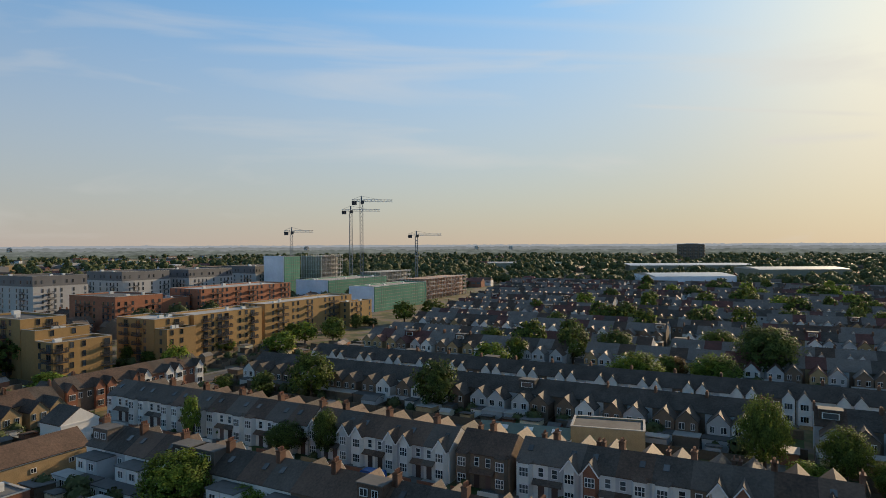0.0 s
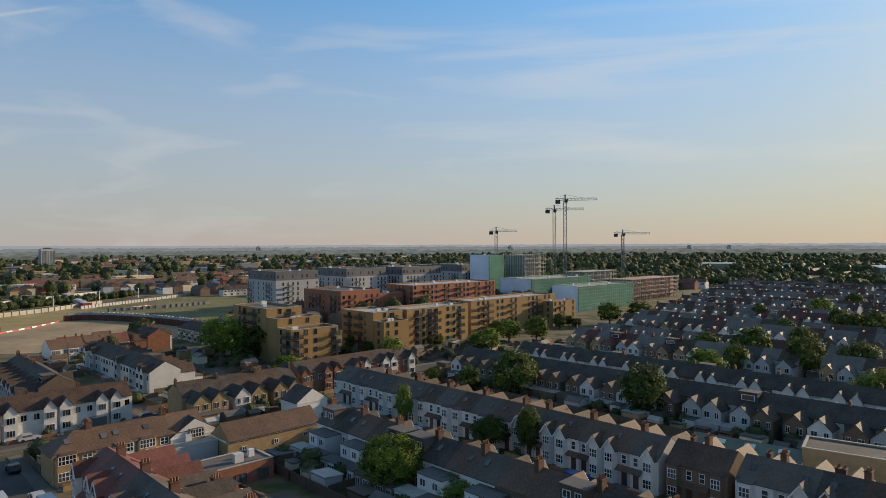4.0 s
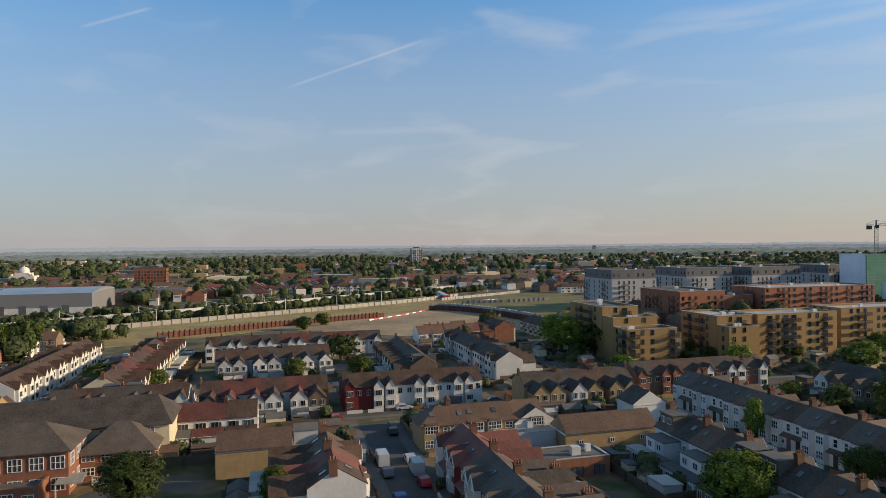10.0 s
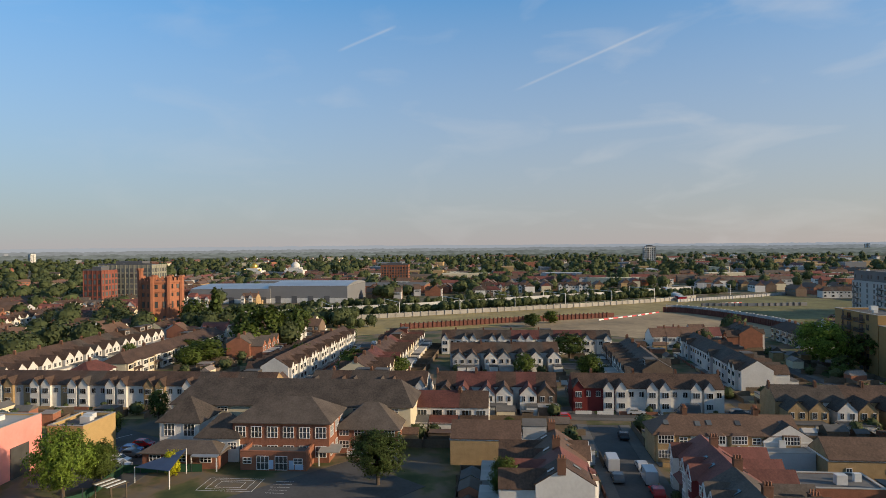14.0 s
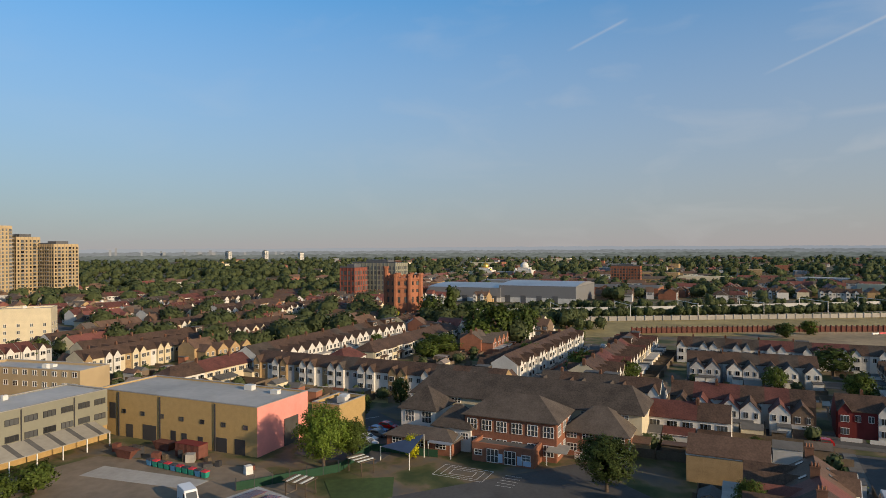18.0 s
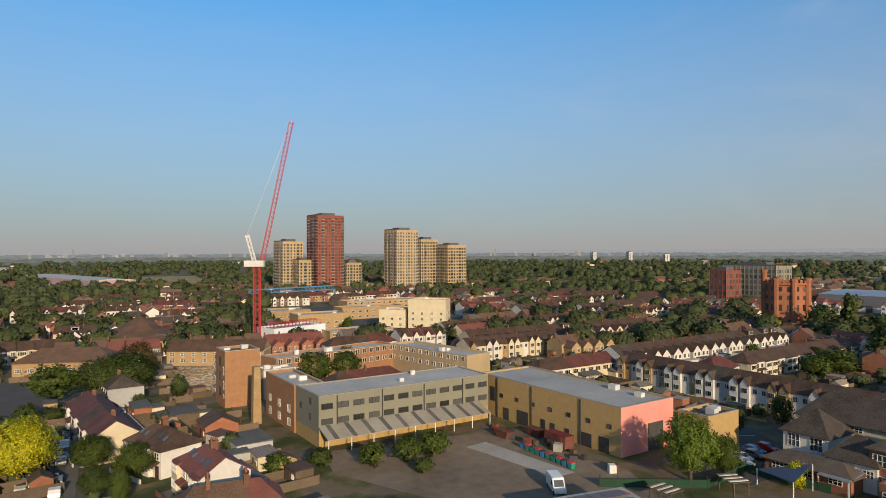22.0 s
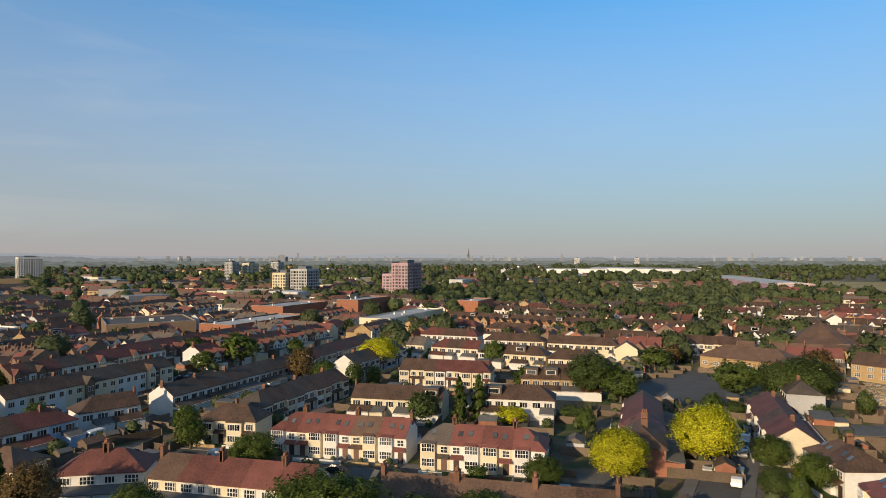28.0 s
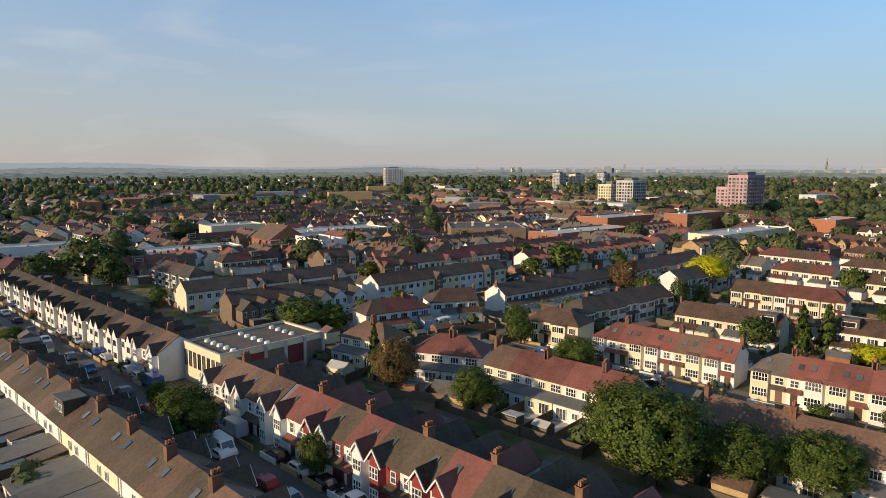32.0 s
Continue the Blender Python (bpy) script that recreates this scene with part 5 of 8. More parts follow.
# ---------- towers and landmarks far off ----------
def far_tower(x, y, w, d, h, ang, wall, label, floors, bays, glass_w=0.55):
    t = thing("tower_block", label, "tower block", "distant tower blocks")
    t.matrix_basis = pose(x, y, 0, 0, 0, ang)
    bm = bmesh.new()
    box(bm, -w / 2, w / 2, -d / 2, d / 2, 0, h)
    part("wall", bm, wall, t)
    S = Soup()
    sh = (h - 2) / floors
    for run, o, ax in ((w, -d / 2, 0), (w, d / 2, 0), (d, -w / 2, 1), (d, w / 2, 1)):
        n, s = max(2, int(run / bays)), (1 if o > 0 else -1)

        def slab(u0, u1, depth, z0, z1, mat):
            lo, hi = min(o, o + s * depth), max(o, o + s * depth)
            S.box(*((u0, u1, lo, hi) if ax == 0 else (lo, hi, u0, u1)), z0, z1, mat)
        for i in range(n):
            u = -run / 2 + run * (i + 0.5) / n
            a = run / n * glass_w / 2 * (1.25 if i % 3 == 1 else 0.8)
            slab(u - run / n / 2 - 0.3, u - run / n / 2 + 0.3, 0.2, 0, h, wall)
            for k in range(floors):
                slab(u - a, u + a, 0.12, k * sh + 0.7, k * sh + sh * 0.86, "glass")
                if i % 3 == 1 and k > 1 and floors > 8:
                    slab(u - a - 0.5, u + a + 0.5, 1.3, k * sh + 0.45, k * sh + 0.65, "pale_clad")
                    slab(u - a - 0.5, u + a + 0.5, 1.3, k * sh + 0.65, k * sh + 1.0, "grey_steel")
    S.done("glazing", "", "", "stuff", t)
    bm = bmesh.new()
    box(bm, -w / 4, w / 4, -d / 4, d / 4, h, h + 2.5)
    box(bm, -w / 2, w / 2, -d / 2, -d / 2 + 0.4, h, h + 1.0)
    part("plant_room", bm, "dark_clad", t)
    return t


def polar(unit, r):
    return unit[0] * r, unit[1] * r


M["tower_red"] = make("deep_red_brick", (0.26, 0.085, 0.06), var=0.15, scale=0.4, bump=0)
M["tower_tan"] = make("tan_brick", (0.42, 0.32, 0.19), var=0.12, scale=0.4, bump=0)
far_tower(*polar((-0.7714, -0.6363), 640), 28, 27, 75, 62, "tower_red", "tall deep-red brick apartment tower", 25, 3.2)
far_tower(*polar((-0.735, -0.6781), 650), 27, 20, 50, 62, "tower_tan", "tan brick apartment tower", 16, 3.2)
far_tower(*polar((-0.748, -0.6640), 632), 22, 12, 32, 62, "tower_tan", "lower tan brick apartment block", 10, 3.2)
far_tower(*polar((-0.7948, -0.6068), 655), 18, 16, 29, 62, "tower_tan", "lower tan brick apartment block", 9, 3.2)
far_tower(*polar((-0.8398, -0.5429), 640), 26, 24, 61, 62, "tower_tan", "tan brick apartment tower with grey plant room", 19, 3.0)
far_tower(*polar((-0.8592, -0.5116), 650), 18, 20, 52, 62, "tower_tan", "tan brick apartment tower with balconies", 16, 3.0)
far_tower(*polar((-0.8792, -0.4765), 645), 22, 22, 46, 62, "tower_tan", "tan brick apartment tower", 14, 3.0)
far_tower(*polar((-0.035, -0.999), 585), 28, 16, 34, 62, "pink_wrap", "unfinished tower with pale pink scaffolding", 11, 3.0)
far_tower(*polar((-0.018, -0.999), 600), 26, 14, 24, 62, "pink_wrap", "unfinished lower block with pale pink scaffolding", 8, 3.0)
far_tower(*polar((0.12, -0.993), 690), 22, 20, 27, 62, "pale_clad", "pale green apartment block", 8, 3.0)
far_tower(*polar((0.145, -0.989), 700), 30, 16, 23, 62, "cream", "ochre apartment block far off", 7, 3.0)
far_tower(*polar((0.224, -0.975), 1150), 16, 16, 30, 62, "pale_clad", "pale point block of flats far off", 11, 3.2)
far_tower(*polar((0.198, -0.98), 1180), 26, 14, 28, 62, "cream", "pale slab block of flats far off", 10, 3.2)
far_tower(*polar((0.16, -0.987), 1210), 16, 16, 30, 62, "pale_clad", "pale point block of flats far off", 11, 3.2)
far_tower(*polar((0.462, -0.887), 1150), 32, 16, 39, 40, "white", "pale slab block of flats far off", 12, 3.2)
far_tower(*polar((-0.762, 0.648), 1150), 18, 16, 36, 62, "white", "white point block of flats far off", 11, 3.2)
far_tower(*polar((-0.949, 0.315), 720), 30, 16, 20, 62, "orange_brick", "orange brick apartment block with pale top", 6, 3.0)
far_tower(*polar((-0.9985, -0.055), 520), 40, 20, 29, 62, "grey_clad", "grey and red apartment block", 7, 3.2)
far_tower(*polar((-0.9955, -0.095), 500), 13, 18, 26, 62, "tower_red", "dark red brick apartment block", 6, 3.2)
far_tower(*polar((0.36, 0.933), 1700), 62, 24, 38, -28, "dark_brick", "dark brown slab block", 10, 4.0)
for i in range(14):
    az = radians((100, 103, 106, 118, 121, 158, 163, 188, 193, 197, 34, 12, -3, -6)[i])
    far_tower(-math.sin(az) * (2300 + 90 * i), math.cos(az) * (2300 + 90 * i), 20, 14, 28 + (i * 7) % 8, 30 + 11 * i, "white", "pale distant tower block", 12, 4.0)

# the old brick water tower: eight-sided, with corner turrets and battlements
wt = thing("water_tower", "orange-red brick water tower with battlements and corner turrets", "tower")
wt.matrix_basis = pose(-348.5, -6.6, 0, 0, 0, 20) @ Matrix.Diagonal((1.2, 1.2, 1.06, 1))
bm = bmesh.new()
frustum(bm, 0, 0, 0, 23, 8.2, 8.2, 8)
frustum(bm, 0, 0, 18.2, 19.0, 8.6, 8.6, 8)
frustum(bm, 0, 0, 22.4, 23.2, 8.8, 8.8, 8)
part("shaft", bm, "orange_brick", wt)
for i in range(8):
    a = 2 * math.pi * i / 8
    bm = bmesh.new()
    hh = 29 if i == 6 else 25.3
    frustum(bm, 8.2 * math.cos(a), 8.2 * math.sin(a), 0, hh - 1, 1.15, 1.15, 8)
    frustum(bm, 8.2 * math.cos(a), 8.2 * math.sin(a), hh - 1, hh, 1.45, 1.45, 8)
    part("turret", bm, "orange_brick", wt)
    m = Matrix.Rotation(a + math.pi / 8, 4, "Z")
    for z, hgt in ((4.5, 2.6), (11, 2.8), (16, 1.6), (19.6, 2.0)):
        for o in (-1.5, 1.5):
            bm = bmesh.new()
            vs = box(bm, 7.55, 7.75, o - 0.6, o + 0.6, z, z + hgt)
            turned(vs, m)
            part("window", bm, "glass", wt)
    for o in (-2.0, 0, 2.0):
        bm = bmesh.new()
        vs = box(bm, 7.3, 7.9, o - 0.55, o + 0.55, 23.2, 24.6)
        turned(vs, m)
        part("merlon", bm, "orange_brick", wt)


def shed(px, py, ang, L, D, h, rise, wall, roof, label, category="warehouse", bands=True, name="warehouse"):
    """A large shed with a shallow curved roof and a cladding band."""
    t = thing(name, label, category)
    t.matrix_basis = pose(px, py, 0, 0, 0, ang)
    take(px, py, math.cos(radians(ang)), math.sin(radians(ang)), -4, L + 4, -4, D + 4, None)
    bm = bmesh.new()
    box(bm, 0, L, 0, D, 0, h)
    part("wall", bm, wall, t)
    bm = bmesh.new()
    n = 10
    pts = [(D * i / n, h + rise * math.sin(math.pi * i / n)) for i in range(n + 1)]
    prof = pts + [(D, h - 0.05), (0, h - 0.05)]
    prism(bm, [(-0.3, y, z) for y, z in prof], [(L + 0.3, y, z) for y, z in prof])
    part("roof", bm, roof, t)
    if bands:
        bm = bmesh.new()
        box(bm, -0.1, L + 0.1, -0.12, 0, 0, h * 0.3)
        part("plinth", bm, "white_steel", t)
        for i in range(int(L / 12)):
            bm = bmesh.new()
            box(bm, 12 * i + 5, 12 * i + 9, -0.2, -0.12, 0, h * 0.42)
            part("loading_door", bm, "dark_clad", t)
    return t


shed(-505, 10, 62, 60, 60, 10.5, 2.0, "store_clad", "metal_roof", "grey steel superstore with a shallow curved roof")
shed(-478, 62, 62, 58, 60, 12.5, 2.2, "store_clad", "metal_roof", "mid-grey steel superstore with a shallow curved roof")
shed(-548, 135, 62, 70, 40, 6.5, 1.6, "red_brick", "felt", "low brick trading sheds with grey roofs", bands=False)
shed(188.1, 570.8, 0.8, 73, 60, 11, 2.0, "white_wrap", "metal_roof", "pale blue-white warehouse with a metal roof", bands=False)
shed(252.5, 866.8, -1.1, 166, 70, 11, 2.0, "grey_clad", "metal_roof", "long grey warehouse with a pale metal roof", bands=False)
shed(338.2, 688.2, 0.1, 99, 60, 12, 2.0, "grey_clad", "metal_roof", "long grey warehouse with a pale metal roof", bands=False)
shed(75.1, 1074.4, -2.4, 51, 40, 9, 2.0, "grey_clad", "flat_roof", "low warehouse among the far trees", bands=False)
shed(-430, -1311, 119, 217, 60, 15, 2.0, "white_steel", "flat_roof", "long white retail shed far off", bands=False)
shed(-508, -967, 75, 280, 50, 8, 1.5, "pink_wrap", "flat_roof", "long low pinkish depot shed far off", bands=False)
shed(-330, -1290, 160, 120, 50, 13, 1.5, "white_steel", "flat_roof", "white retail shed behind the woods", bands=False)
patch("dry_field", [(-647, -972), (-744, -893), (-560, -640), (-487, -586), (-480, -640)], "dry_grass", 0.06, "sandy dry field beyond the woods", "field")

# ---------- school ----------
hipped(-147, -0.8, 62, 50.5, 13, 7.6, 11.5, "cream", "slate", "long school hall under a dark hipped roof", rows=(6.0,), sides="se", step=6.5, ww=2.2, wh=1.0, run=0.45)
hipped(-127, 9.6, 62, 18.5, 11, 7.6, 10.9, "red_brick", "slate", "two-storey red brick school with white sash windows", rows=(1.0, 4.5), sides="sew", step=2.9, ww=2.1, wh=2.1)
annex = block(-121.2, 10.4, 62, 12.2, 5.2, 3.4, "red_brick", "single-storey red brick school annex", name="school_annex", storeys=0, sides="", kit=False, cap="red_brick")
for x, z, w, h, c in ((1.3, 1.2, 1.6, 1.1, 2), (4.2, 0.15, 2.3, 2.5, 3), (7.6, 0.15, 2.3, 2.5, 3), (10.7, 1.2, 1.7, 1.1, 2)):
    window(annex, x, 0, z, 0, w, h, c, 2)
for y in (1.2, 3.6):
    window(annex, 0, y, 1.1, 270, 1.2, 1.2, 2, 1)
for x, w in ((5.75, 0.8), (9.5, 1.0), (10.9, 1.5)):
    bm = bmesh.new()
    box(bm, x - w / 2, x + w / 2, -0.06, 0.0, 0.3, 1.15 if w > 1.2 else 1.9)
    part("mural_panel", bm, "blue_render", annex, "pale blue painted panel")
rail = thing("balustrade", "white access ramp balustrade in front of the school wing", "balustrade")
rail.matrix_basis = pose(-121.6, 30.4, 0, 0, 0, 62)
for z in (0.55, 1.0, 1.45):
    bm = bmesh.new()
    beam(bm, (0, -1.2, z), (9.5, -1.2, z), 0.05)
    part("rail", bm, "white_steel", rail)
bm = bmesh.new()
box(bm, 0, 9.5, -1.2, -0.05, 0, 0.5)
part("ramp", bm, "concrete", rail)
for i in range(9):
    bm = bmesh.new()
    beam(bm, (0.1 + 1.16 * i, -1.2, 0), (0.1 + 1.16 * i, -1.2, 1.5), 0.05)
    part("baluster", bm, "white_steel", rail)
hipped(-123.6, 28.6, 62, 12, 10.5, 5.0, 8.6, "red_brick", "slate", "school wing under a pyramid roof with white balustrade", rows=(1.0, 3.4), sides="se", step=2.8, ww=2.0, wh=1.4)
hipped(-136, -3.2, 62, 8.0, 8.5, 7.0, 10.6, "white", "slate", "white-rendered school pavilion with tall sashes", rows=(3.9,), sides="sw", step=3.0, ww=2.2, wh=2.4)
hipped(-129.5, 3.5, 62, 8, 7, 5.0, 8.2, "white", "slate", "small white school wing under a slate roof", rows=(2.4,), sides="s", step=2.4, ww=1.7, wh=1.3)
hipped(-130, -6, 62, 14.5, 6, 2.9, 4.2, "red_brick", "slate", "low school lean-to with a slate roof", rows=(1.2,), sides="s", step=4.5, ww=2.2, wh=1.2)


def canopy(px, py, ang, L, D, h0, h1, label, roof="metal_roof", post="white_steel", stripes=0):
    t = thing("canopy", label, "canopy")
    t.matrix_basis = pose(px, py, 0, 0, 0, ang)
    bm = bmesh.new()
    prism(bm, [(0, 0, h0), (L, 0, h0), (L, D, h1), (0, D, h1)], [(0, 0, h0 + 0.15), (L, 0, h0 + 0.15), (L, D, h1 + 0.15), (0, D, h1 + 0.15)])
    part("roof", bm, roof, t)
    for i in range(int(L / 4.5) + 1):
        bm = bmesh.new()
        beam(bm, (0.15 + (L - 0.3) * i / max(1, int(L / 4.5)), 0.2, 0), (0.15 + (L - 0.3) * i / max(1, int(L / 4.5)), 0.2, h0), 0.09)
        part("post", bm, post, t)
    for i in range(stripes):
        x = L * (i + 0.5) / stripes
        bm = bmesh.new()
        prism(bm, [(x - 0.5, 0.02, h0 + 0.155), (x + 0.5, 0.02, h0 + 0.155), (x + 0.5, D - 0.02, h1 + 0.155), (x - 0.5, D - 0.02, h1 + 0.155)], [(x - 0.5, 0.02, h0 + 0.18), (x + 0.5, 0.02, h0 + 0.18), (x + 0.5, D - 0.02, h1 + 0.18), (x - 0.5, D - 0.02, h1 + 0.18)])
        part("rooflight_strip", bm, "felt", t)
    return t


canopy(-124, 2.0, 62, 5, 6, 2.6, 3.2, "glazed entrance canopy on posts")
canopy(-117.2, 23.6, 62, 4, 3.2, 2.5, 3.1, "white school canopy on posts", "canopy_sheet")

# ---------- yellow and pink hall, grey college block ----------
hall = block(-145.2, -70.4, 63.2, 44.5, 16, 9.6, "hall_brick", "large yellow brick hall with one end painted pink", name="hall", category="hall", storeys=1, sides="s", step=5.0, ww=1.1, wh=0.9, cols=1, z0=5.0, roof="flat_roof", parapet=0.4)
bm = bmesh.new()
box(bm, 44.5, 44.62, 0, 16, 0, 9.6)
part("pink_end_wall", bm, "pink", hall, "pink-painted end wall")
bm = bmesh.new()
box(bm, 44.62, 44.8, 8.0, 12.5, 0, 5.5)
part("entrance_glazing", bm, "glass", hall)
for x, w, h in ((9, 2.0, 2.8), (14, 3.8, 3.2), (22, 1.4, 2.8), (25, 1.4, 2.6), (29.5, 1.2, 2.4), (34, 3.0, 2.8), (39, 2.6, 3.0), (4, 1.8, 4.2)):
    bm = bmesh.new()
    box(bm, x, x + w, -0.08, 0.0, 0 if x != 4 else 3.6, h if x != 4 else 7.0)
    part("door", bm, "dark_frame", hall)
for x in (6.8, 19.0, 34.0):
    bm = bmesh.new()
    beam(bm, (x, -0.12, 0), (x, -0.12, 9.4), 0.1)
    part("downpipe", bm, "dark_frame", hall)
block(-138.6, -22.3, 62, 7, 10, 7.4, "hall_brick", "low yellow brick annex beside the hall", name="hall_annex", category="hall", storeys=1, sides="s", step=4, ww=1.2, wh=2.4, z0=3.5, roof="felt")

col = block(-102, -86, 152, 43, 13, 10.5, "grey_clad", "grey-clad two-storey college block with ribbon windows", name="college_block", category="college", storeys=2, sides="s", step=3.4, ww=2.5, wh=1.2, cols=3, z0=4.6, sh=3.1, roof="flat_roof", parapet=0.25, base=3.0)
bm = bmesh.new()
box(bm, 0.05, 42.95, 0.05, 12.95, 0, 3.0)
part("plinth", bm, "hall_brick", col, "yellow brick ground storey")
for i in range(4):
    bm = bmesh.new()
    beam(bm, (4 + 10.5 * i, -0.12, 3.2), (4 + 10.5 * i, -0.12, 10.3), 0.09)
    part("downpipe", bm, "dark_frame", col)
for y, z in ((4.5, 4.8), (4.5, 8.0), (10, 6.2)):
    window(col, 0, y, z, 270, 1.0, 1.4, 1, 1, "dark_frame")
canopy(-99.5, -81.5, 152, 40, 5.2, 2.7, 4.3, "long lean-to canopy with pale and dark roof strips", "canopy_sheet", stripes=10)
CB = "tan brick college wing with white window bands"
block(-139, -133, 163, 44, 9, 9, "warm_brick", CB, name="college_wing", category="college", storeys=2, sides="s", step=2.6, ww=1.5, wh=1.5, z0=4.2, fmat="frame", roof="flat_roof")
block(-181, -121, 72, 36, 10, 9, "tower_tan", CB, name="college_wing", category="college", storeys=2, sides="s", step=3, ww=1.6, wh=1.4, z0=4.2, fmat="frame", roof="flat_roof")
block(-128, -127, 152, 9, 6, 8, "white", "white stair block of the college", name="stair_block", category="college", storeys=0, roof="flat_roof")
ct = block(-116.5, -129, 152, 9, 9, 14.5, "warm_brick", "tall brown brick college tower with round windows", name="college_tower", category="college", storeys=3, sides="w", step=5.5, ww=1.8, wh=2.4, z0=2.5, sh=3.9, fmat="dark_frame")
for z in (2.8, 5.0, 6.3, 8.6, 9.9):
    for y in (1.3, 10.6):
        bm = bmesh.new()
        turned(frustum(bm, 0, 0, 0, 0.12, 0.62, 0.55, 16), pose(0, y, z, 0, -90, 0))
        ring = part("round_window", bm, "frame", ct)
        bm = bmesh.new()
        turned(frustum(bm, 0, 0, 0.1, 0.15, 0.4, 0.4, 16), pose(0, y, z, 0, -90, 0))
        part("pane", bm, "glass", ring)
block(-108, -98, 152, 7, 20, 10.5, "warm_brick", "narrow brown brick college wing", name="college_wing", category="college", storeys=2, sides="sw", step=6.2, ww=1.6, wh=1.8, fmat="frame", roof="flat_roof")
st = thing("boiler_chimney", "square yellow brick boiler chimney", "chimney")
st.matrix_basis = pose(-110, -111.5, 0, 0, 0, 62)
bm = bmesh.new()
prism(bm, [(-1, -1, 0), (1, -1, 0), (1, 1, 0), (-1, 1, 0)], [(-0.75, -0.75, 13.2), (0.75, -0.75, 13.2), (0.75, 0.75, 13.2), (-0.75, 0.75, 13.2)])
part("shaft", bm, "yellow_brick", st)

# factory by the southern street
fac = block(92, -90, 160, 14, 22, 7.4, "cream", "cream-fronted factory with dark felt roof and roof vents", name="factory", category="factory", storeys=1, sides="s", step=1.5, ww=1.0, wh=3.0, cols=1, z0=3.0, roof="slate", parapet=0.5, kit=False)
for i in range(5):
    bm = bmesh.new()
    box(bm, 14.0, 14.08, 0.7 + 4.3 * i, 4.3 + 4.3 * i, 1.4, 6.3)
    part("brick_panel", bm, "red_paint" if i % 2 else "dark_brick", fac, "dark red infill panel")
    bm = bmesh.new()
    box(bm, 14.0, 14.35, 4.3 + 4.3 * i, 4.9 + 4.3 * i, 0, 7.4)
    part("pilaster", bm, "concrete", fac)
r = random.Random(3)
for i in range(14):
    bm = bmesh.new()
    x, y = 2.5 + 2.4 * (i % 5), 3.5 + 7.0 * (i // 5)
    frustum(bm, x, y, 6.6, 7.5, 0.75, 0.5, 8)
    part("roof_vent", bm, "white_steel", fac)

# ---------- other middle-distance buildings ----------
hipped(-113, -222, 130, 30, 14, 4.5, 8, "yellow_brick", "brown_tile", "low yellow brick school with a brown hipped roof", rows=(1.2,), sides="sn", step=3.5, ww=2.0, wh=1.3)
dm = thing("octagonal_hall", "low octagonal hall with a brown pyramid roof", "hall")
dm.matrix_basis = pose(-166, -232, 0)
bm = bmesh.new()
frustum(bm, 0, 0, 0, 6, 17, 17, 8)
part("wall", bm, "yellow_brick", dm)
bm = bmesh.new()
frustum(bm, 0, 0, 6, 9.5, 18, 9, 8)
frustum(bm, 0, 0, 9.5, 14.5, 9, 0.4, 8)
part("roof", bm, "brown_tile", dm)
hipped(-150, -195, 120, 34, 10, 5.5, 8.5, "yellow_brick", "brown_tile", "yellow brick hall beside the octagonal roof", rows=(1.2, 3.4), sides="sn", step=3.5, ww=1.6, wh=1.3, hip=(0, 0))
block(150, -243, -28, 26, 12, 9, "white", "white hall with a flat roof", name="white_hall", category="hall", storeys=1, step=5, ww=1.6, wh=1.2, z0=5, sides="sn", fmat="frame")
hipped(180, -255, -28, 22, 18, 7, 13, "red_brick", "brown_tile", "brick hall with a steep gabled roof", rows=(2.0,), sides="sn", hip=(0, 0), step=5, ww=2, wh=2)
block(129.6, -314.5, 205.7, 40, 40, 8, "dark_brick", "dark red superstore with rooftop parking", name="superstore", category="store", storeys=0, roof="asphalt")
patch("station_yard", [(-212, -172), (-262, -150), (-340, -176), (-420, -262), (-330, -330), (-236, -236)], "asphalt", 0.04, "asphalt station forecourt and car park", "car park")
block(-285, -180, 108, 20, 13, 15, "cream", "cream stepped building by the station", name="station_building", category="building", storeys=3, sides="se", step=4, ww=1.2, wh=1.5, roof="flat_roof", fmat="frame")
block(-280, -195, 108, 14, 13, 9.5, "cream", "cream stepped building by the station", name="station_building", category="building", storeys=2, sides="se", step=4, ww=1.2, wh=1.5, roof="flat_roof", fmat="frame")
for bx, by, bl, bd, bh in ((-300, -235, 40, 14, 7), (-350, -270, 60, 16, 6), (-240, -215, 26, 14, 9), (-395, -240, 70, 14, 5), (-215, -175, 30, 12, 6), (-255, -250, 24, 18, 8)):
    block(bx, by, 150, bl, bd, bh, "yellow_brick", "low brick building by the station with a flat roof", name="station_building", category="building", storeys=2, sides="se", step=4, ww=1.8, wh=1.3, roof="flat_roof", fmat="frame", group="station buildings")
for bx, by, bl, bd, bh, w in ((200, -225, 60, 16, 7, "white"), (260, -200, 40, 14, 8, "white"), (60, -370, 60, 20, 8, "red_brick"), (-20, -400, 70, 18, 8, "cream"), (10, -460, 44, 16, 12, "red_brick"), (-60, -430, 30, 14, 12, "orange_brick"),
                             (60, -460, 50, 24, 9, "red_brick"), (190, -330, 60, 24, 7, "white"), (250, -300, 30, 20, 9, "cream")):
    block(bx, by, 62, bl, bd, bh, w, "low commercial building with a flat grey roof", name="shop_building", category="shop", storeys=2, sides="sw", step=4, ww=1.8, wh=1.4, roof="flat_roof", fmat="frame", group="shops and works")
wc = block(-195.5, -188, 170, 27, 12, 8.5, "white_wrap", "unfinished low block in white sheeting by the red crane", category="building site", storeys=0, roof="concrete", cap="white_steel", kit=False, group="blocks under construction")
bm = bmesh.new()
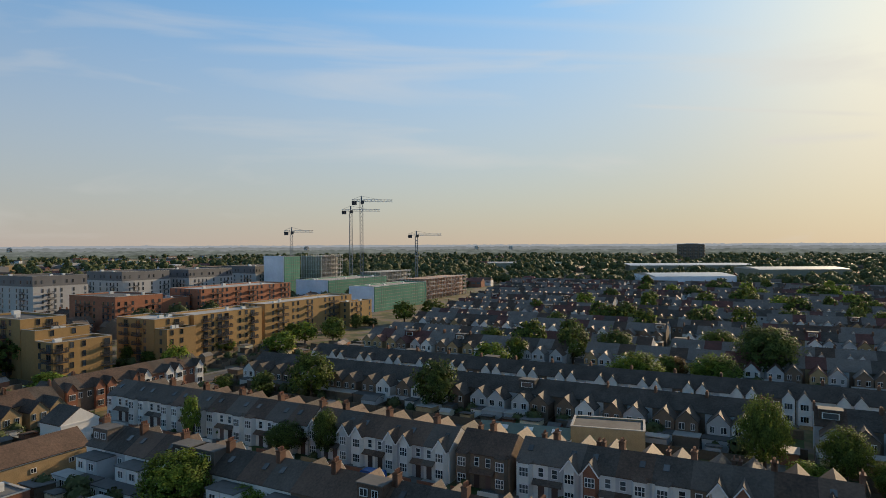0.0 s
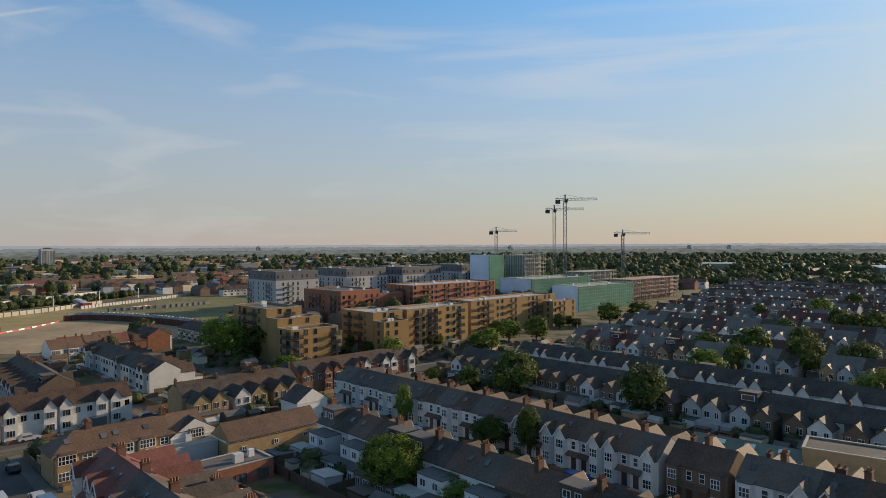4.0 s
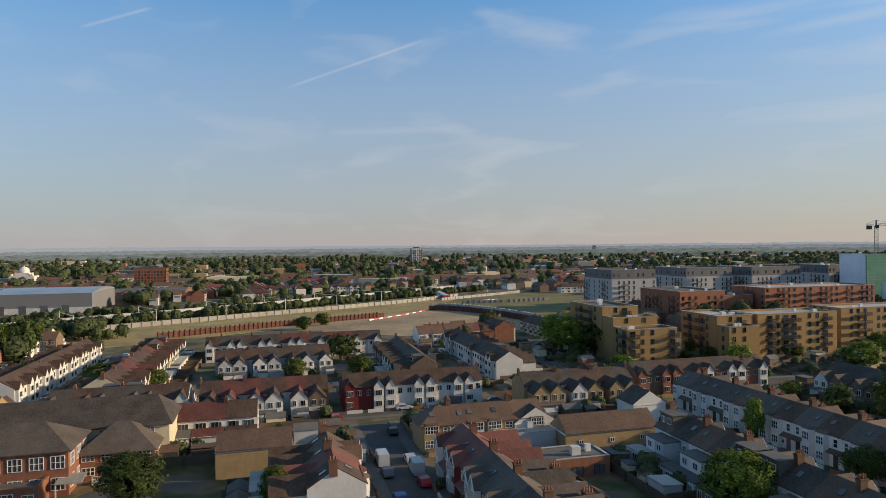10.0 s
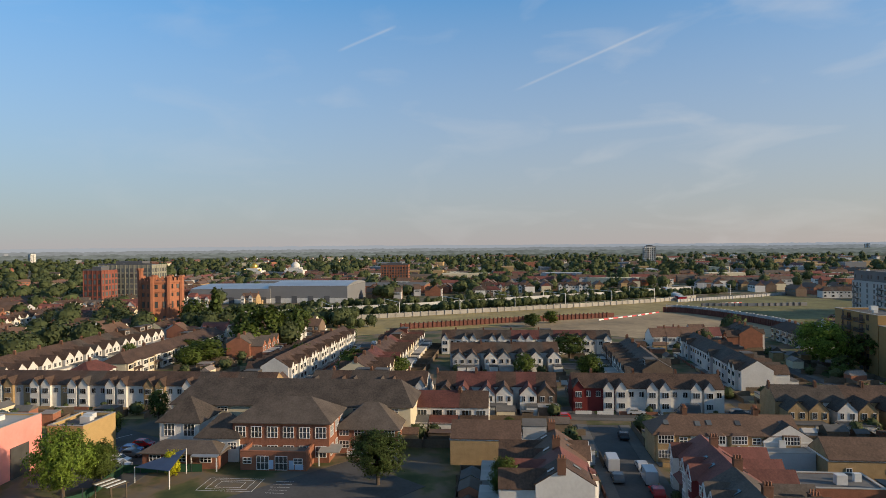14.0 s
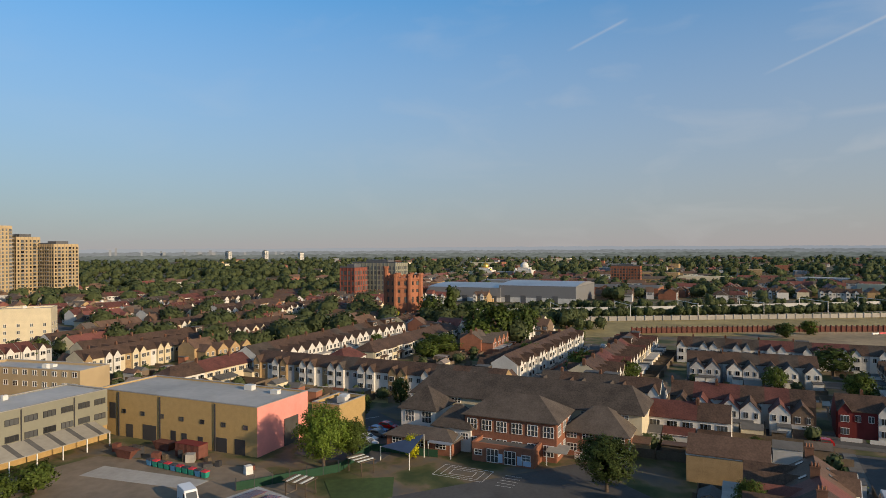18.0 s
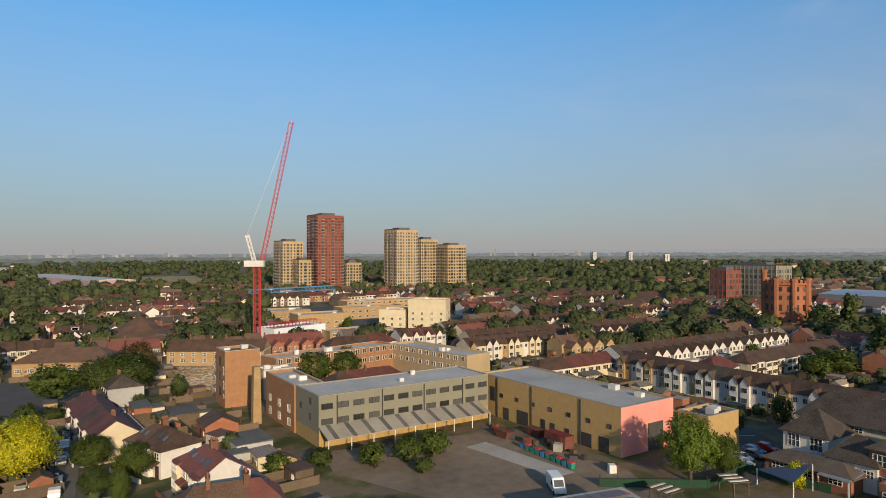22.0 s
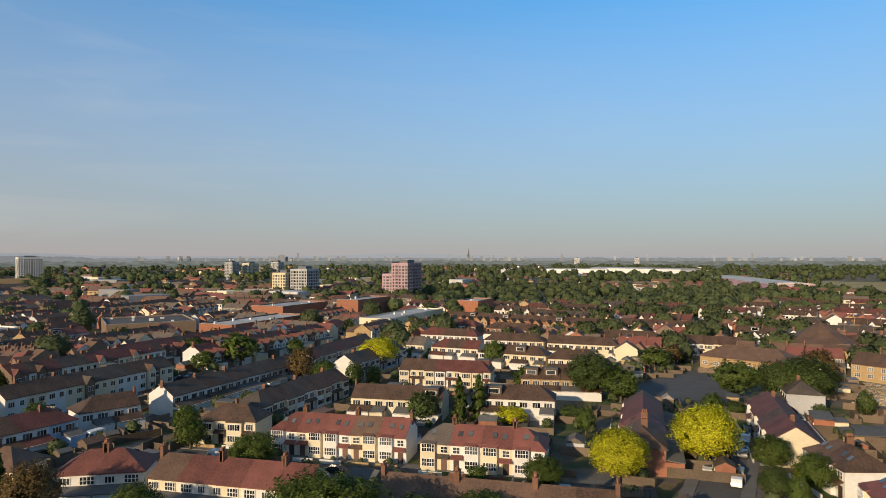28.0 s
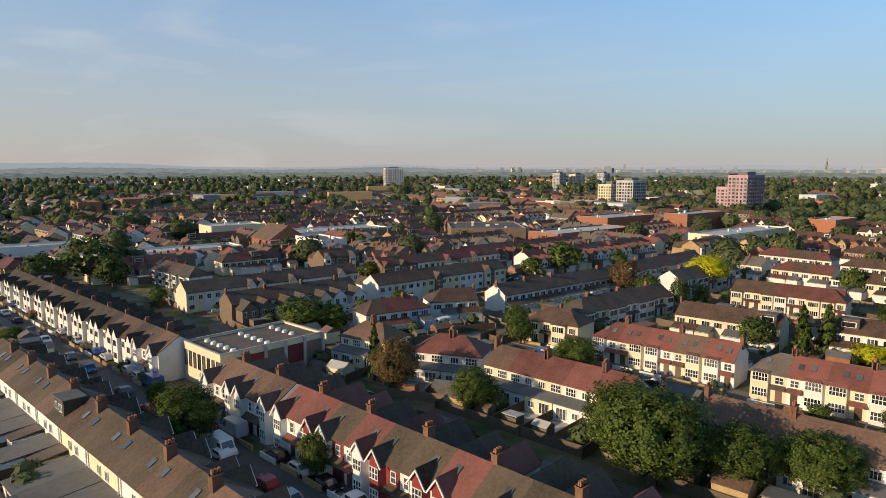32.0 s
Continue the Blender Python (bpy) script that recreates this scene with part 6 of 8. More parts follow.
for i in range(14):
    beam(bm, (1 + 1.9 * i, 2, 8.4), (1 + 1.9 * i, 2, 10.4), 0.08), beam(bm, (1 + 1.9 * i, 9, 8.4), (1 + 1.9 * i, 9, 10.4), 0.08), beam(bm, (1 + 1.9 * i, 2, 10.3), (1 + 1.9 * i, 9, 10.3), 0.08)
part("formwork", bm, "red_steel", wc, "red steel formwork frames")
# blue footbridge, temple domes
br = thing("footbridge", "blue steel truss footbridge over the railway", "bridge")
br.matrix_basis = pose(-395, -360, 0, 0, 0, 125)
bm = bmesh.new()
lattice(bm, (-34, 0, 8), (34, 0, 11), 3.0, 22, 0.3)
part("truss", bm, "blue_steel", br)
for x in (-34, 0, 34):
    bm = bmesh.new()
    beam(bm, (x, 0, 0), (x, 0, 9), 0.6)
    part("pier", bm, "blue_steel", br)
for unit, rr, mat_, lab in (((-0.994, 0.108), 900, "gold", "pale temple with a gilded dome"), ((-0.986, 0.168), 900, "white", "white temple with a white dome")):
    tp = thing("temple", lab, "temple")
    tp.matrix_basis = pose(unit[0] * rr, unit[1] * rr, 0, 0, 0, 62) @ Matrix.Diagonal((0.75, 0.75, 0.7, 1))
    bm = bmesh.new()
    box(bm, -17, 17, -12, 12, 0, 14)
    box(bm, -10, 10, -10, 10, 14, 19)
    part("wall", bm, "white", tp)
    bm = bmesh.new()
    bmesh.ops.create_uvsphere(bm, u_segments=20, v_segments=12, radius=7.5, matrix=Matrix.Translation((0, 0, 22)))
    frustum(bm, 0, 0, 28, 33, 1.2, 0.1)
    part("dome", bm, mat_, tp)
    for a in (-14, 14):
        bm = bmesh.new()
        bmesh.ops.create_uvsphere(bm, u_segments=12, v_segments=8, radius=2.5, matrix=Matrix.Translation((a, -9, 15.5)))
        part("small_dome", bm, mat_, tp)


# ---------- railway edge ----------
def run_wall(name, pts, h, mat, label, category, post=0.0, ph=0.0, pmat=None, th=0.4):
    t = thing(name, label, category)
    for (x0, y0), (x1, y1) in zip(pts, pts[1:]):
        u = Vector((x1 - x0, y1 - y0, 0))
        m = pose(x0, y0, 0, 0, 0, math.degrees(math.atan2(u.y, u.x)))
        bm = bmesh.new()
        box(bm, 0, u.length, -th / 2, th / 2, 0, h)
        part("panel_run", bm, mat, t, at=m)
        if post:
            S = Soup()
            for i in range(int(u.length / post)):
                S.box(i * post, i * post + 0.5, -th / 2 - 0.35, th / 2 + 0.35, 0, h + ph, pmat or mat, m)
            S.done("ribbing", "", "", "stuff", t)
    return t


run_wall("retaining_wall", [(-346, 70), (-347, 150), (-348, 230), (-352, 300), (-362, 350)], 2.5, "concrete", "pale concrete retaining wall along the railway", "wall", 5.0, 0.3)
run_wall("sheet_pile_wall", [(-295, 100), (-295, 160), (-290, 222)], 2.6, "rust", "rust-red sheet pile wall with upright ribs", "wall", 2.4, 0.5)
curve = [(-299, 264), (-296, 269), (-290, 272), (-280, 273), (-267, 273), (-247, 270), (-227, 265), (-211, 259), (-198, 249)]
run_wall("curved_pile_wall", curve, 3.0, "rust", "dark rusty sheet pile wall curving around the cleared site", "wall", 1.8, 0.1)
run_wall("site_hoarding", [(x + 0.8, y + 1.6) for x, y in curve], 4.2, "pale_clad", "grey concrete panel fence above the curved pile wall", "fence", 3.0, 0.25)


def striped_barrier(pts, h, bay, label):
    t = thing("striped_barrier", label, "barrier")
    for (x0, y0), (x1, y1) in zip(pts, pts[1:]):
        u = Vector((x1 - x0, y1 - y0, 0))
        m = pose(x0, y0, 0, 0, 0, math.degrees(math.atan2(u.y, u.x)))
        for i in range(int(u.length / bay)):
            bm = bmesh.new()
            prism(bm, [(i * bay, -0.4, 0), ((i + 0.94) * bay, -0.4, 0), ((i + 0.94) * bay, 0.4, 0), (i * bay, 0.4, 0)], [(i * bay, -0.15, h), ((i + 0.94) * bay, -0.15, h), ((i + 0.94) * bay, 0.15, h), (i * bay, 0.15, h)])
            part("barrier_block", bm, "red_steel" if i % 2 else "white_steel", t, at=m)


striped_barrier([(-282, 206), (-290, 238), (-299, 262)], 0.7, 4.0, "red and white plastic barriers along the site edge")
striped_barrier([(-322, 322), (-319, 350)], 0.8, 2.2, "red and white hoarding of the bus yard")
run_wall("yard_fence", [(-346, 318), (-350, 380), (-356, 440)], 2.0, "pale_clad", "pale panel fencing along the railway yard", "fence", 3.0, 0.1)
run_wall("yard_fence", [(-316, 310), (-300, 340), (-289, 371)], 2.0, "store_clad", "grey painted hoarding around the bus yard", "fence", 4.0, 0.1, "dark_frame")
run_wall("noise_wall", [(-395, 20), (-402, 150), (-420, 300), (-440, 420)], 2.6, "pale_clad", "pale noise wall beyond the tracks", "wall")
for i, (x0, y0, x1, y1) in enumerate(((-360, 60, -392, 420), (-366, 60, -398, 420), (-374, 60, -408, 420))):
    strip("railway_track", x0, y0, x1, y1, 2.6, "paving", 0.25, "railway track on ballast", "railway")
for i in range(9):
    g = thing("rail_gantry", "slim grey overhead-line gantry", "gantry", "overhead-line gantries")
    g.matrix_basis = pose(-352 - 3.2 * i, 80 + 40 * i, 0)
    bm = bmesh.new()
    beam(bm, (0, 0, 0), (0, 0, 8), 0.14), beam(bm, (-28, 0, 0), (-28, 0, 8), 0.14), beam(bm, (0, 0, 7.6), (-28, 0, 7.6), 0.12)
    part("portal", bm, "white_steel", g)
# depot shelters and buses beyond the site
for i in range(5):
    shed(-350 - 18 * i, 330 + 13 * i, 150, 14, 5, 3.0, 0.5, "white_steel" if i % 2 else "red_steel", "white_steel", "small red and white depot shelter", name="depot_shelter", category="shelter", bands=False)

hipped(-75, 101, 62, 20, 7, 3.6, 6.2, "yellow_brick", "brown_tile", "long low brick outbuilding with a brown tiled roof", name="outbuilding", rows=(1.2,), sides="s", step=5, ww=1.0, wh=0.9, cols=2, wrows=1, over=0.3, hip=(0, 0))
hipped(-81, 106, 152, 7, 9, 4.2, 7.0, "white", "slate", "small white cottage with a slate gable", name="cottage", rows=(1.2,), sides="s", step=3, ww=1.0, wh=1.0, cols=2, wrows=1, over=0.3, hip=(0, 0))
hipped(-72, 134, 152, 7, 8, 4.6, 7.2, "white", "slate", "small white house with a slate gable", name="cottage", rows=(1.0, 3.2), sides="se", step=3, ww=0.9, wh=1.0, cols=2, wrows=1, over=0.3, hip=(0, 0))
hipped(-108, 46, 62, 13, 8, 5.0, 7.2, "yellow_brick", "brown_tile", "plain brick building with a brown tiled roof", name="outbuilding", rows=(), over=0.3, hip=(0, 0))
block(-84, 92, 62, 12, 8, 3.2, "grey_render", "flat-roofed garage workshop with pale roof", name="workshop", category="workshop", storeys=0, roof="flat_roof", parapet=0.2)
block(-68, 86, 62, 12, 7, 3.4, "red_brick", "flat-roofed red brick garages", name="workshop", category="workshop", storeys=1, sides="s", step=3, ww=2.0, wh=1.6, z0=0.4, roof="felt", parapet=0.2)
M["green_roof"] = make("pale_green_felt", (0.13, 0.17, 0.14), var=0.2, scale=1.2, bump=0.08, big=0.3)
gw = hipped(6.6, 127.3, -21, 18.4, 6.0, 3.2, 4.4, "yellow_brick", "green_roof", "single-storey workshop with a pale green roof", name="workshop", category="workshop", rows=(1.0,), sides="s", step=4.5, ww=1.4, wh=1.0, cols=2, wrows=1, over=0.3, hip=(0, 0))
for x in (5.0, 10.0, 15.5):
    rooflight_pane = bmesh.new()
    turned(box(rooflight_pane, -0.9, 0.9, -0.6, 0.6, 0, 0.08), Matrix.Translation((x, 1.5, 4.05)) @ Matrix.Rotation(math.atan(0.4), 4, "X"))
    part("rooflight", rooflight_pane, "white_steel", gw)
block(24.0, 121.5, -17, 13.5, 8, 5.6, "yellow_brick", "plain brick workshop with a dark flat roof", name="workshop", category="workshop", storeys=0, roof="felt", parapet=0.3, kit=False)


# ---------- school yard and hall yard ----------
sol = thing("solar_roof_building", "low white building with solar panels on its flat roof", "building")
sol.matrix_basis = pose(-98.0, -24.0, 0, 0, 0, -40)
bm = bmesh.new()
box(bm, 0, 13, 0, 11, 0, 3.8)
part("wall", bm, "white", sol)
bm = bmesh.new()
box(bm, -0.4, 13.4, -0.4, 11.4, 3.8, 4.15)
part("roof", bm, "flat_roof", sol)
M["solar"] = make("solar_panel", (0.13, 0.05, 0.06), var=0.2, scale=0.6, rough=0.25, bump=0, spec=0.7)
for i in range(3):
    for k in range(6):
        bm = bmesh.new()
        vs = box(bm, 0, 1.9, 0, 2.7, 0, 0.06)
        turned(vs, Matrix.Translation((0.9 + 2.0 * k, 0.9 + 3.2 * i, 4.3)) @ Matrix.Rotation(radians(7), 4, "X"))
        part("solar_panel", bm, "solar", sol)

sail = thing("shade_sail", "dark blue triangular shade sail on posts", "shade sail")
sail.matrix_basis = pose(-121, -2, 0, 0, 0, 40)
M["sail"] = make("blue_sailcloth", (0.05, 0.08, 0.15), var=0.1, bump=0.05)
bm = bmesh.new()
prism(bm, [(-4, -3, 2.6), (4, -2.5, 3.0), (0.5, 4, 4.4)], [(-4, -3, 2.66), (4, -2.5, 3.06), (0.5, 4, 4.46)])
part("cloth", bm, "sail", sail)
for x, y, z in ((-4, -3, 2.7), (4, -2.5, 3.1), (0.5, 4, 4.5)):
    bm = bmesh.new()
    beam(bm, (x, y, 0), (x, y, z), 0.07)
    part("post", bm, "white_steel", sail)

for hx, hy, ha in ((-106, -19, 62), (-116, -10, 40)):
    hut = thing("timber_shelter", "small timber play shelter with a slatted roof", "shelter")
    hut.matrix_basis = pose(hx, hy, 0, 0, 0, ha)
    for x in (-2, 2):
        for y in (-1.3, 1.3):
            bm = bmesh.new()
            beam(bm, (x, y, 0), (x, y, 2.4), 0.08)
            part("post", bm, "wood", hut)
    for i in range(7):
        bm = bmesh.new()
        box(bm, -2.4 + 0.7 * i, -2.0 + 0.7 * i, -1.7, 1.7, 2.4, 2.5)
        part("roof_slat", bm, "white_steel" if i % 2 else "wood", hut)

# green mesh fence and hedge round the play area
M["green_fence"] = make("green_mesh_fence", (0.018, 0.06, 0.032), var=0.2, bump=0.1)
gf = thing("mesh_fence", "green mesh fence round the play area", "fence")
for (x0, y0), (x1, y1) in zip([(-108, -30), (-116, -14), (-128, -9)], [(-116, -14), (-128, -9), (-123, 4)]):
    u = Vector((x1 - x0, y1 - y0, 0))
    bm = bmesh.new()
    box(bm, 0, u.length, -0.03, 0.03, 0.05, 1.5)
    part("panel", bm, "green_fence", gf, at=pose(x0, y0, 0, 0, 0, math.degrees(math.atan2(u.y, u.x))))
    for i in range(int(u.length / 3) + 1):
        bm = bmesh.new()
        beam(bm, (i * 3, 0, 0), (i * 3, 0, 2.2), 0.06)
        part("post", bm, "dark_frame", gf, at=pose(x0, y0, 0, 0, 0, math.degrees(math.atan2(u.y, u.x))))

# wheeled bins in a row, a skip and yard clutter by the hall
for i in range(10):
    f = i / 9
    bn = thing("wheeled_bin", "teal wheeled bin with a red lid in a row", "bin", "row of bins by the hall")
    bn.matrix_basis = pose(-121.8 + 7.3 * f, -49.5 + 12.4 * f, 0.05, 0, 0, 60)
    bm = bmesh.new()
    prism(bm, [(-0.5, -0.4, 0.1), (0.5, -0.4, 0.1), (0.5, 0.4, 0.1), (-0.5, 0.4, 0.1)], [(-0.6, -0.5, 1.1), (0.6, -0.5, 1.1), (0.6, 0.5, 1.1), (-0.6, 0.5, 1.1)])
    part("tub", bm, "teal" if i % 4 else "blue_steel", bn)
    bm = bmesh.new()
    prism(bm, [(-0.63, -0.53, 1.1), (0.63, -0.53, 1.1), (0.63, 0.53, 1.1), (-0.63, 0.53, 1.1)], [(-0.55, -0.4, 1.25), (0.55, -0.4, 1.25), (0.55, 0.4, 1.3), (-0.55, 0.4, 1.3)])
    part("lid", bm, "red_steel" if i % 2 else "dark_frame", bn)
for sx, sy, sa, mt, lb in ((-127, -56, 62, "rust", "rusty open skip beside the hall"), (-131.5, -50.5, 62, "rust", "brown skip of timber beside the hall")):
    sk = thing("skip", lb, "skip")
    sk.matrix_basis = pose(sx, sy, 0.05, 0, 0, sa)
    bm = bmesh.new()
    prism(bm, [(-1.6, -0.9, 0), (1.6, -0.9, 0), (1.6, 0.9, 0), (-1.6, 0.9, 0)], [(-2.4, -1.1, 1.6), (2.4, -1.1, 1.6), (2.4, 1.1, 1.6), (-2.4, 1.1, 1.6)])
    part("tub", bm, mt, sk)
    bm = bmesh.new()
    box(bm, -2.45, 2.45, -1.15, -1.0, 1.5, 1.7)
    part("rim", bm, mt, sk)
r = random.Random(77)
for i in range(22):
    f = r.random()
    x, y = -134 + 14 * f + r.uniform(0.8, 5.0), -60 + 30 * f + r.uniform(-1.2, 1.2)
    cr = thing("crate", "stacked crate or sack by the hall wall", "crate", "clutter by the hall")
    cr.matrix_basis = pose(x, y, 0.05, 0, 0, r.uniform(0, 90))
    bm = bmesh.new()
    a, h = r.uniform(0.4, 0.9), r.uniform(0.5, 1.5)
    prism(bm, [(-a, -a, 0), (a, -a, 0), (a, a, 0), (-a, a, 0)], [(-a * 0.9, -a * 0.9, h), (a * 0.9, -a, h), (a * 0.9, a * 0.9, h * 0.95), (-a * 0.9, a * 0.9, h)])
    part("body", bm, r.choice(("wood", "blue_steel", "white_steel", "rust", "dark_frame", "concrete")), cr)
ctn = thing("shipping_container", "dark red shipping container beside the hall wall", "container")
ctn.matrix_basis = pose(-126.6, -43.6, 0.05, 0, 0, 63)
bm = bmesh.new()
box(bm, -3, 3, -1.2, 1.2, 0.1, 2.6)
part("body", bm, "rust", ctn)
for i in range(20):
    bm = bmesh.new()
    box(bm, -2.95 + 0.3 * i, -2.8 + 0.3 * i, -1.26, -1.2, 0.2, 2.5)
    part("rib", bm, "rust", ctn)
bm = bmesh.new()
box(bm, -3.05, 3.05, -1.28, 1.25, 2.6, 2.7)
part("roof", bm, "red_paint", ctn)
patch("concrete_apron", [(-122, -58), (-113, -36), (-109, -38), (-117, -60)], "concrete", 0.075, "pale concrete apron across the yard", "paving")

# painted playground lines
pl = Soup()
mk = pose(-114.2, 8.2, 0.056, 0, 0, 62) @ Matrix.Diagonal((0.8, 0.8, 1, 1))
for a in range(3):
    w, d = 6 - 1.6 * a, 3.6 - 1.0 * a
    for x0, x1, y0, y1 in ((-w, w, -d, -d + 0.12), (-w, w, d - 0.12, d), (-w, -w + 0.12, -d + 0.12, d - 0.12), (w - 0.12, w, -d + 0.12, d - 0.12)):
        pl.box(x0, x1, y0, y1, 0, 0.006, "frame", mk)
for i in range(5):
    pl.box(9, 13, -4 + 1.6 * i, -3.9 + 1.6 * i, 0, 0.006, "frame", mk)
pl.done("painted_lines", "white game lines painted on the playground", "markings")
for i in range(5):
    strip("bay_line", -160 + 6 * i, -12 + 3 * i, -157 + 6 * i, -17 + 3 * i, 0.12, "frame", 0.056, "white painted parking bay line", "marking")


# ---------- trees ----------
def leaf_cloud(rs, clumps, per, size, rx, rz, z0, shell=0.55, lump=0.33):
    """Leaf quads gathered in clumps over an uneven crown; returns corner points."""
    d = rs.normal(size=(clumps, 3))
    d /= np.linalg.norm(d, axis=1)[:, None]
    rad = (shell + (1 - shell) * rs.random(clumps)) * (0.82 + 0.3 * rs.random(clumps))
    c = d * rad[:, None] * np.array([rx, rx, rz]) + np.array([0, 0, z0])
    o = rs.normal(size=(clumps, per, 3)) * (lump * min(rx, rz))
    p = (c[:, None, :] + o * 0.55).reshape(-1, 3)
    p[:, 2] = np.maximum(p[:, 2], z0 - rz * 0.95)
    n = len(p)
    out = (p - np.array([0, 0, z0])) / np.array([rx, rx, rz])
    out = out / (np.linalg.norm(out, axis=1)[:, None] + 1e-6) + rs.normal(size=(n, 3)) * 0.42
    a = np.cross(out, rs.normal(size=(n, 3)))
    a /= np.linalg.norm(a, axis=1)[:, None] + 1e-6
    b = np.cross(out, a)
    b /= np.linalg.norm(b, axis=1)[:, None] + 1e-6
    s = size * (0.6 + 0.8 * rs.random(n))[:, None]
    return np.stack([p - a * s - b * s * 0.5, p + a * s * 0.2 - b * s * 0.9, p + a * s + b * s * 0.5, p - a * s * 0.2 + b * s * 0.9], 1)


def quads(name, q, mat, soft=None, k=0.6):
    """Leaf quads as one mesh; soft: for each quad the way out of its crown, which its shading leans to."""
    me = bpy.data.meshes.new(name)
    n = len(q)
    me.vertices.add(4 * n), me.loops.add(4 * n), me.polygons.add(n)
    me.vertices.foreach_set("co", q.reshape(-1).astype(np.float32))
    me.loops.foreach_set("vertex_index", np.arange(4 * n, dtype=np.int32))
    me.polygons.foreach_set("loop_start", np.arange(0, 4 * n, 4, dtype=np.int32))
    me.update(calc_edges=True)
    me.materials.append(M[mat])
    if soft is not None:
        face = np.cross(q[:, 1] - q[:, 0], q[:, 2] - q[:, 0])
        face /= np.linalg.norm(face, axis=1)[:, None] + 1e-9
        face *= np.where((face * soft).sum(1) < 0, -1.0, 1.0)[:, None]
        lean = face * (1.2 - k) + soft * k
        lean /= np.linalg.norm(lean, axis=1)[:, None] + 1e-9
        me.normals_split_custom_set_from_vertices(np.repeat(lean, 4, axis=0))
    return me


def outward(q, x, y, z, k=1.0):
    d = (q.mean(1) - np.array([x, y, z])) * np.array([1, 1, k])
    return d / (np.linalg.norm(d, axis=1)[:, None] + 1e-9)


TREES = {}


def tree(x, y, h, w, kind="broad", leaf="leaf", label="", z=0.0):
    """Trunk with limbs and a crown of leaf clumps, built once for each kind and set at its size."""
    away = math.hypot(x, y)
    seed, rich = int(abs(x * 13 + y * 7)) % 3, kind != "shrub" and (2 if away < 140 or (w > 14 and away < 245) else 1 if away < 225 else 0)
    key = (kind, leaf, seed, rich)
    words = {"leaf": "green", "leaf_fresh": "bright green", "leaf_dark": "dark green", "leaf_lime": "yellow-green", "leaf_brown": "reddish-brown"}[leaf]
    shape = {"broad": "broad-leaved tree with a rounded crown", "conifer": "tall narrow conifer", "shrub": "rounded garden shrub", "plane": "large spreading street tree"}[kind]
    m = pose(x, y, z, 0, 0, (x * 37 + y * 11) % 360) @ Matrix.Diagonal((w / 10, w / 10, h / 12, 1))
    if key in TREES:
        t = copy_thing(TREES[key], m)
        t.matrix_basis = m
        return t
    rs = np.random.RandomState(11 + seed + 5 * len(kind))
    t = thing("shrub" if kind == "shrub" else "tree", f"{words} {shape}", "shrub" if kind == "shrub" else "tree")
    t.matrix_basis = m
    if kind in ("broad", "plane") and rich < 2:
        q = leaf_cloud(rs, 210, 17, 0.25, 4.7, 4.8, 6.8, 0.74, 0.16) if rich else leaf_cloud(rs, 120, 11, 0.4, 4.7, 4.8, 6.8, 0.74, 0.18)
        trunk = [((0, 0, 0), (0, 0, 6.0), 0.36, 0.2)]
    elif kind == "plane":
        q = leaf_cloud(rs, 420, 46, 0.12, 4.8, 4.6, 6.9, 0.72, 0.13)
        q = np.concatenate([q, leaf_cloud(rs, 30, 40, 0.3, 2.8, 2.8, 6.4, 0.2)])
        trunk = [((0, 0, 0), (0, 0, 4.0), 0.36, 0.26), ((0, 0, 3.6), (1.8, 0.4, 7.2), 0.2, 0.07), ((0, 0, 3.4), (-1.6, 0.9, 7.0), 0.2, 0.07)]
    elif kind in ("broad", "plane"):
        q = leaf_cloud(rs, 320, 34, 0.145, 4.8, 4.8, 6.9, 0.74, 0.14)
        q = np.concatenate([q, leaf_cloud(rs, 20, 25, 0.42, 2.8, 2.8, 6.6, 0.2)])
        trunk = [((0, 0, 0), (0, 0, 4.0), 0.36, 0.26), ((0, 0, 3.6), (1.8, 0.4, 7.2), 0.2, 0.07), ((0, 0, 3.4), (-1.6, 0.9, 7.0), 0.2, 0.07), ((0, 0, 3.8), (0.1, -1.7, 7.6), 0.19, 0.07), ((0, 0, 4.0), (-0.2, 0.3, 9.5), 0.22, 0.06)]
    elif kind == "conifer":
        parts = []
        for i in range(11):
            f = i / 10
            parts.append(leaf_cloud(rs, 12, 26 if rich else 12, 0.36 if rich else 0.5, 4.3 * (1 - f) + 0.5, 0.9, 1.6 + 9.6 * f, 0.45, 0.5))
        q = np.concatenate(parts)
        trunk = [((0, 0, 0), (0, 0, 11.4), 0.3, 0.05)]
    else:
        q = leaf_cloud(rs, 110, 20, 0.36, 4.7, 5.6, 5.9, 0.6, 0.2)
        trunk = [((0, 0, 0), (0.4, 0.2, 5), 0.4, 0.15), ((0, 0, 0), (-0.8, 0.5, 5), 0.35, 0.12)]
    cr = new("crown", quads("crown", q, leaf, outward(q, 0, 0, 4.5 if kind != "conifer" else 3.0)))
    cr.parent = t
    bm = bmesh.new()
    for a, b, r0, r1 in trunk:
        vs = frustum(bm, 0, 0, 0, 1, r0, r1, 8)
        d = Vector(b) - Vector(a)
        turned(vs, Matrix.Translation(a) @ d.to_track_quat("Z", "Y").to_matrix().to_4x4() @ Matrix.Diagonal((1, 1, d.length, 1)))
    part("trunk", bm, "bark", t)
    TREES[key] = t
    return t


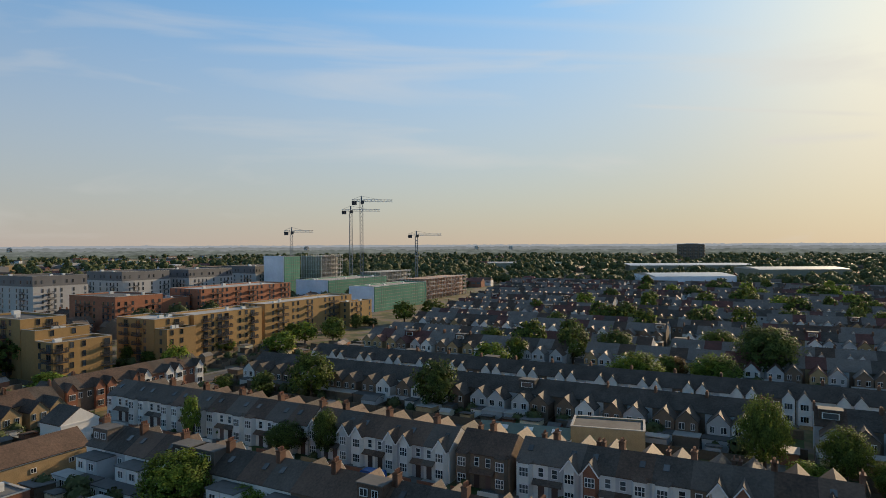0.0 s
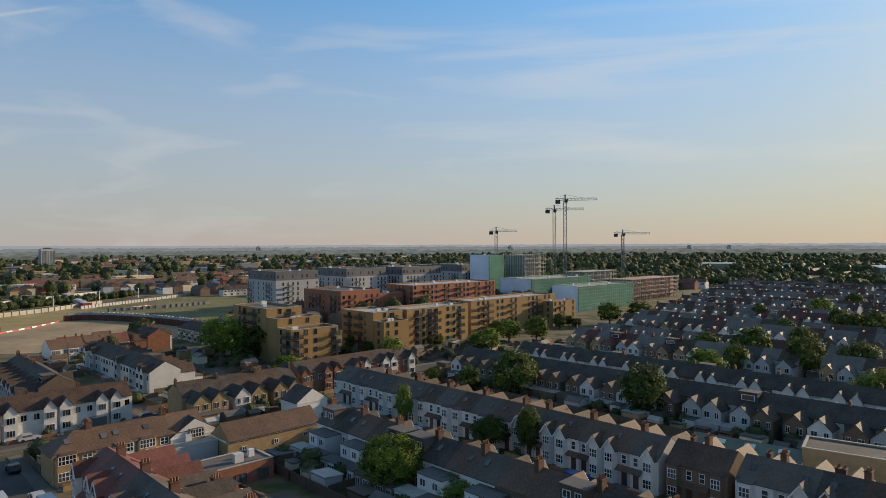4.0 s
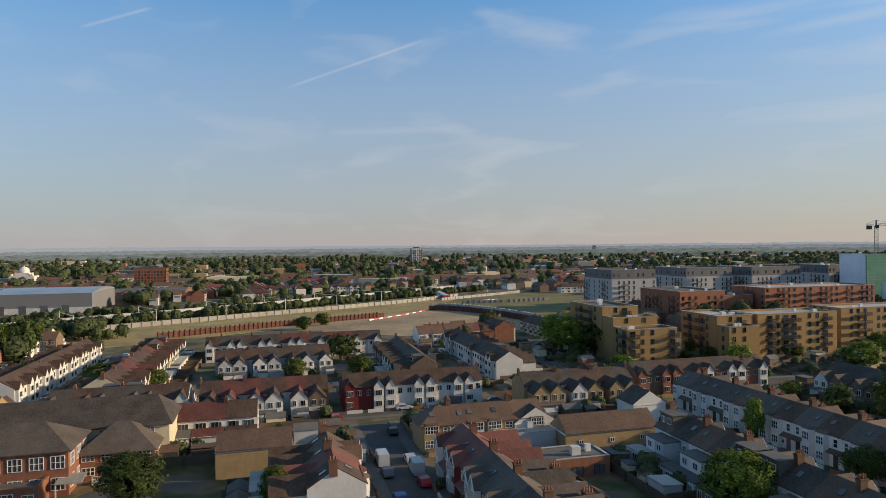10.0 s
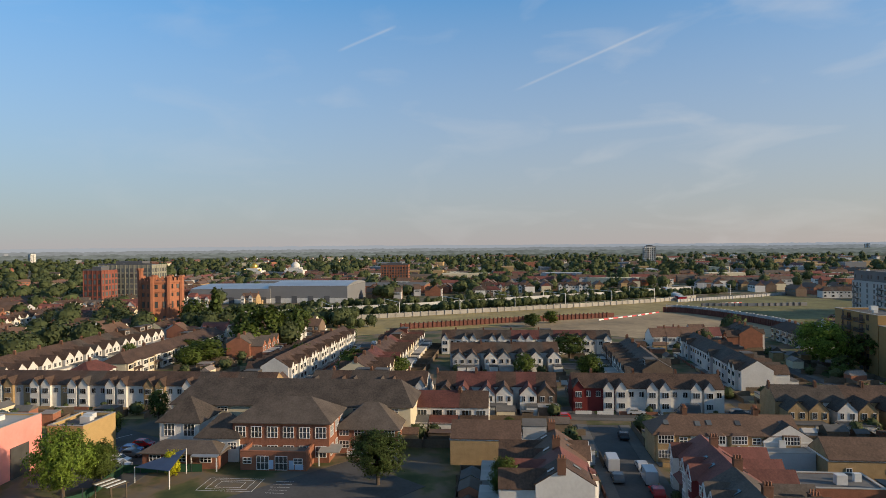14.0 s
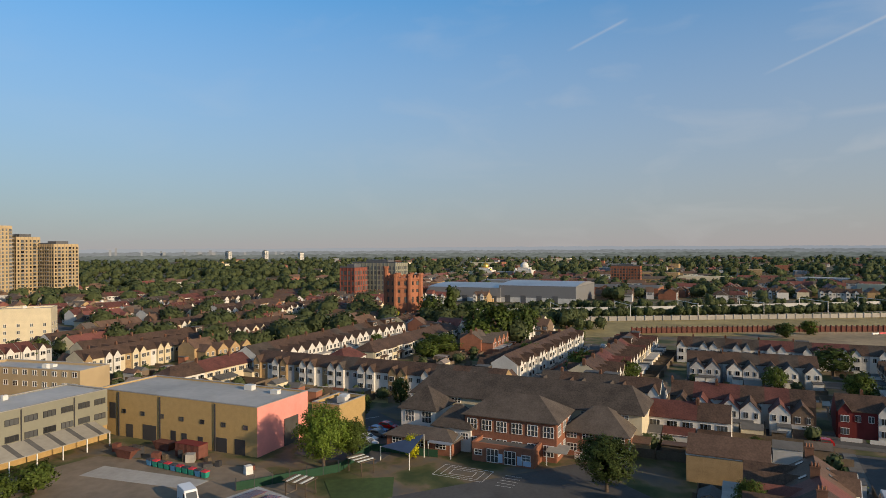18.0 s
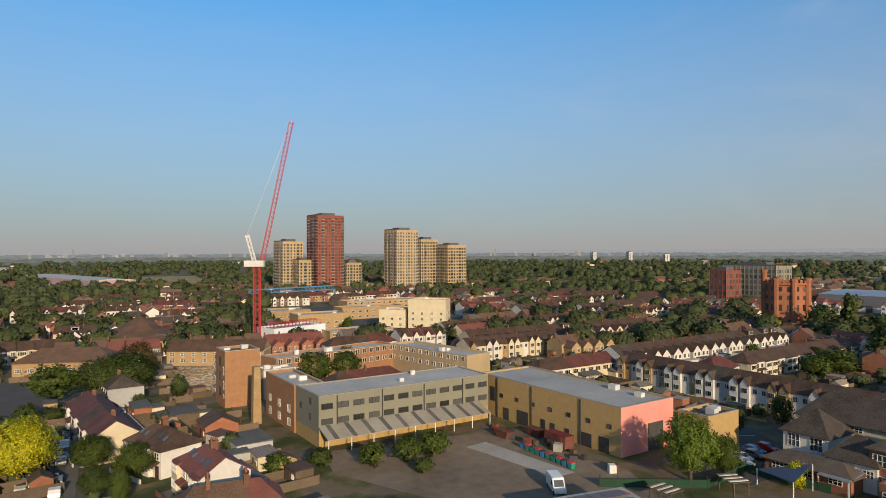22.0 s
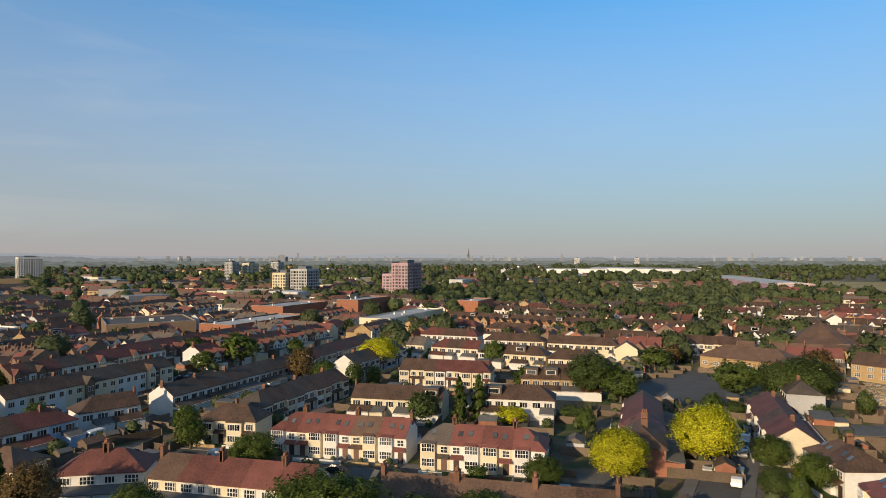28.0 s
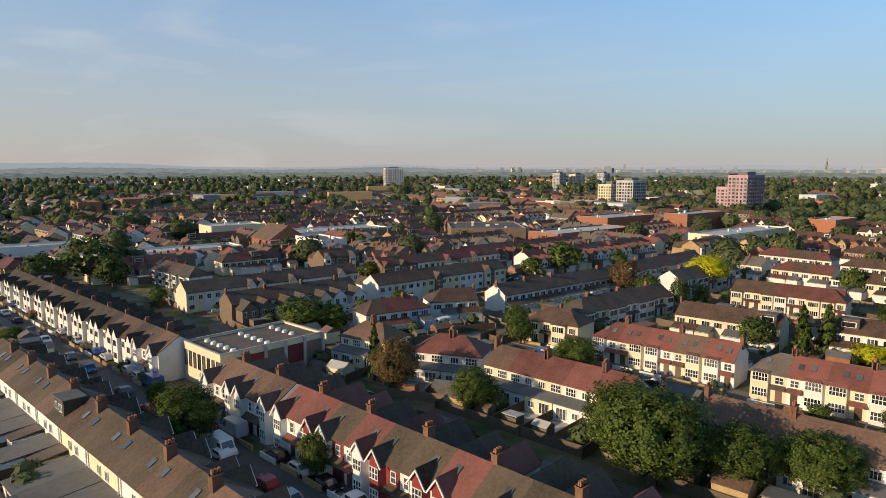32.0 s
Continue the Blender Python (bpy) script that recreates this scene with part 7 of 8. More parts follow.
# street and garden trees, the largest first
tree(-141, 188, 16, 17, "broad", "leaf_fresh"), tree(-133, 196, 12, 12, "broad", "leaf")
tree(-34, 165, 12.5, 12.1, "broad", "leaf"), tree(-2, 152, 13.3, 11.1, "broad", "leaf_dark"), tree(-78, 187, 11.5, 9.2, "broad", "leaf_fresh")
tree(14, 192, 10.8, 11.5, "broad", "leaf_fresh"), tree(24, 211, 10, 8, "broad", "leaf"), tree(43, 213, 13, 11.8, "broad", "leaf_dark"), tree(57, 214, 11.8, 12.6, "broad", "leaf_dark")
tree(51, 171, 11.4, 14.1, "broad", "leaf_fresh"), tree(72, 170, 10.8, 14.5, "broad", "leaf_fresh"), tree(93, 216, 11, 14.5, "broad", "leaf"), tree(93, 185, 16.5, 18, "broad", "leaf_dark"), tree(64, 184, 8, 7, "broad", "leaf"), tree(67, 184, 7.5, 7, "broad", "leaf_brown")
tree(55, 110, 14, 8.6, "broad", "leaf"), tree(57, 100, 6, 7, "broad", "leaf_fresh"), tree(66, 105, 10, 8, "broad", "leaf")
tree(50, 342, 11, 9, "broad", "leaf"), tree(177, 369, 12, 11.5, "broad", "leaf_dark"), tree(184, 335, 13, 15, "broad", "leaf"), tree(120, 294, 11, 9, "broad", "leaf_dark"), tree(237, 406, 14, 20, "broad", "leaf_dark"), tree(168, 433, 12, 13, "broad", "leaf_dark"), tree(144, 461, 12, 12, "broad", "leaf")
tree(-40, 95.5, 9.6, 11.2, "broad", "leaf_fresh"), tree(-28.5, 93, 5.5, 7.5, "broad", "leaf_fresh"), tree(64, 76, 8, 9, "broad", "leaf")
tree(-59, 232, 9, 12.4, "broad", "leaf_fresh"), tree(-56, 260, 9.5, 10.5, "broad", "leaf_fresh"), tree(-45, 262, 10.8, 9.8, "broad", "leaf"), tree(-20, 330, 11, 13, "broad", "leaf"), tree(-6, 340, 11, 13, "broad", "leaf")
tree(-47, 168, 7.7, 6.5, "shrub", "leaf_dark"), tree(-60, 174, 5, 5.8, "broad", "leaf"), tree(-106, 172, 7, 10, "shrub", "leaf_fresh"), tree(-52, 132, 9.2, 4.1, "broad", "leaf_fresh"), tree(-48, 134, 6, 3.4, "conifer", "leaf_dark"), tree(-30, 122, 6.5, 8.5, "broad", "leaf"), tree(-22, 119, 10, 5, "broad", "leaf")
tree(-104, 31, 9.5, 10, "broad", "leaf_dark"), tree(-87, 46, 8, 5, "broad", "leaf"), tree(-118, -17, 12, 9.8, "broad", "leaf_fresh"), tree(-122, -12, 8, 6, "broad", "leaf")
tree(-150, -30, 7, 4, "conifer", "leaf_dark"), tree(-147, -27, 7, 4, "conifer", "leaf_dark"), tree(-153, -33, 7, 4, "conifer", "leaf_dark"), tree(-162, -4, 8, 5, "broad", "leaf_dark")
tree(-150, -13, 7, 5, "broad", "leaf"), tree(-123, -1, 5, 3.2, "shrub", "leaf_lime")
tree(-342, 18, 20, 15, "conifer", "leaf_dark"), tree(-330, 8, 16, 14, "broad", "leaf_dark"), tree(-262, 33, 17, 15, "broad", "leaf"), tree(-280, 28, 17, 13, "broad", "leaf_dark"), tree(-270, 45, 16, 13, "broad", "leaf_dark"), tree(-255, 24, 12, 12, "broad", "leaf"), tree(-300, 40, 14, 12, "conifer", "leaf_dark"), tree(-296, 52, 13, 12, "broad", "leaf")
tree(-242, 10, 9, 14, "shrub", "leaf"), tree(-325, -12, 10, 9, "shrub", "leaf_lime"), tree(-232, 4, 8, 10, "shrub", "leaf")
tree(-158, 112, 8, 8, "broad", "leaf"), tree(-192, 128, 9, 12, "broad", "leaf_dark"), tree(-172, 98, 7, 7, "broad", "leaf"), tree(-200, 52, 8, 10, "broad", "leaf"), tree(-186, 62, 7, 8, "broad", "leaf"), tree(-268, 68, 7, 7, "shrub", "leaf_dark"), tree(-276, 162, 7, 9, "shrub", "leaf_dark"), tree(-284, 178, 7, 8, "shrub", "leaf")
tree(-60, -116, 12.5, 12.5, "plane", "leaf_lime"), tree(-40.5, -109, 10.3, 10.5, "plane", "leaf_lime"), tree(-71, -113, 7, 7.5, "broad", "leaf"), tree(-72, -102, 7, 7, "broad", "leaf"), tree(-73, -107, 3, 3, "shrub", "leaf_lime")
tree(-58, -176, 13, 15, "broad", "leaf_dark"), tree(-64, -170, 10, 11, "broad", "leaf"), tree(-108, -166, 12, 15, "broad", "leaf_dark"), tree(-113, -163, 13, 15, "broad", "leaf_dark"), tree(-128, -180, 12, 12, "broad", "leaf_brown"), tree(-98, -172, 11, 14, "broad", "leaf"), tree(-94, -217, 8, 12, "broad", "leaf"), tree(-104, -225, 8, 7, "broad", "leaf_brown")
tree(6, -81, 13, 15, "plane", "leaf"), tree(10, -86, 12, 12, "plane", "leaf"), tree(-4, -84, 9, 10, "plane", "leaf"), tree(-13, -86, 8.5, 10.5, "plane", "leaf"), tree(-22, -92, 7, 7, "broad", "leaf")
tree(67.5, -65.5, 10, 10, "plane", "leaf"), tree(51, -98, 10.5, 9, "broad", "leaf_brown"), tree(58, -103, 11, 5, "conifer", "leaf_dark"), tree(24, -124, 7, 9, "broad", "leaf"), tree(35, -95, 8, 8, "broad", "leaf"), tree(46, -66, 6.5, 5, "broad", "leaf"), tree(84, -76, 5, 4, "broad", "leaf")
tree(-23, -156, 11, 7, "conifer", "leaf"), tree(-18, -153, 11, 6, "conifer", "leaf"), tree(-9, -153, 8, 8, "broad", "leaf_dark"), tree(-27, -108, 6, 7, "broad", "leaf"), tree(-16, -111, 4, 4, "shrub", "leaf"), tree(-30, -152, 4, 9, "shrub", "leaf_lime")
tree(45, -152, 6, 6, "broad", "leaf"), tree(43, -146, 6.5, 6, "broad", "leaf"), tree(40, -138, 6.5, 7, "broad", "leaf"), tree(92, -128, 9, 13, "broad", "leaf"), tree(86, -132, 7, 9, "shrub", "leaf")
tree(200, -155, 17, 20, "broad", "leaf_dark"), tree(183, -150, 12, 11, "broad", "leaf_dark"), tree(205, -140, 12, 12, "broad", "leaf_dark"), tree(52, -240, 12, 14, "broad", "leaf"), tree(2, -232, 11, 15, "broad", "leaf_lime"), tree(26, -208, 11, 10, "broad", "leaf_brown"), tree(18, -196, 9, 8, "broad", "leaf")
tree(-150, -128, 10, 12, "broad", "leaf"), tree(-160, -124, 9, 10, "broad", "leaf"), tree(-98, -70, 5, 5.5, "shrub", "leaf"), tree(-104, -66, 5, 6, "shrub", "leaf"), tree(-109, -63, 5.5, 6.5, "shrub", "leaf"), tree(-93, -78, 4, 5, "shrub", "leaf_dark"), tree(-86, -82, 4.5, 5, "shrub", "leaf"), tree(-100, -60, 3, 4, "shrub", "leaf_dark")
r = random.Random(21)
for i in range(26):                      # belt of trees before the apartment blocks
    f = r.random()
    tree(-132 + 96 * f + r.uniform(-4, 4), 176 + 145 * f + r.uniform(-6, 6), r.uniform(3.5, 7), r.uniform(4, 7.5), "shrub" if r.random() < 0.6 else "broad", r.choice(("leaf", "leaf_dark")))
for i in range(60):                      # northern streets
    s, o = r.uniform(-110, 120), r.choice((215, 245, 274, 305, 334, 365, 395, 430, 470, 510, 560))
    tree(s * 0.883 + o * 0.469, -s * 0.469 + o * 0.883, r.uniform(10, 13.5), r.uniform(8, 13), "broad", r.choice(("leaf", "leaf_dark", "leaf_fresh")))
for i in range(40):                      # southern and western streets
    a, d = radians(r.uniform(75, 235)), r.uniform(185, 330)
    tree(-math.sin(a) * d, math.cos(a) * d, r.uniform(6, 10), r.uniform(5, 10), r.choice(("broad", "broad", "shrub")), r.choice(("leaf", "leaf_dark", "leaf")))


# ---------- the town and woods further off ----------
def grove(rs, pts, name, label, per, size):
    """Crowns too many to count, each a lumpy shell of leaf quads on the ground."""
    q, way = [], []
    for x, y, hh in pts:
        c = rs.normal(size=(per, 3))
        c /= np.linalg.norm(c, axis=1)[:, None]
        k = rs.normal(size=(5, 3))
        lump = 1 + 0.12 * np.sin(c @ k.T * 2.2).sum(1) / 2.2
        rad = (lump * (0.85 + 0.2 * rs.random(per)))[:, None]
        wide = hh * (0.42 + 0.14 * rs.random())
        p = c * rad * np.array([wide, wide, hh * 0.46]) + np.array([x, y, hh * 0.5])
        out = c + rs.normal(size=(per, 3)) * 0.6
        a = np.cross(out, rs.normal(size=(per, 3)))
        a /= np.linalg.norm(a, axis=1)[:, None] + 1e-6
        b = np.cross(out, a)
        b /= np.linalg.norm(b, axis=1)[:, None]
        s = (size * hh / 10 * (0.7 + 0.6 * rs.random(per)))[:, None]
        q.append(np.stack([p - a * s, p - b * s, p + a * s, p + b * s], 1))
        way.append(c)
        # the dense inside of the crown, lumpy like its leaves
        lon, lat = np.meshgrid(np.arange(8) * math.pi / 4 + x, np.array([-0.9, -0.25, 0.35, 0.9, 1.45]))
        c = np.stack([np.cos(lat) * np.cos(lon), np.cos(lat) * np.sin(lon), np.sin(lat)], -1)
        rad = (0.82 + 0.12 * np.sin(c @ k.T * 2.2).sum(-1) / 2.2 + 0.07 * rs.random((5, 8)))[..., None]
        p = c * rad * np.array([wide, wide, hh * 0.46]) + np.array([x, y, hh * 0.5])
        ring = [np.stack([v[:-1], np.roll(v, -1, 1)[:-1], np.roll(v, -1, 1)[1:], v[1:]], 2).reshape(-1, 4, 3) for v in (p, c)]
        q.append(ring[0])
        way.append(ring[1].mean(1))
    ob = new(name, quads(name, np.concatenate(q), "leaf_far", np.concatenate(way), 0.8))
    return tagged(ob, label, "trees", kind="stuff")


def clear(x, y):
    """Ground already taken by the streets, sites, yards and houses built one by one."""
    s, o = x * 0.883 - y * 0.469, x * 0.469 + y * 0.883
    d = math.hypot(x, y)
    if d < 120 or is_taken(x, y):
        return True
    if o > 0 and -250 < s < 150 and o < 610:
        return True
    if -450 < x < -200 and 60 < y < 430:
        return True
    if -470 < x < -330 and -20 < y < 210:
        return True
    return False


# rows of houses on the ground that is left between the streets
r = random.Random(41)
marks = [(k[0] * 6 + 3, k[1] * 6 + 3, a) for k, a in sorted(TAKEN.items()) if a is not None]
for i in range(5200):
    a, d = radians(r.uniform(15, 245)), r.uniform(135, 560)
    x, y = -math.sin(a) * d, math.cos(a) * d
    if clear(x, y) or (math.radians(148) < a < math.radians(178) and d > 470):
        continue
    ang = min(marks[i % 7::7], key=lambda q: (q[0] - x) ** 2 + (q[1] - y) ** 2)[2] + (math.pi if i % 2 else 0)
    ca, sa = math.cos(ang), math.sin(ang)
    k = 0
    while k < r.randint(4, 12) and not any(clear(x + ca * 5.5 * k - sa * w, y + sa * 5.5 * k + ca * w) for w in (-9, -3, 3, 9, 14)):
        k += 1
    if k < 3:
        continue
    v = r.random() < 0.5 and not (138 < math.degrees(a) < 205 and d < 240)
    walls, roofs = r.choice((("white", "cream"), ("white", "grey_render"), ("yellow_brick", "red_brick"), ("cream", "yellow_brick"), ("white", "dark_brick"))), r.choice((("brown_tile", "brown_tile"), ("slate", "brown_tile"), ("red_tile", "brown_tile")))
    for j in range(k):
        far_house(TOWN, Vector((x + ca * 5.5 * j, y + sa * 5.5 * j, 0)), ang, 1.0, "v" if v else "s", r.choice(walls), r.choice(roofs), "white", (int(j == 0 and not v), int(j == k - 1 and not v)), r.random() < 0.7, 1.0, r.random() + 0.01 if d < 380 else 0.0)
    take(x, y, ca, sa, -2, 5.5 * k, -9, 12, ang)
TOWN.done("terraced_houses_further_off", "rows of rendered and brick terraced houses under slate and brown tiled roofs", "houses")

rs = np.random.RandomState(5)
r = random.Random(17)
wood_near, wood_far, TOWN2 = [], [], Soup()


def woodland(a, d):
    """How wooded the town is in this direction and at this distance, 0 to 1."""
    n = noise.noise(Vector((math.sin(a) * d / 260, math.cos(a) * d / 260, 3.0)))
    w = (0.42 if d < 900 else 0.58) + 0.5 * n
    deg = math.degrees(a)
    if deg < 18 and d > 520:
        w = 0.92
    if 95 < deg < 165 and d > 560:
        w += 0.35
    if 165 < deg < 183 and 480 < d < 800:
        w += 0.3
    if 149 < deg < 177 and 495 < d < 1000:
        w = 1.2 if d < 740 else 0.45
    if 140 < deg < 205 and d < 480:
        w -= 0.25
    if deg > 184 and d < 600:
        w -= 0.15
    if 20 < deg < 95 and d > 500:
        w -= 0.08
    return w


for i in range(17500):
    a, d = radians(r.uniform(-42, 245)), math.exp(r.uniform(math.log(255), math.log(2350)))
    x, y = -math.sin(a) * d, math.cos(a) * d
    if clear(x, y):
        continue
    if r.random() < woodland(a, d):
        (wood_near if d < 900 else wood_far).append((x, y, r.uniform(7, 13) if d < 900 else r.uniform(9, 17)))
    elif d < 2400 and i % (2 if d < 900 else 3) == 0:
        ang = radians(62 if noise.noise(Vector((x / 300, y / 300, 0))) > 0 else -28) + r.uniform(-0.1, 0.1)
        k = r.randint(2, 5) if d < 900 else r.randint(3, 7)
        wall, roof = r.choice(("white", "cream", "yellow_brick", "dark_brick", "red_brick", "dark_brick", "grey_render")), r.choice(("brown_tile", "brown_tile", "slate", "red_tile"))
        for j in range(k):
            p = Vector((x + math.cos(ang) * 5.6 * j, y + math.sin(ang) * 5.6 * j, 0))
            if clear(p.x, p.y):
                continue
            if d < 480:
                far_house(TOWN2, p, ang + (math.pi if i % 2 else 0), 1.06, "s" if i % 4 else "v", wall, roof, "white", (0, 0), True, 1.0, r.random() + 0.01)
            else:
                m = Matrix.Translation(p) @ Matrix.Rotation(ang, 4, "Z")
                TOWN2.box(-2.8, 2.8, -4, 4, 0, 5.4, wall, m)
                TOWN2.prism([(-2.8, -4.3, 5.3), (-2.8, 4.3, 5.3), (-2.8, 0, 8.2)], [(2.8, -4.3, 5.3), (2.8, 4.3, 5.3), (2.8, 0, 8.2)], roof, m)
                if (i + j) % 3 == 0:
                    TOWN2.box(2.5, 2.9, -0.4, 0.4, 7.6, 9.0, "stack", m)
                for s in (-1, 1):
                    TOWN2.box(-1.8, 1.8, min(s * 4, s * 4.1), max(s * 4, s * 4.1), 3.2, 4.5, "glass", m)
    elif i % 11 == 0 and d > 560:
        m = pose(x, y, 0, 0, 0, r.choice((62, -28, 40)))
        TOWN2.box(-r.uniform(10, 30), r.uniform(10, 30), -9, 9, 0, r.uniform(5, 11), r.choice(("store_clad", "pale_clad", "cream", "red_brick", "yellow_brick")), m)
TOWN2.done("suburb_further_off", "distant suburb of small houses under brown and red roofs", "houses")
grove(rs, [q for q in wood_near if q[0] ** 2 + q[1] ** 2 < 430 ** 2], "suburban_trees", "garden and street trees of the suburb", 360, 0.5)
grove(rs, [q for q in wood_near if q[0] ** 2 + q[1] ** 2 >= 430 ** 2], "trees_further_off", "garden and street trees of the suburb further off", 90, 0.7)
grove(rs, wood_far, "distant_woods", "distant dark green woodland between roofs", 30, 1.1)

# railway scrub
scrub = [(-356 - 0.09 * (yy - 60) - r.uniform(2, 10), yy, r.uniform(3, 6.5)) for yy in (60 + 1.4 * i for i in range(250))]
scrub += [(-r.uniform(398, 415) - 0.07 * yy, yy, r.uniform(4, 7)) for yy in (20 + 4 * i for i in range(90))]
scrub += [(-r.uniform(302, 345), r.uniform(-60, 90), r.uniform(5, 10)) for i in range(80)]
grove(rs, scrub, "railway_scrub", "band of green scrub along the railway", 120, 0.75)

# rims of far woods and hills, evening haze painted in as an ever paler glow
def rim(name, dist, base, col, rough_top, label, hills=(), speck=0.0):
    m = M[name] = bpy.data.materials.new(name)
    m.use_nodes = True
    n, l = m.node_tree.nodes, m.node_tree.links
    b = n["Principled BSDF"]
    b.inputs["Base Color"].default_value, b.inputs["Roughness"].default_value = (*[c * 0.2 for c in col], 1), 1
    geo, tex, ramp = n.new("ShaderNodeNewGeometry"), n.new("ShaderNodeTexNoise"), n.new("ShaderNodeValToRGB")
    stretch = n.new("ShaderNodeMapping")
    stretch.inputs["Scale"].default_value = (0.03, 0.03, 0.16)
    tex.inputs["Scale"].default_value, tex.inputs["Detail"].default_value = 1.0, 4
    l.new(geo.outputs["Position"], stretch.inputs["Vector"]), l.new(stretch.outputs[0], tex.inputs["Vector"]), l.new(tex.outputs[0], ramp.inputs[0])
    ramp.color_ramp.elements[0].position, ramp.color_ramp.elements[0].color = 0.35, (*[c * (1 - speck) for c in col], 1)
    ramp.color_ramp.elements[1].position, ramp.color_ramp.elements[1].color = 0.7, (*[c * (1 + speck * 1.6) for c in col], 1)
    # the rim glows by itself: its haze colour is emitted, mottled by noise
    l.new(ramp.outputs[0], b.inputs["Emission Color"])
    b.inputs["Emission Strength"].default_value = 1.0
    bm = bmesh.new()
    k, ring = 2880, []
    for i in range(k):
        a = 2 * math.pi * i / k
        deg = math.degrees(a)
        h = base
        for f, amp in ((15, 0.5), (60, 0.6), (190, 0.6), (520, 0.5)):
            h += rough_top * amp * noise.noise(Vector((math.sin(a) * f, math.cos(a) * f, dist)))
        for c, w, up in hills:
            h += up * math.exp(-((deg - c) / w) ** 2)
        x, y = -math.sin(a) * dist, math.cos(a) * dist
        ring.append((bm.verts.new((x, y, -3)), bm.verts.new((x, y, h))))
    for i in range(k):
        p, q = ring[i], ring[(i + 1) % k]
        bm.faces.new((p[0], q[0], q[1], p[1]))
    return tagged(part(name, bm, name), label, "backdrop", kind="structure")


SKY = Soup()
# distance haze is put into the blocks' blue-grey base colour
M["city"] = make("haze_tinted_city_walls", (0.27, 0.29, 0.32), var=0.1, scale=0.02, bump=0, island=0.2)
rk = random.Random(77)
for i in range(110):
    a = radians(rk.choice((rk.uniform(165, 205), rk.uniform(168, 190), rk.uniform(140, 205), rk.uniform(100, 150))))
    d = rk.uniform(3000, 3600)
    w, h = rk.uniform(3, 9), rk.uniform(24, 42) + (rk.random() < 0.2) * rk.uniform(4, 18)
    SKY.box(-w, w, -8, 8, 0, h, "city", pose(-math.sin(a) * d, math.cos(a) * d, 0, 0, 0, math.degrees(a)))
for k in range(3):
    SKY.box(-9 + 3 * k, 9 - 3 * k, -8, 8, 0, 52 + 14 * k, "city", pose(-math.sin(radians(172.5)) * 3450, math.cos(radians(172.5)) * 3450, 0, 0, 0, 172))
SKY.done("distant_skyline", "distant city blocks along the horizon, painted pale with haze", "skyline")

rim("backdrop_trees", 2300, 10, (0.075, 0.088, 0.075), 7, "dark green rim of far trees and roofs, haze painted in", speck=0.35)
rim("backdrop_woods", 2900, 19, (0.11, 0.125, 0.12), 7, "grey-green rim of far woods, haze painted in", speck=0.25)
rim("backdrop_ridge", 3700, 29, (0.165, 0.18, 0.19), 6, "ridge of woods far off, painted pale with haze", ((208, 4.5, 14), (231, 7, 12)), speck=0.12)
rim("backdrop_hills", 4850, 41, (0.25, 0.275, 0.31), 5, "far hills on the horizon, painted haze-blue", ((231, 6, 30), (239, 5, 18), (208, 4, 22), (178, 6, 16), (118, 14, 8), (80, 25, 10)))


# ---------- gardens ----------
def fences():
    S = Soup()
    rr = random.Random(9)
    for a, b, n, ang, depth in FENCES:
        mid = (a + b) / 2
        if mid.length > 240:
            continue
        back = Vector((-math.sin(ang), math.cos(ang), 0))
        u = (b - a).normalized()
        L = (b - a).length
        for i in range(n + 1):
            p = a + u * (L * i / n) + back * 4.2
            q = p + back * (depth + rr.uniform(-1, 1))
            S.box(0, (q - p).length, -0.06, 0.06, 0, rr.uniform(1.5, 1.9), "wood", pose(p.x, p.y, 0, 0, 0, math.degrees(math.atan2(back.y, back.x))))
        e0, e1 = a + back * (4.2 + depth), b + back * (4.2 + depth)
        S.box(0, L, -0.06, 0.06, 0, 1.7, "wood", pose(e0.x, e0.y, 0, 0, 0, math.degrees(math.atan2(u.y, u.x))))
        for i in range(n):          # front garden walls
            p = a + u * (L * (i + 0.1) / n) - back * 7.2
            S.box(0, L / n * 0.75, -0.12, 0.12, 0, 0.8, rr.choice(("red_brick", "white", "yellow_brick")), pose(p.x, p.y, 0, 0, 0, math.degrees(math.atan2(u.y, u.x))))
    S.done("garden_fences", "weathered wooden garden fences and low front walls", "fence")


fences()


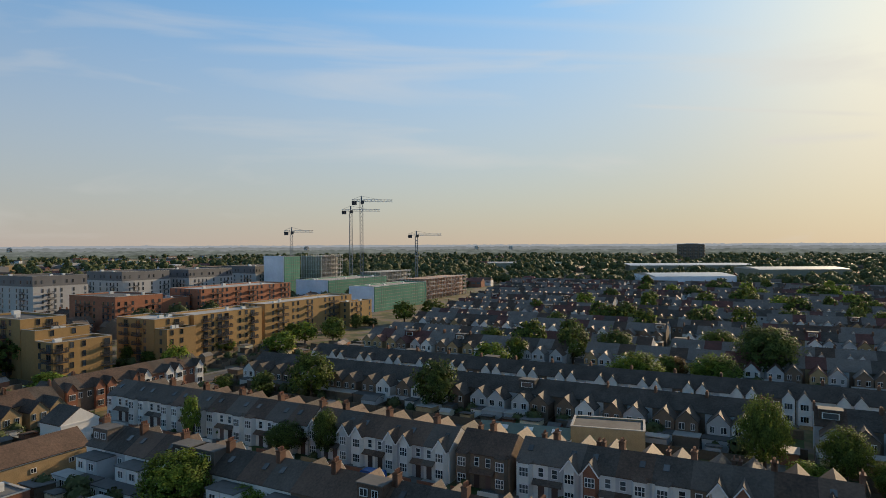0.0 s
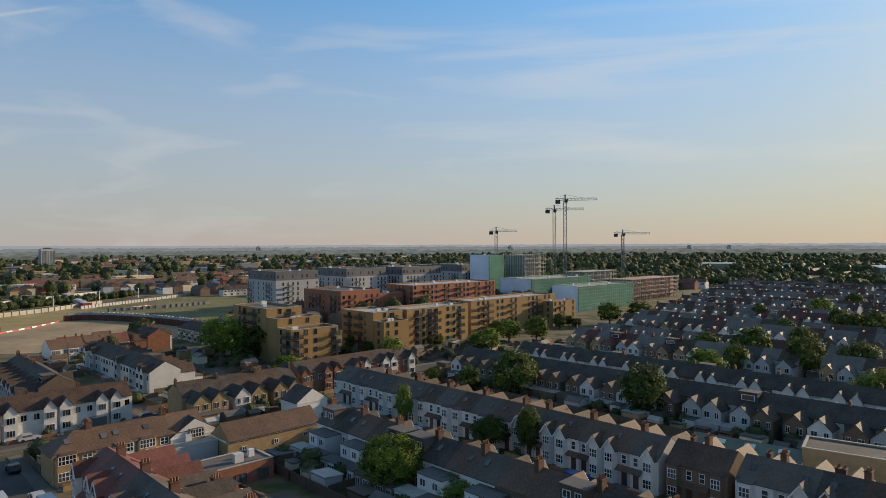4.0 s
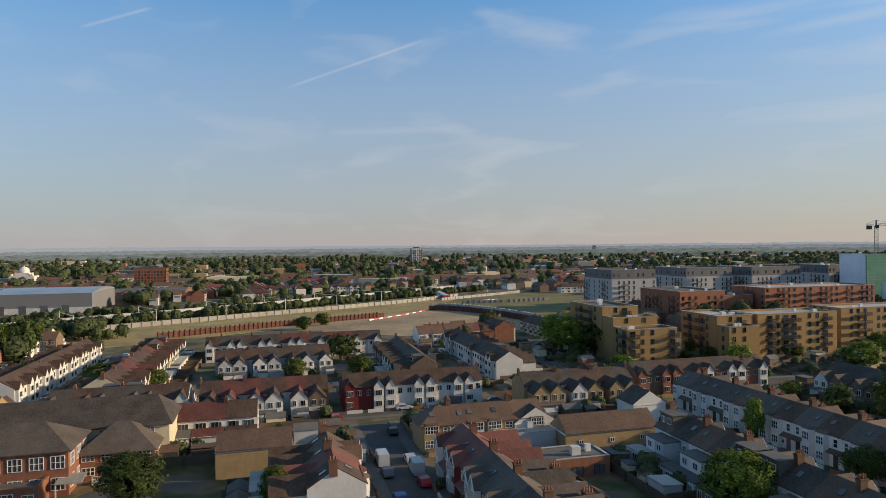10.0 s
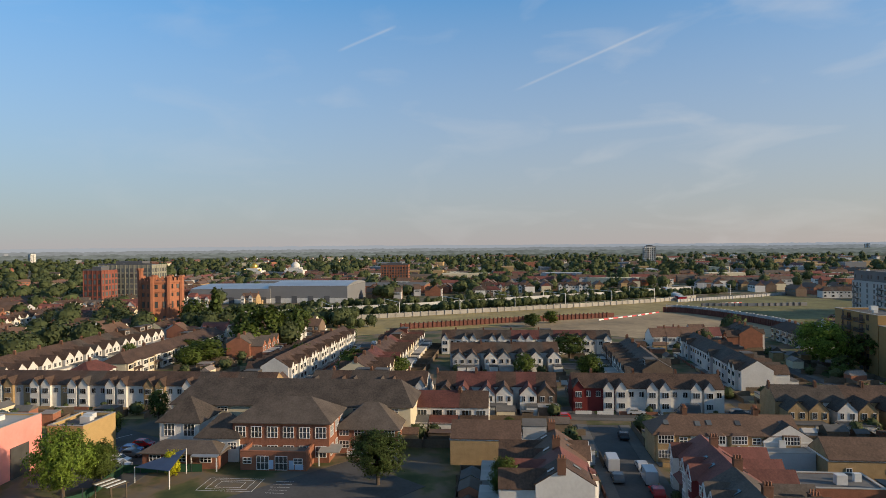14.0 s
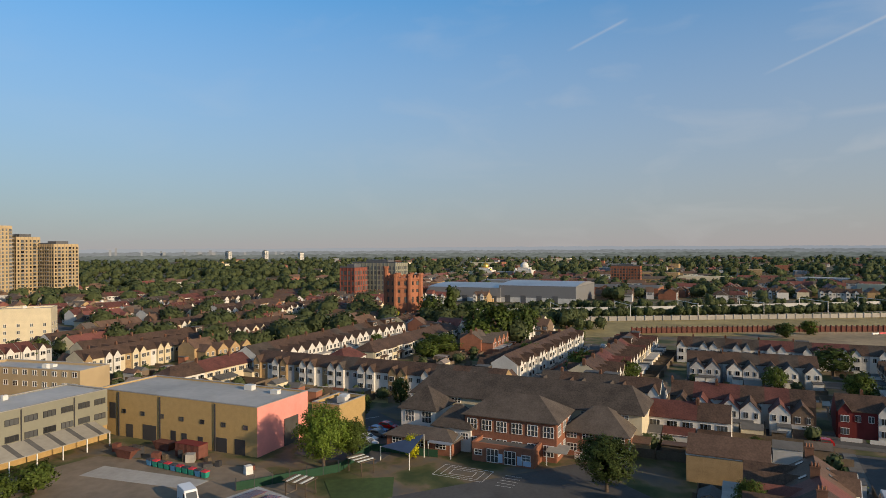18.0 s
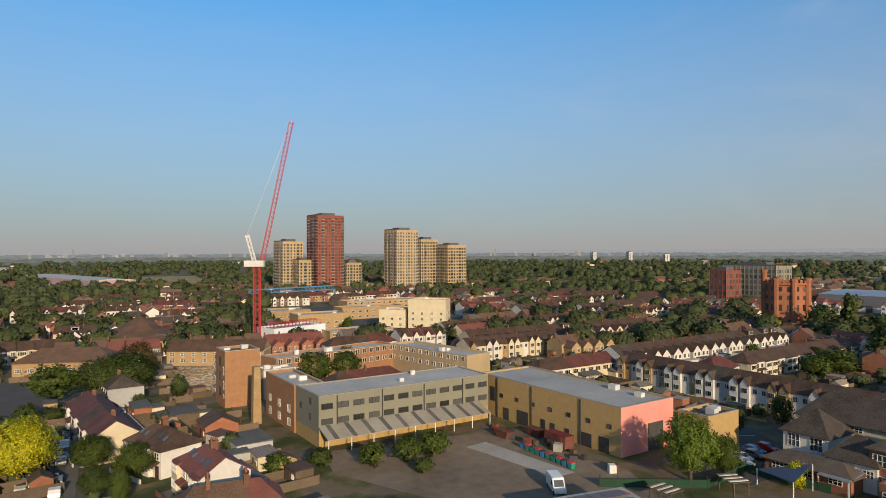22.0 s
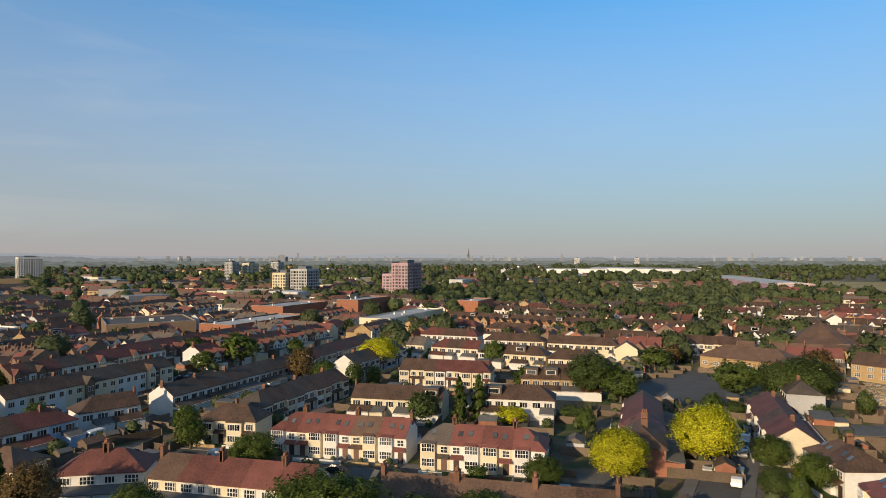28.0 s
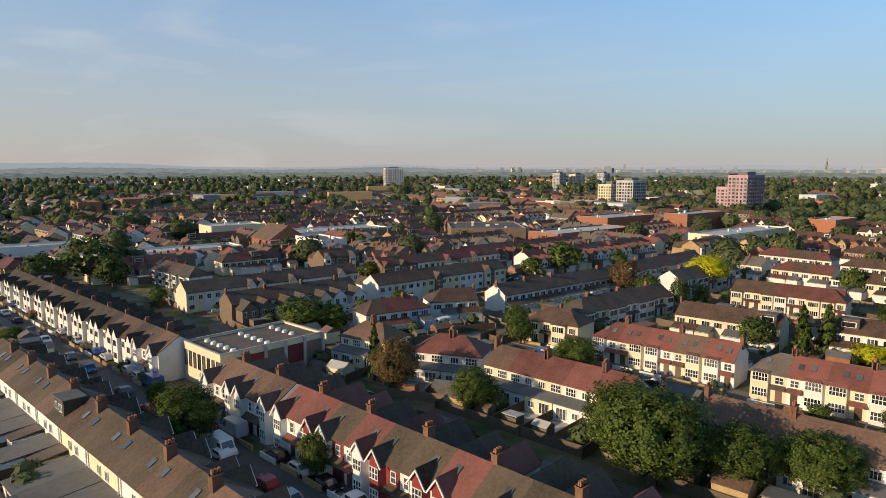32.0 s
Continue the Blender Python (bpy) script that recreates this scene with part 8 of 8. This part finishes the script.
def garden_shed(x, y, ang, w, d, h, wall, roof, pitched, label):
    t = thing("garden_shed" if w < 4 else "outbuilding", label, "shed", "sheds and outbuildings in the gardens")
    t.matrix_basis = pose(x, y, 0, 0, 0, ang)
    bm = bmesh.new()
    if pitched:
        house_walls(bm, -w / 2, w / 2, -d / 2, d / 2, h, h + d * 0.25)
    else:
        box(bm, -w / 2, w / 2, -d / 2, d / 2, 0, h)
    part("wall", bm, wall, t)
    bm = bmesh.new()
    if pitched:
        gable_roof(bm, -w / 2 - 0.1, w / 2 + 0.1, -d / 2, d / 2, h, h + d * 0.25, over=0.15, th=0.08)
    else:
        prism(bm, [(-w / 2 - 0.15, -d / 2 - 0.15, h), (w / 2 + 0.15, -d / 2 - 0.15, h), (w / 2 + 0.15, d / 2 + 0.15, h + 0.25), (-w / 2 - 0.15, d / 2 + 0.15, h + 0.25)],
              [(-w / 2 - 0.15, -d / 2 - 0.15, h + 0.12), (w / 2 + 0.15, -d / 2 - 0.15, h + 0.12), (w / 2 + 0.15, d / 2 + 0.15, h + 0.37), (-w / 2 - 0.15, d / 2 + 0.15, h + 0.37)])
    part("roof", bm, roof, t)
    bm = bmesh.new()
    box(bm, -0.45, 0.45, -d / 2 - 0.05, -d / 2 + 0.02, 0, min(2.0, h - 0.1))
    part("door", bm, "door", t)
    if w > 3.5:
        window(t, w / 2 - 1.0, -d / 2, 1.0, 0, 0.9, 0.9, 2, 1)
    return t


for gx, gy, gw, gd, gh, wl_, rf, pitched in ((-93, -96.4, 9, 7, 3.0, "grey_render", "felt", False), (-99, -112, 8, 7, 2.9, "orange_brick", "brown_tile", True), (-101, -141, 9, 4, 2.8, "orange_brick", "felt", False), (-103, -128, 9, 6, 2.6, "wood", "felt", False), (-88.7, -88, 6, 4, 2.6, "cream", "grey_tile", False)):
    garden_shed(gx, gy, 62, gw, gd, gh, wl_, rf, pitched, "large garden outbuilding behind the inter-war houses")

rr = random.Random(31)
bushes = []
rubble = Soup()
for i in range(420):
    f, g = rr.random(), rr.random()
    x, y = -126 - 28 * f - 6 * g + 4, -152 - 32 * f + 12 * (g - 0.5)
    a = rr.uniform(0.2, 0.9)
    rubble.box(-a, a, -a * 0.6, a * 0.6, -0.1, rr.uniform(0.2, 0.6), rr.choice(("sand", "concrete", "sand")), pose(x, y, 0, 0, 0, rr.uniform(0, 180)))
rubble.done("rubble", "pale broken bricks and rubble on the cleared plot", "rubble")
for a, b, n, ang, depth in FENCES:
    if ((a + b) / 2).length > 215:
        continue
    back = Vector((-math.sin(ang), math.cos(ang), 0))
    for i in range(n):
        p = a.lerp(b, (i + 0.5) / n)
        q = p + back * (4.2 + depth - 2.2)
        if q.length < 62:
            continue
        big = rr.random() < 0.45
        if rr.random() < 0.75 and p.length < 170:
            wall = rr.choice(("wood", "wood", "yellow_brick", "red_brick", "grey_render", "cream"))
            roof = rr.choice(("felt", "felt", "slate", "flat_roof", "brown_tile"))
            garden_shed(q.x, q.y, math.degrees(ang), 4.2 if big else 2.6, 3.4 if big else 2.2, 2.5 if big else 2.0, wall, roof, rr.random() < 0.5, ("pitched-roofed" if big else "small") + " garden outbuilding by the back fence")
        if rr.random() < 0.6:
            s = p + back * (4.2 + depth * rr.uniform(0.45, 0.75)) + Vector((rr.uniform(-1.5, 1.5), rr.uniform(-1.5, 1.5), 0))
            bushes.append((s.x, s.y, rr.uniform(1.8, 4.5)))
        if rr.random() < 0.3:
            s = p - back * 6.0
            bushes.append((s.x, s.y, rr.uniform(1.0, 2.2)))


# garden plots: lawns, patios and beds behind the houses and on the ground left over
plots = Soup()
for a, b, n, ang, depth in FENCES:
    if ((a + b) / 2).length > 240:
        continue
    for i in range(n):
        p = a.lerp(b, (i + 0.5) / n)
        m = Matrix.Translation(p) @ Matrix.Rotation(ang, 4, "Z")
        w = (b - a).length / n / 2 - 0.12
        k = rr.uniform(0.3, 0.7)
        plots.box(-w, w, 4.3, 4.2 + depth * k, -0.1, 0.03, rr.choice(("paving", "concrete", "paving", "soil")), m)
        plots.box(-w, w, 4.2 + depth * k, 4.1 + depth, -0.1, 0.05, rr.choice(("grass", "grass", "dry_grass", "soil", "paving")), m)
        plots.box(-w, w, -7.0, -4.3, -0.1, 0.06, rr.choice(("paving", "paving", "grass", "concrete")), m)
for i in range(-44, 26):
    for k in range(-46, 46):
        x, y = i * 6 + 3, k * 6 + 3
        dd = math.hypot(x, y)
        if dd < 72 or dd > 260 or (i, k) in TAKEN or (x > 60 and y > -60 and y < 60) or (-134 < x < -78 and -92 < y < 46) or (-168 < x < -118 and -30 < y < 4):
            continue
        q, turn = rr.random(), rr.choice((62, -28, 70))
        m = pose(x, y, 0, 0, 0, turn)
        if q < 0.8:
            plots.box(-3, 3, -3, 3, -0.1, 0.035 + 0.02 * q, rr.choice(("grass", "grass", "soil", "paving", "dry_grass", "concrete")), m)
        plots.box(-3, 3, 2.9, 3.02, 0, rr.uniform(1.3, 1.9), "wood", m)
        if rr.random() < 0.5:
            plots.box(2.9, 3.02, -3, 3, 0, rr.uniform(1.2, 1.9), "wood", m)
        if rr.random() < 0.55:
            bushes.append((x + rr.uniform(-2, 2), y + rr.uniform(-2, 2), rr.uniform(1.5, 4.2)))
        if 0.35 < q < 0.72:
            w, dp, h = rr.uniform(3, 5.5), rr.uniform(2.6, 4), rr.uniform(2.2, 2.8)
            wall, roof, label = rr.choice(("wood", "wood", "yellow_brick", "red_brick", "grey_render", "dark_brick", "cream")), rr.choice(("felt", "felt", "brown_tile", "slate", "grey_tile")), "garden outbuilding among shrubs and fences"
            if dd < 128:
                garden_shed(x, y, turn, w, dp, h, wall, roof, rr.random() < 0.5, label)
            else:
                plots.box(-w / 2, w / 2, -dp / 2, dp / 2, 0, h, wall, m)
                if rr.random() < 0.5:
                    plots.prism([(-w / 2 - 0.1, -dp / 2 - 0.2, h), (-w / 2 - 0.1, dp / 2 + 0.2, h), (-w / 2 - 0.1, 0, h + 1.1)], [(w / 2 + 0.1, -dp / 2 - 0.2, h), (w / 2 + 0.1, dp / 2 + 0.2, h), (w / 2 + 0.1, 0, h + 1.1)], roof, m)
                else:
                    plots.box(-w / 2 - 0.15, w / 2 + 0.15, -dp / 2 - 0.15, dp / 2 + 0.15, h, h + 0.15, roof, m)
        elif q > 0.9 and dd < 200:
            tree(x, y, rr.uniform(4, 7.5), rr.uniform(3.5, 6), "broad", rr.choice(("leaf", "leaf_dark")))
plots.done("garden_plots", "small lawns, patios, fences and huts behind the houses", "gardens")
grove(rs, bushes, "garden_shrubs", "leafy garden shrubs behind and before the houses", 130, 0.72)


# ---------- vehicles ----------
PAINT = {"white": (0.75, 0.75, 0.74), "silver": (0.42, 0.43, 0.45), "black": (0.015, 0.015, 0.018), "grey": (0.12, 0.125, 0.13), "red": (0.38, 0.02, 0.02), "blue": (0.03, 0.08, 0.25)}
for k, c in PAINT.items():
    M["car_" + k] = make(k + "_car_paint", c, var=0.03, bump=0, rough=0.25, rand=0.05, big=0.03, spec=0.6)
CARS = {}


def vehicle(x, y, ang, paint="silver", kind="car", z=0.03):
    """A parked car or van: lower body, glazed cabin, wheels and lamps."""
    key = (paint, kind)
    m = pose(x, y, z, 0, 0, ang)
    if key in CARS:
        return copy_thing(CARS[key], m)
    van = kind == "van"
    L, W, H = (5.6, 2.0, 2.5) if van else (4.3, 1.78, 1.48)
    t = thing(kind, f"{paint} parked {'panel van' if van else 'car'} at the kerb", "van" if van else "car", "parked vehicles")
    t.matrix_basis = m
    prof = [(-L / 2, 0.35), (L / 2 - 0.1, 0.35), (L / 2, 0.6), (L / 2 - 0.1, 1.05), (L / 2 - 0.9, 1.2), (L / 2 - 1.6, H), (-L / 2 + 0.1, H), (-L / 2, 1.0)] if van else \
           [(-L / 2, 0.32), (L / 2 - 0.1, 0.32), (L / 2, 0.6), (L / 2 - 0.12, 0.78), (L / 2 - 1.1, 0.92), (L / 2 - 1.85, H), (-L / 2 + 0.75, H), (-L / 2 + 0.1, 0.98), (-L / 2, 0.7)]
    bm = bmesh.new()
    prism(bm, [(a, -W / 2, b) for a, b in prof], [(a, W / 2, b) for a, b in prof])
    bmesh.ops.bevel(bm, geom=bm.edges[:], offset=0.07, segments=2, affect="EDGES")
    part("body", bm, "car_" + paint, t)
    bm = bmesh.new()
    if van:
        prism(bm, [(L / 2 - 0.87, -0.8, 1.26), (L / 2 - 0.87, 0.8, 1.26), (L / 2 - 1.45, 0.8, 2.2), (L / 2 - 1.45, -0.8, 2.2)], [(L / 2 - 0.84, -0.8, 1.27), (L / 2 - 0.84, 0.8, 1.27), (L / 2 - 1.42, 0.8, 2.21), (L / 2 - 1.42, -0.8, 2.21)])
    else:
        prism(bm, [(L / 2 - 1.13, -0.72, 0.97), (L / 2 - 1.13, 0.72, 0.97), (L / 2 - 1.78, 0.68, 1.42), (L / 2 - 1.78, -0.68, 1.42)], [(L / 2 - 1.1, -0.72, 0.98), (L / 2 - 1.1, 0.72, 0.98), (L / 2 - 1.75, 0.68, 1.44), (L / 2 - 1.75, -0.68, 1.44)])
    part("windscreen", bm, "glass", t)
    for s in (-1, 1):
        bm = bmesh.new()
        y0, y1 = (W / 2, W / 2 + 0.012) if s > 0 else (-W / 2 - 0.012, -W / 2)
        x0, x1, zz, zt = (L / 2 - 2.3, L / 2 - 1.45, 1.3, 2.05) if van else (-L / 2 + 0.75, L / 2 - 1.75, 0.98, 1.36)
        box(bm, x0, x1, y0, y1, zz, zt)
        part("side_glass", bm, "glass", t)
        for wx in (-L / 2 + 0.85, L / 2 - 0.85):
            bm = bmesh.new()
            vs = frustum(bm, 0, 0, -0.11, 0.11, 0.33, 0.33, 14)
            turned(vs, Matrix.Translation((wx, s * (W / 2 - 0.1), 0.33)) @ Matrix.Rotation(math.pi / 2, 4, "X"))
            part("wheel", bm, "tyre", t)
        bm = bmesh.new()
        box(bm, L / 2 - 0.06, L / 2 + 0.02, s * 0.62 - 0.17, s * 0.62 + 0.17, 0.62, 0.76)
        part("headlight", bm, "white_steel", t)
    CARS[key] = t
    return t


vehicle(62.5, -67.2, 158, "white", "van")
vehicle(-103.0, -36.0, 35, "white", "van", 0.06)
for i, c in enumerate(("black", "silver", "white", "grey", "blue", "red")):
    vehicle(-128.5 - 3.0 * i, -12.0 + 1.2 * (i % 2) + 0.9 * i, 62, c, "car", 0.06)
rr = random.Random(5)
for x0, y0, x1, y1, fill in ((-130, 167, 20, 87, 0.4), (-112, 84, -64, 58, 0.8), (-175, -10, -70, 196, 0.45), (-135, 122, -195, 155, 0.6), (-175, 30, -258, 74, 0.75), (154, -104.5, 30, -56.5, 0.85), (225, -132, 162, -108, 0.7), (40, -134, -40, -105, 0.35), (-54, -101, -84, -147, 0.7), (60, -221, 88, -167, 0.5), (72, -133, 44, -187, 0.5), (-50, 213, 100, 133, 0.5)):
    u = Vector((x1 - x0, y1 - y0, 0))
    deg = math.degrees(math.atan2(u.y, u.x))
    n = int(u.length / 5.8)
    v = Vector((-u.y, u.x, 0)).normalized()
    for i in range(n):
        for s in (-1, 1):
            if rr.random() < fill * (0.75 if (x0 + x1) ** 2 + (y0 + y1) ** 2 < 4 * 150 ** 2 else 0.4):
                p = Vector((x0, y0, 0)) + u * ((i + 0.5) / n) + v * s * 2.6
                vehicle(p.x, p.y, deg + (180 if rr.random() < 0.5 else 0), rr.choice(("white", "silver", "silver", "black", "black", "grey", "grey", "red", "blue")), "van" if rr.random() < 0.12 else "car", 0.035)
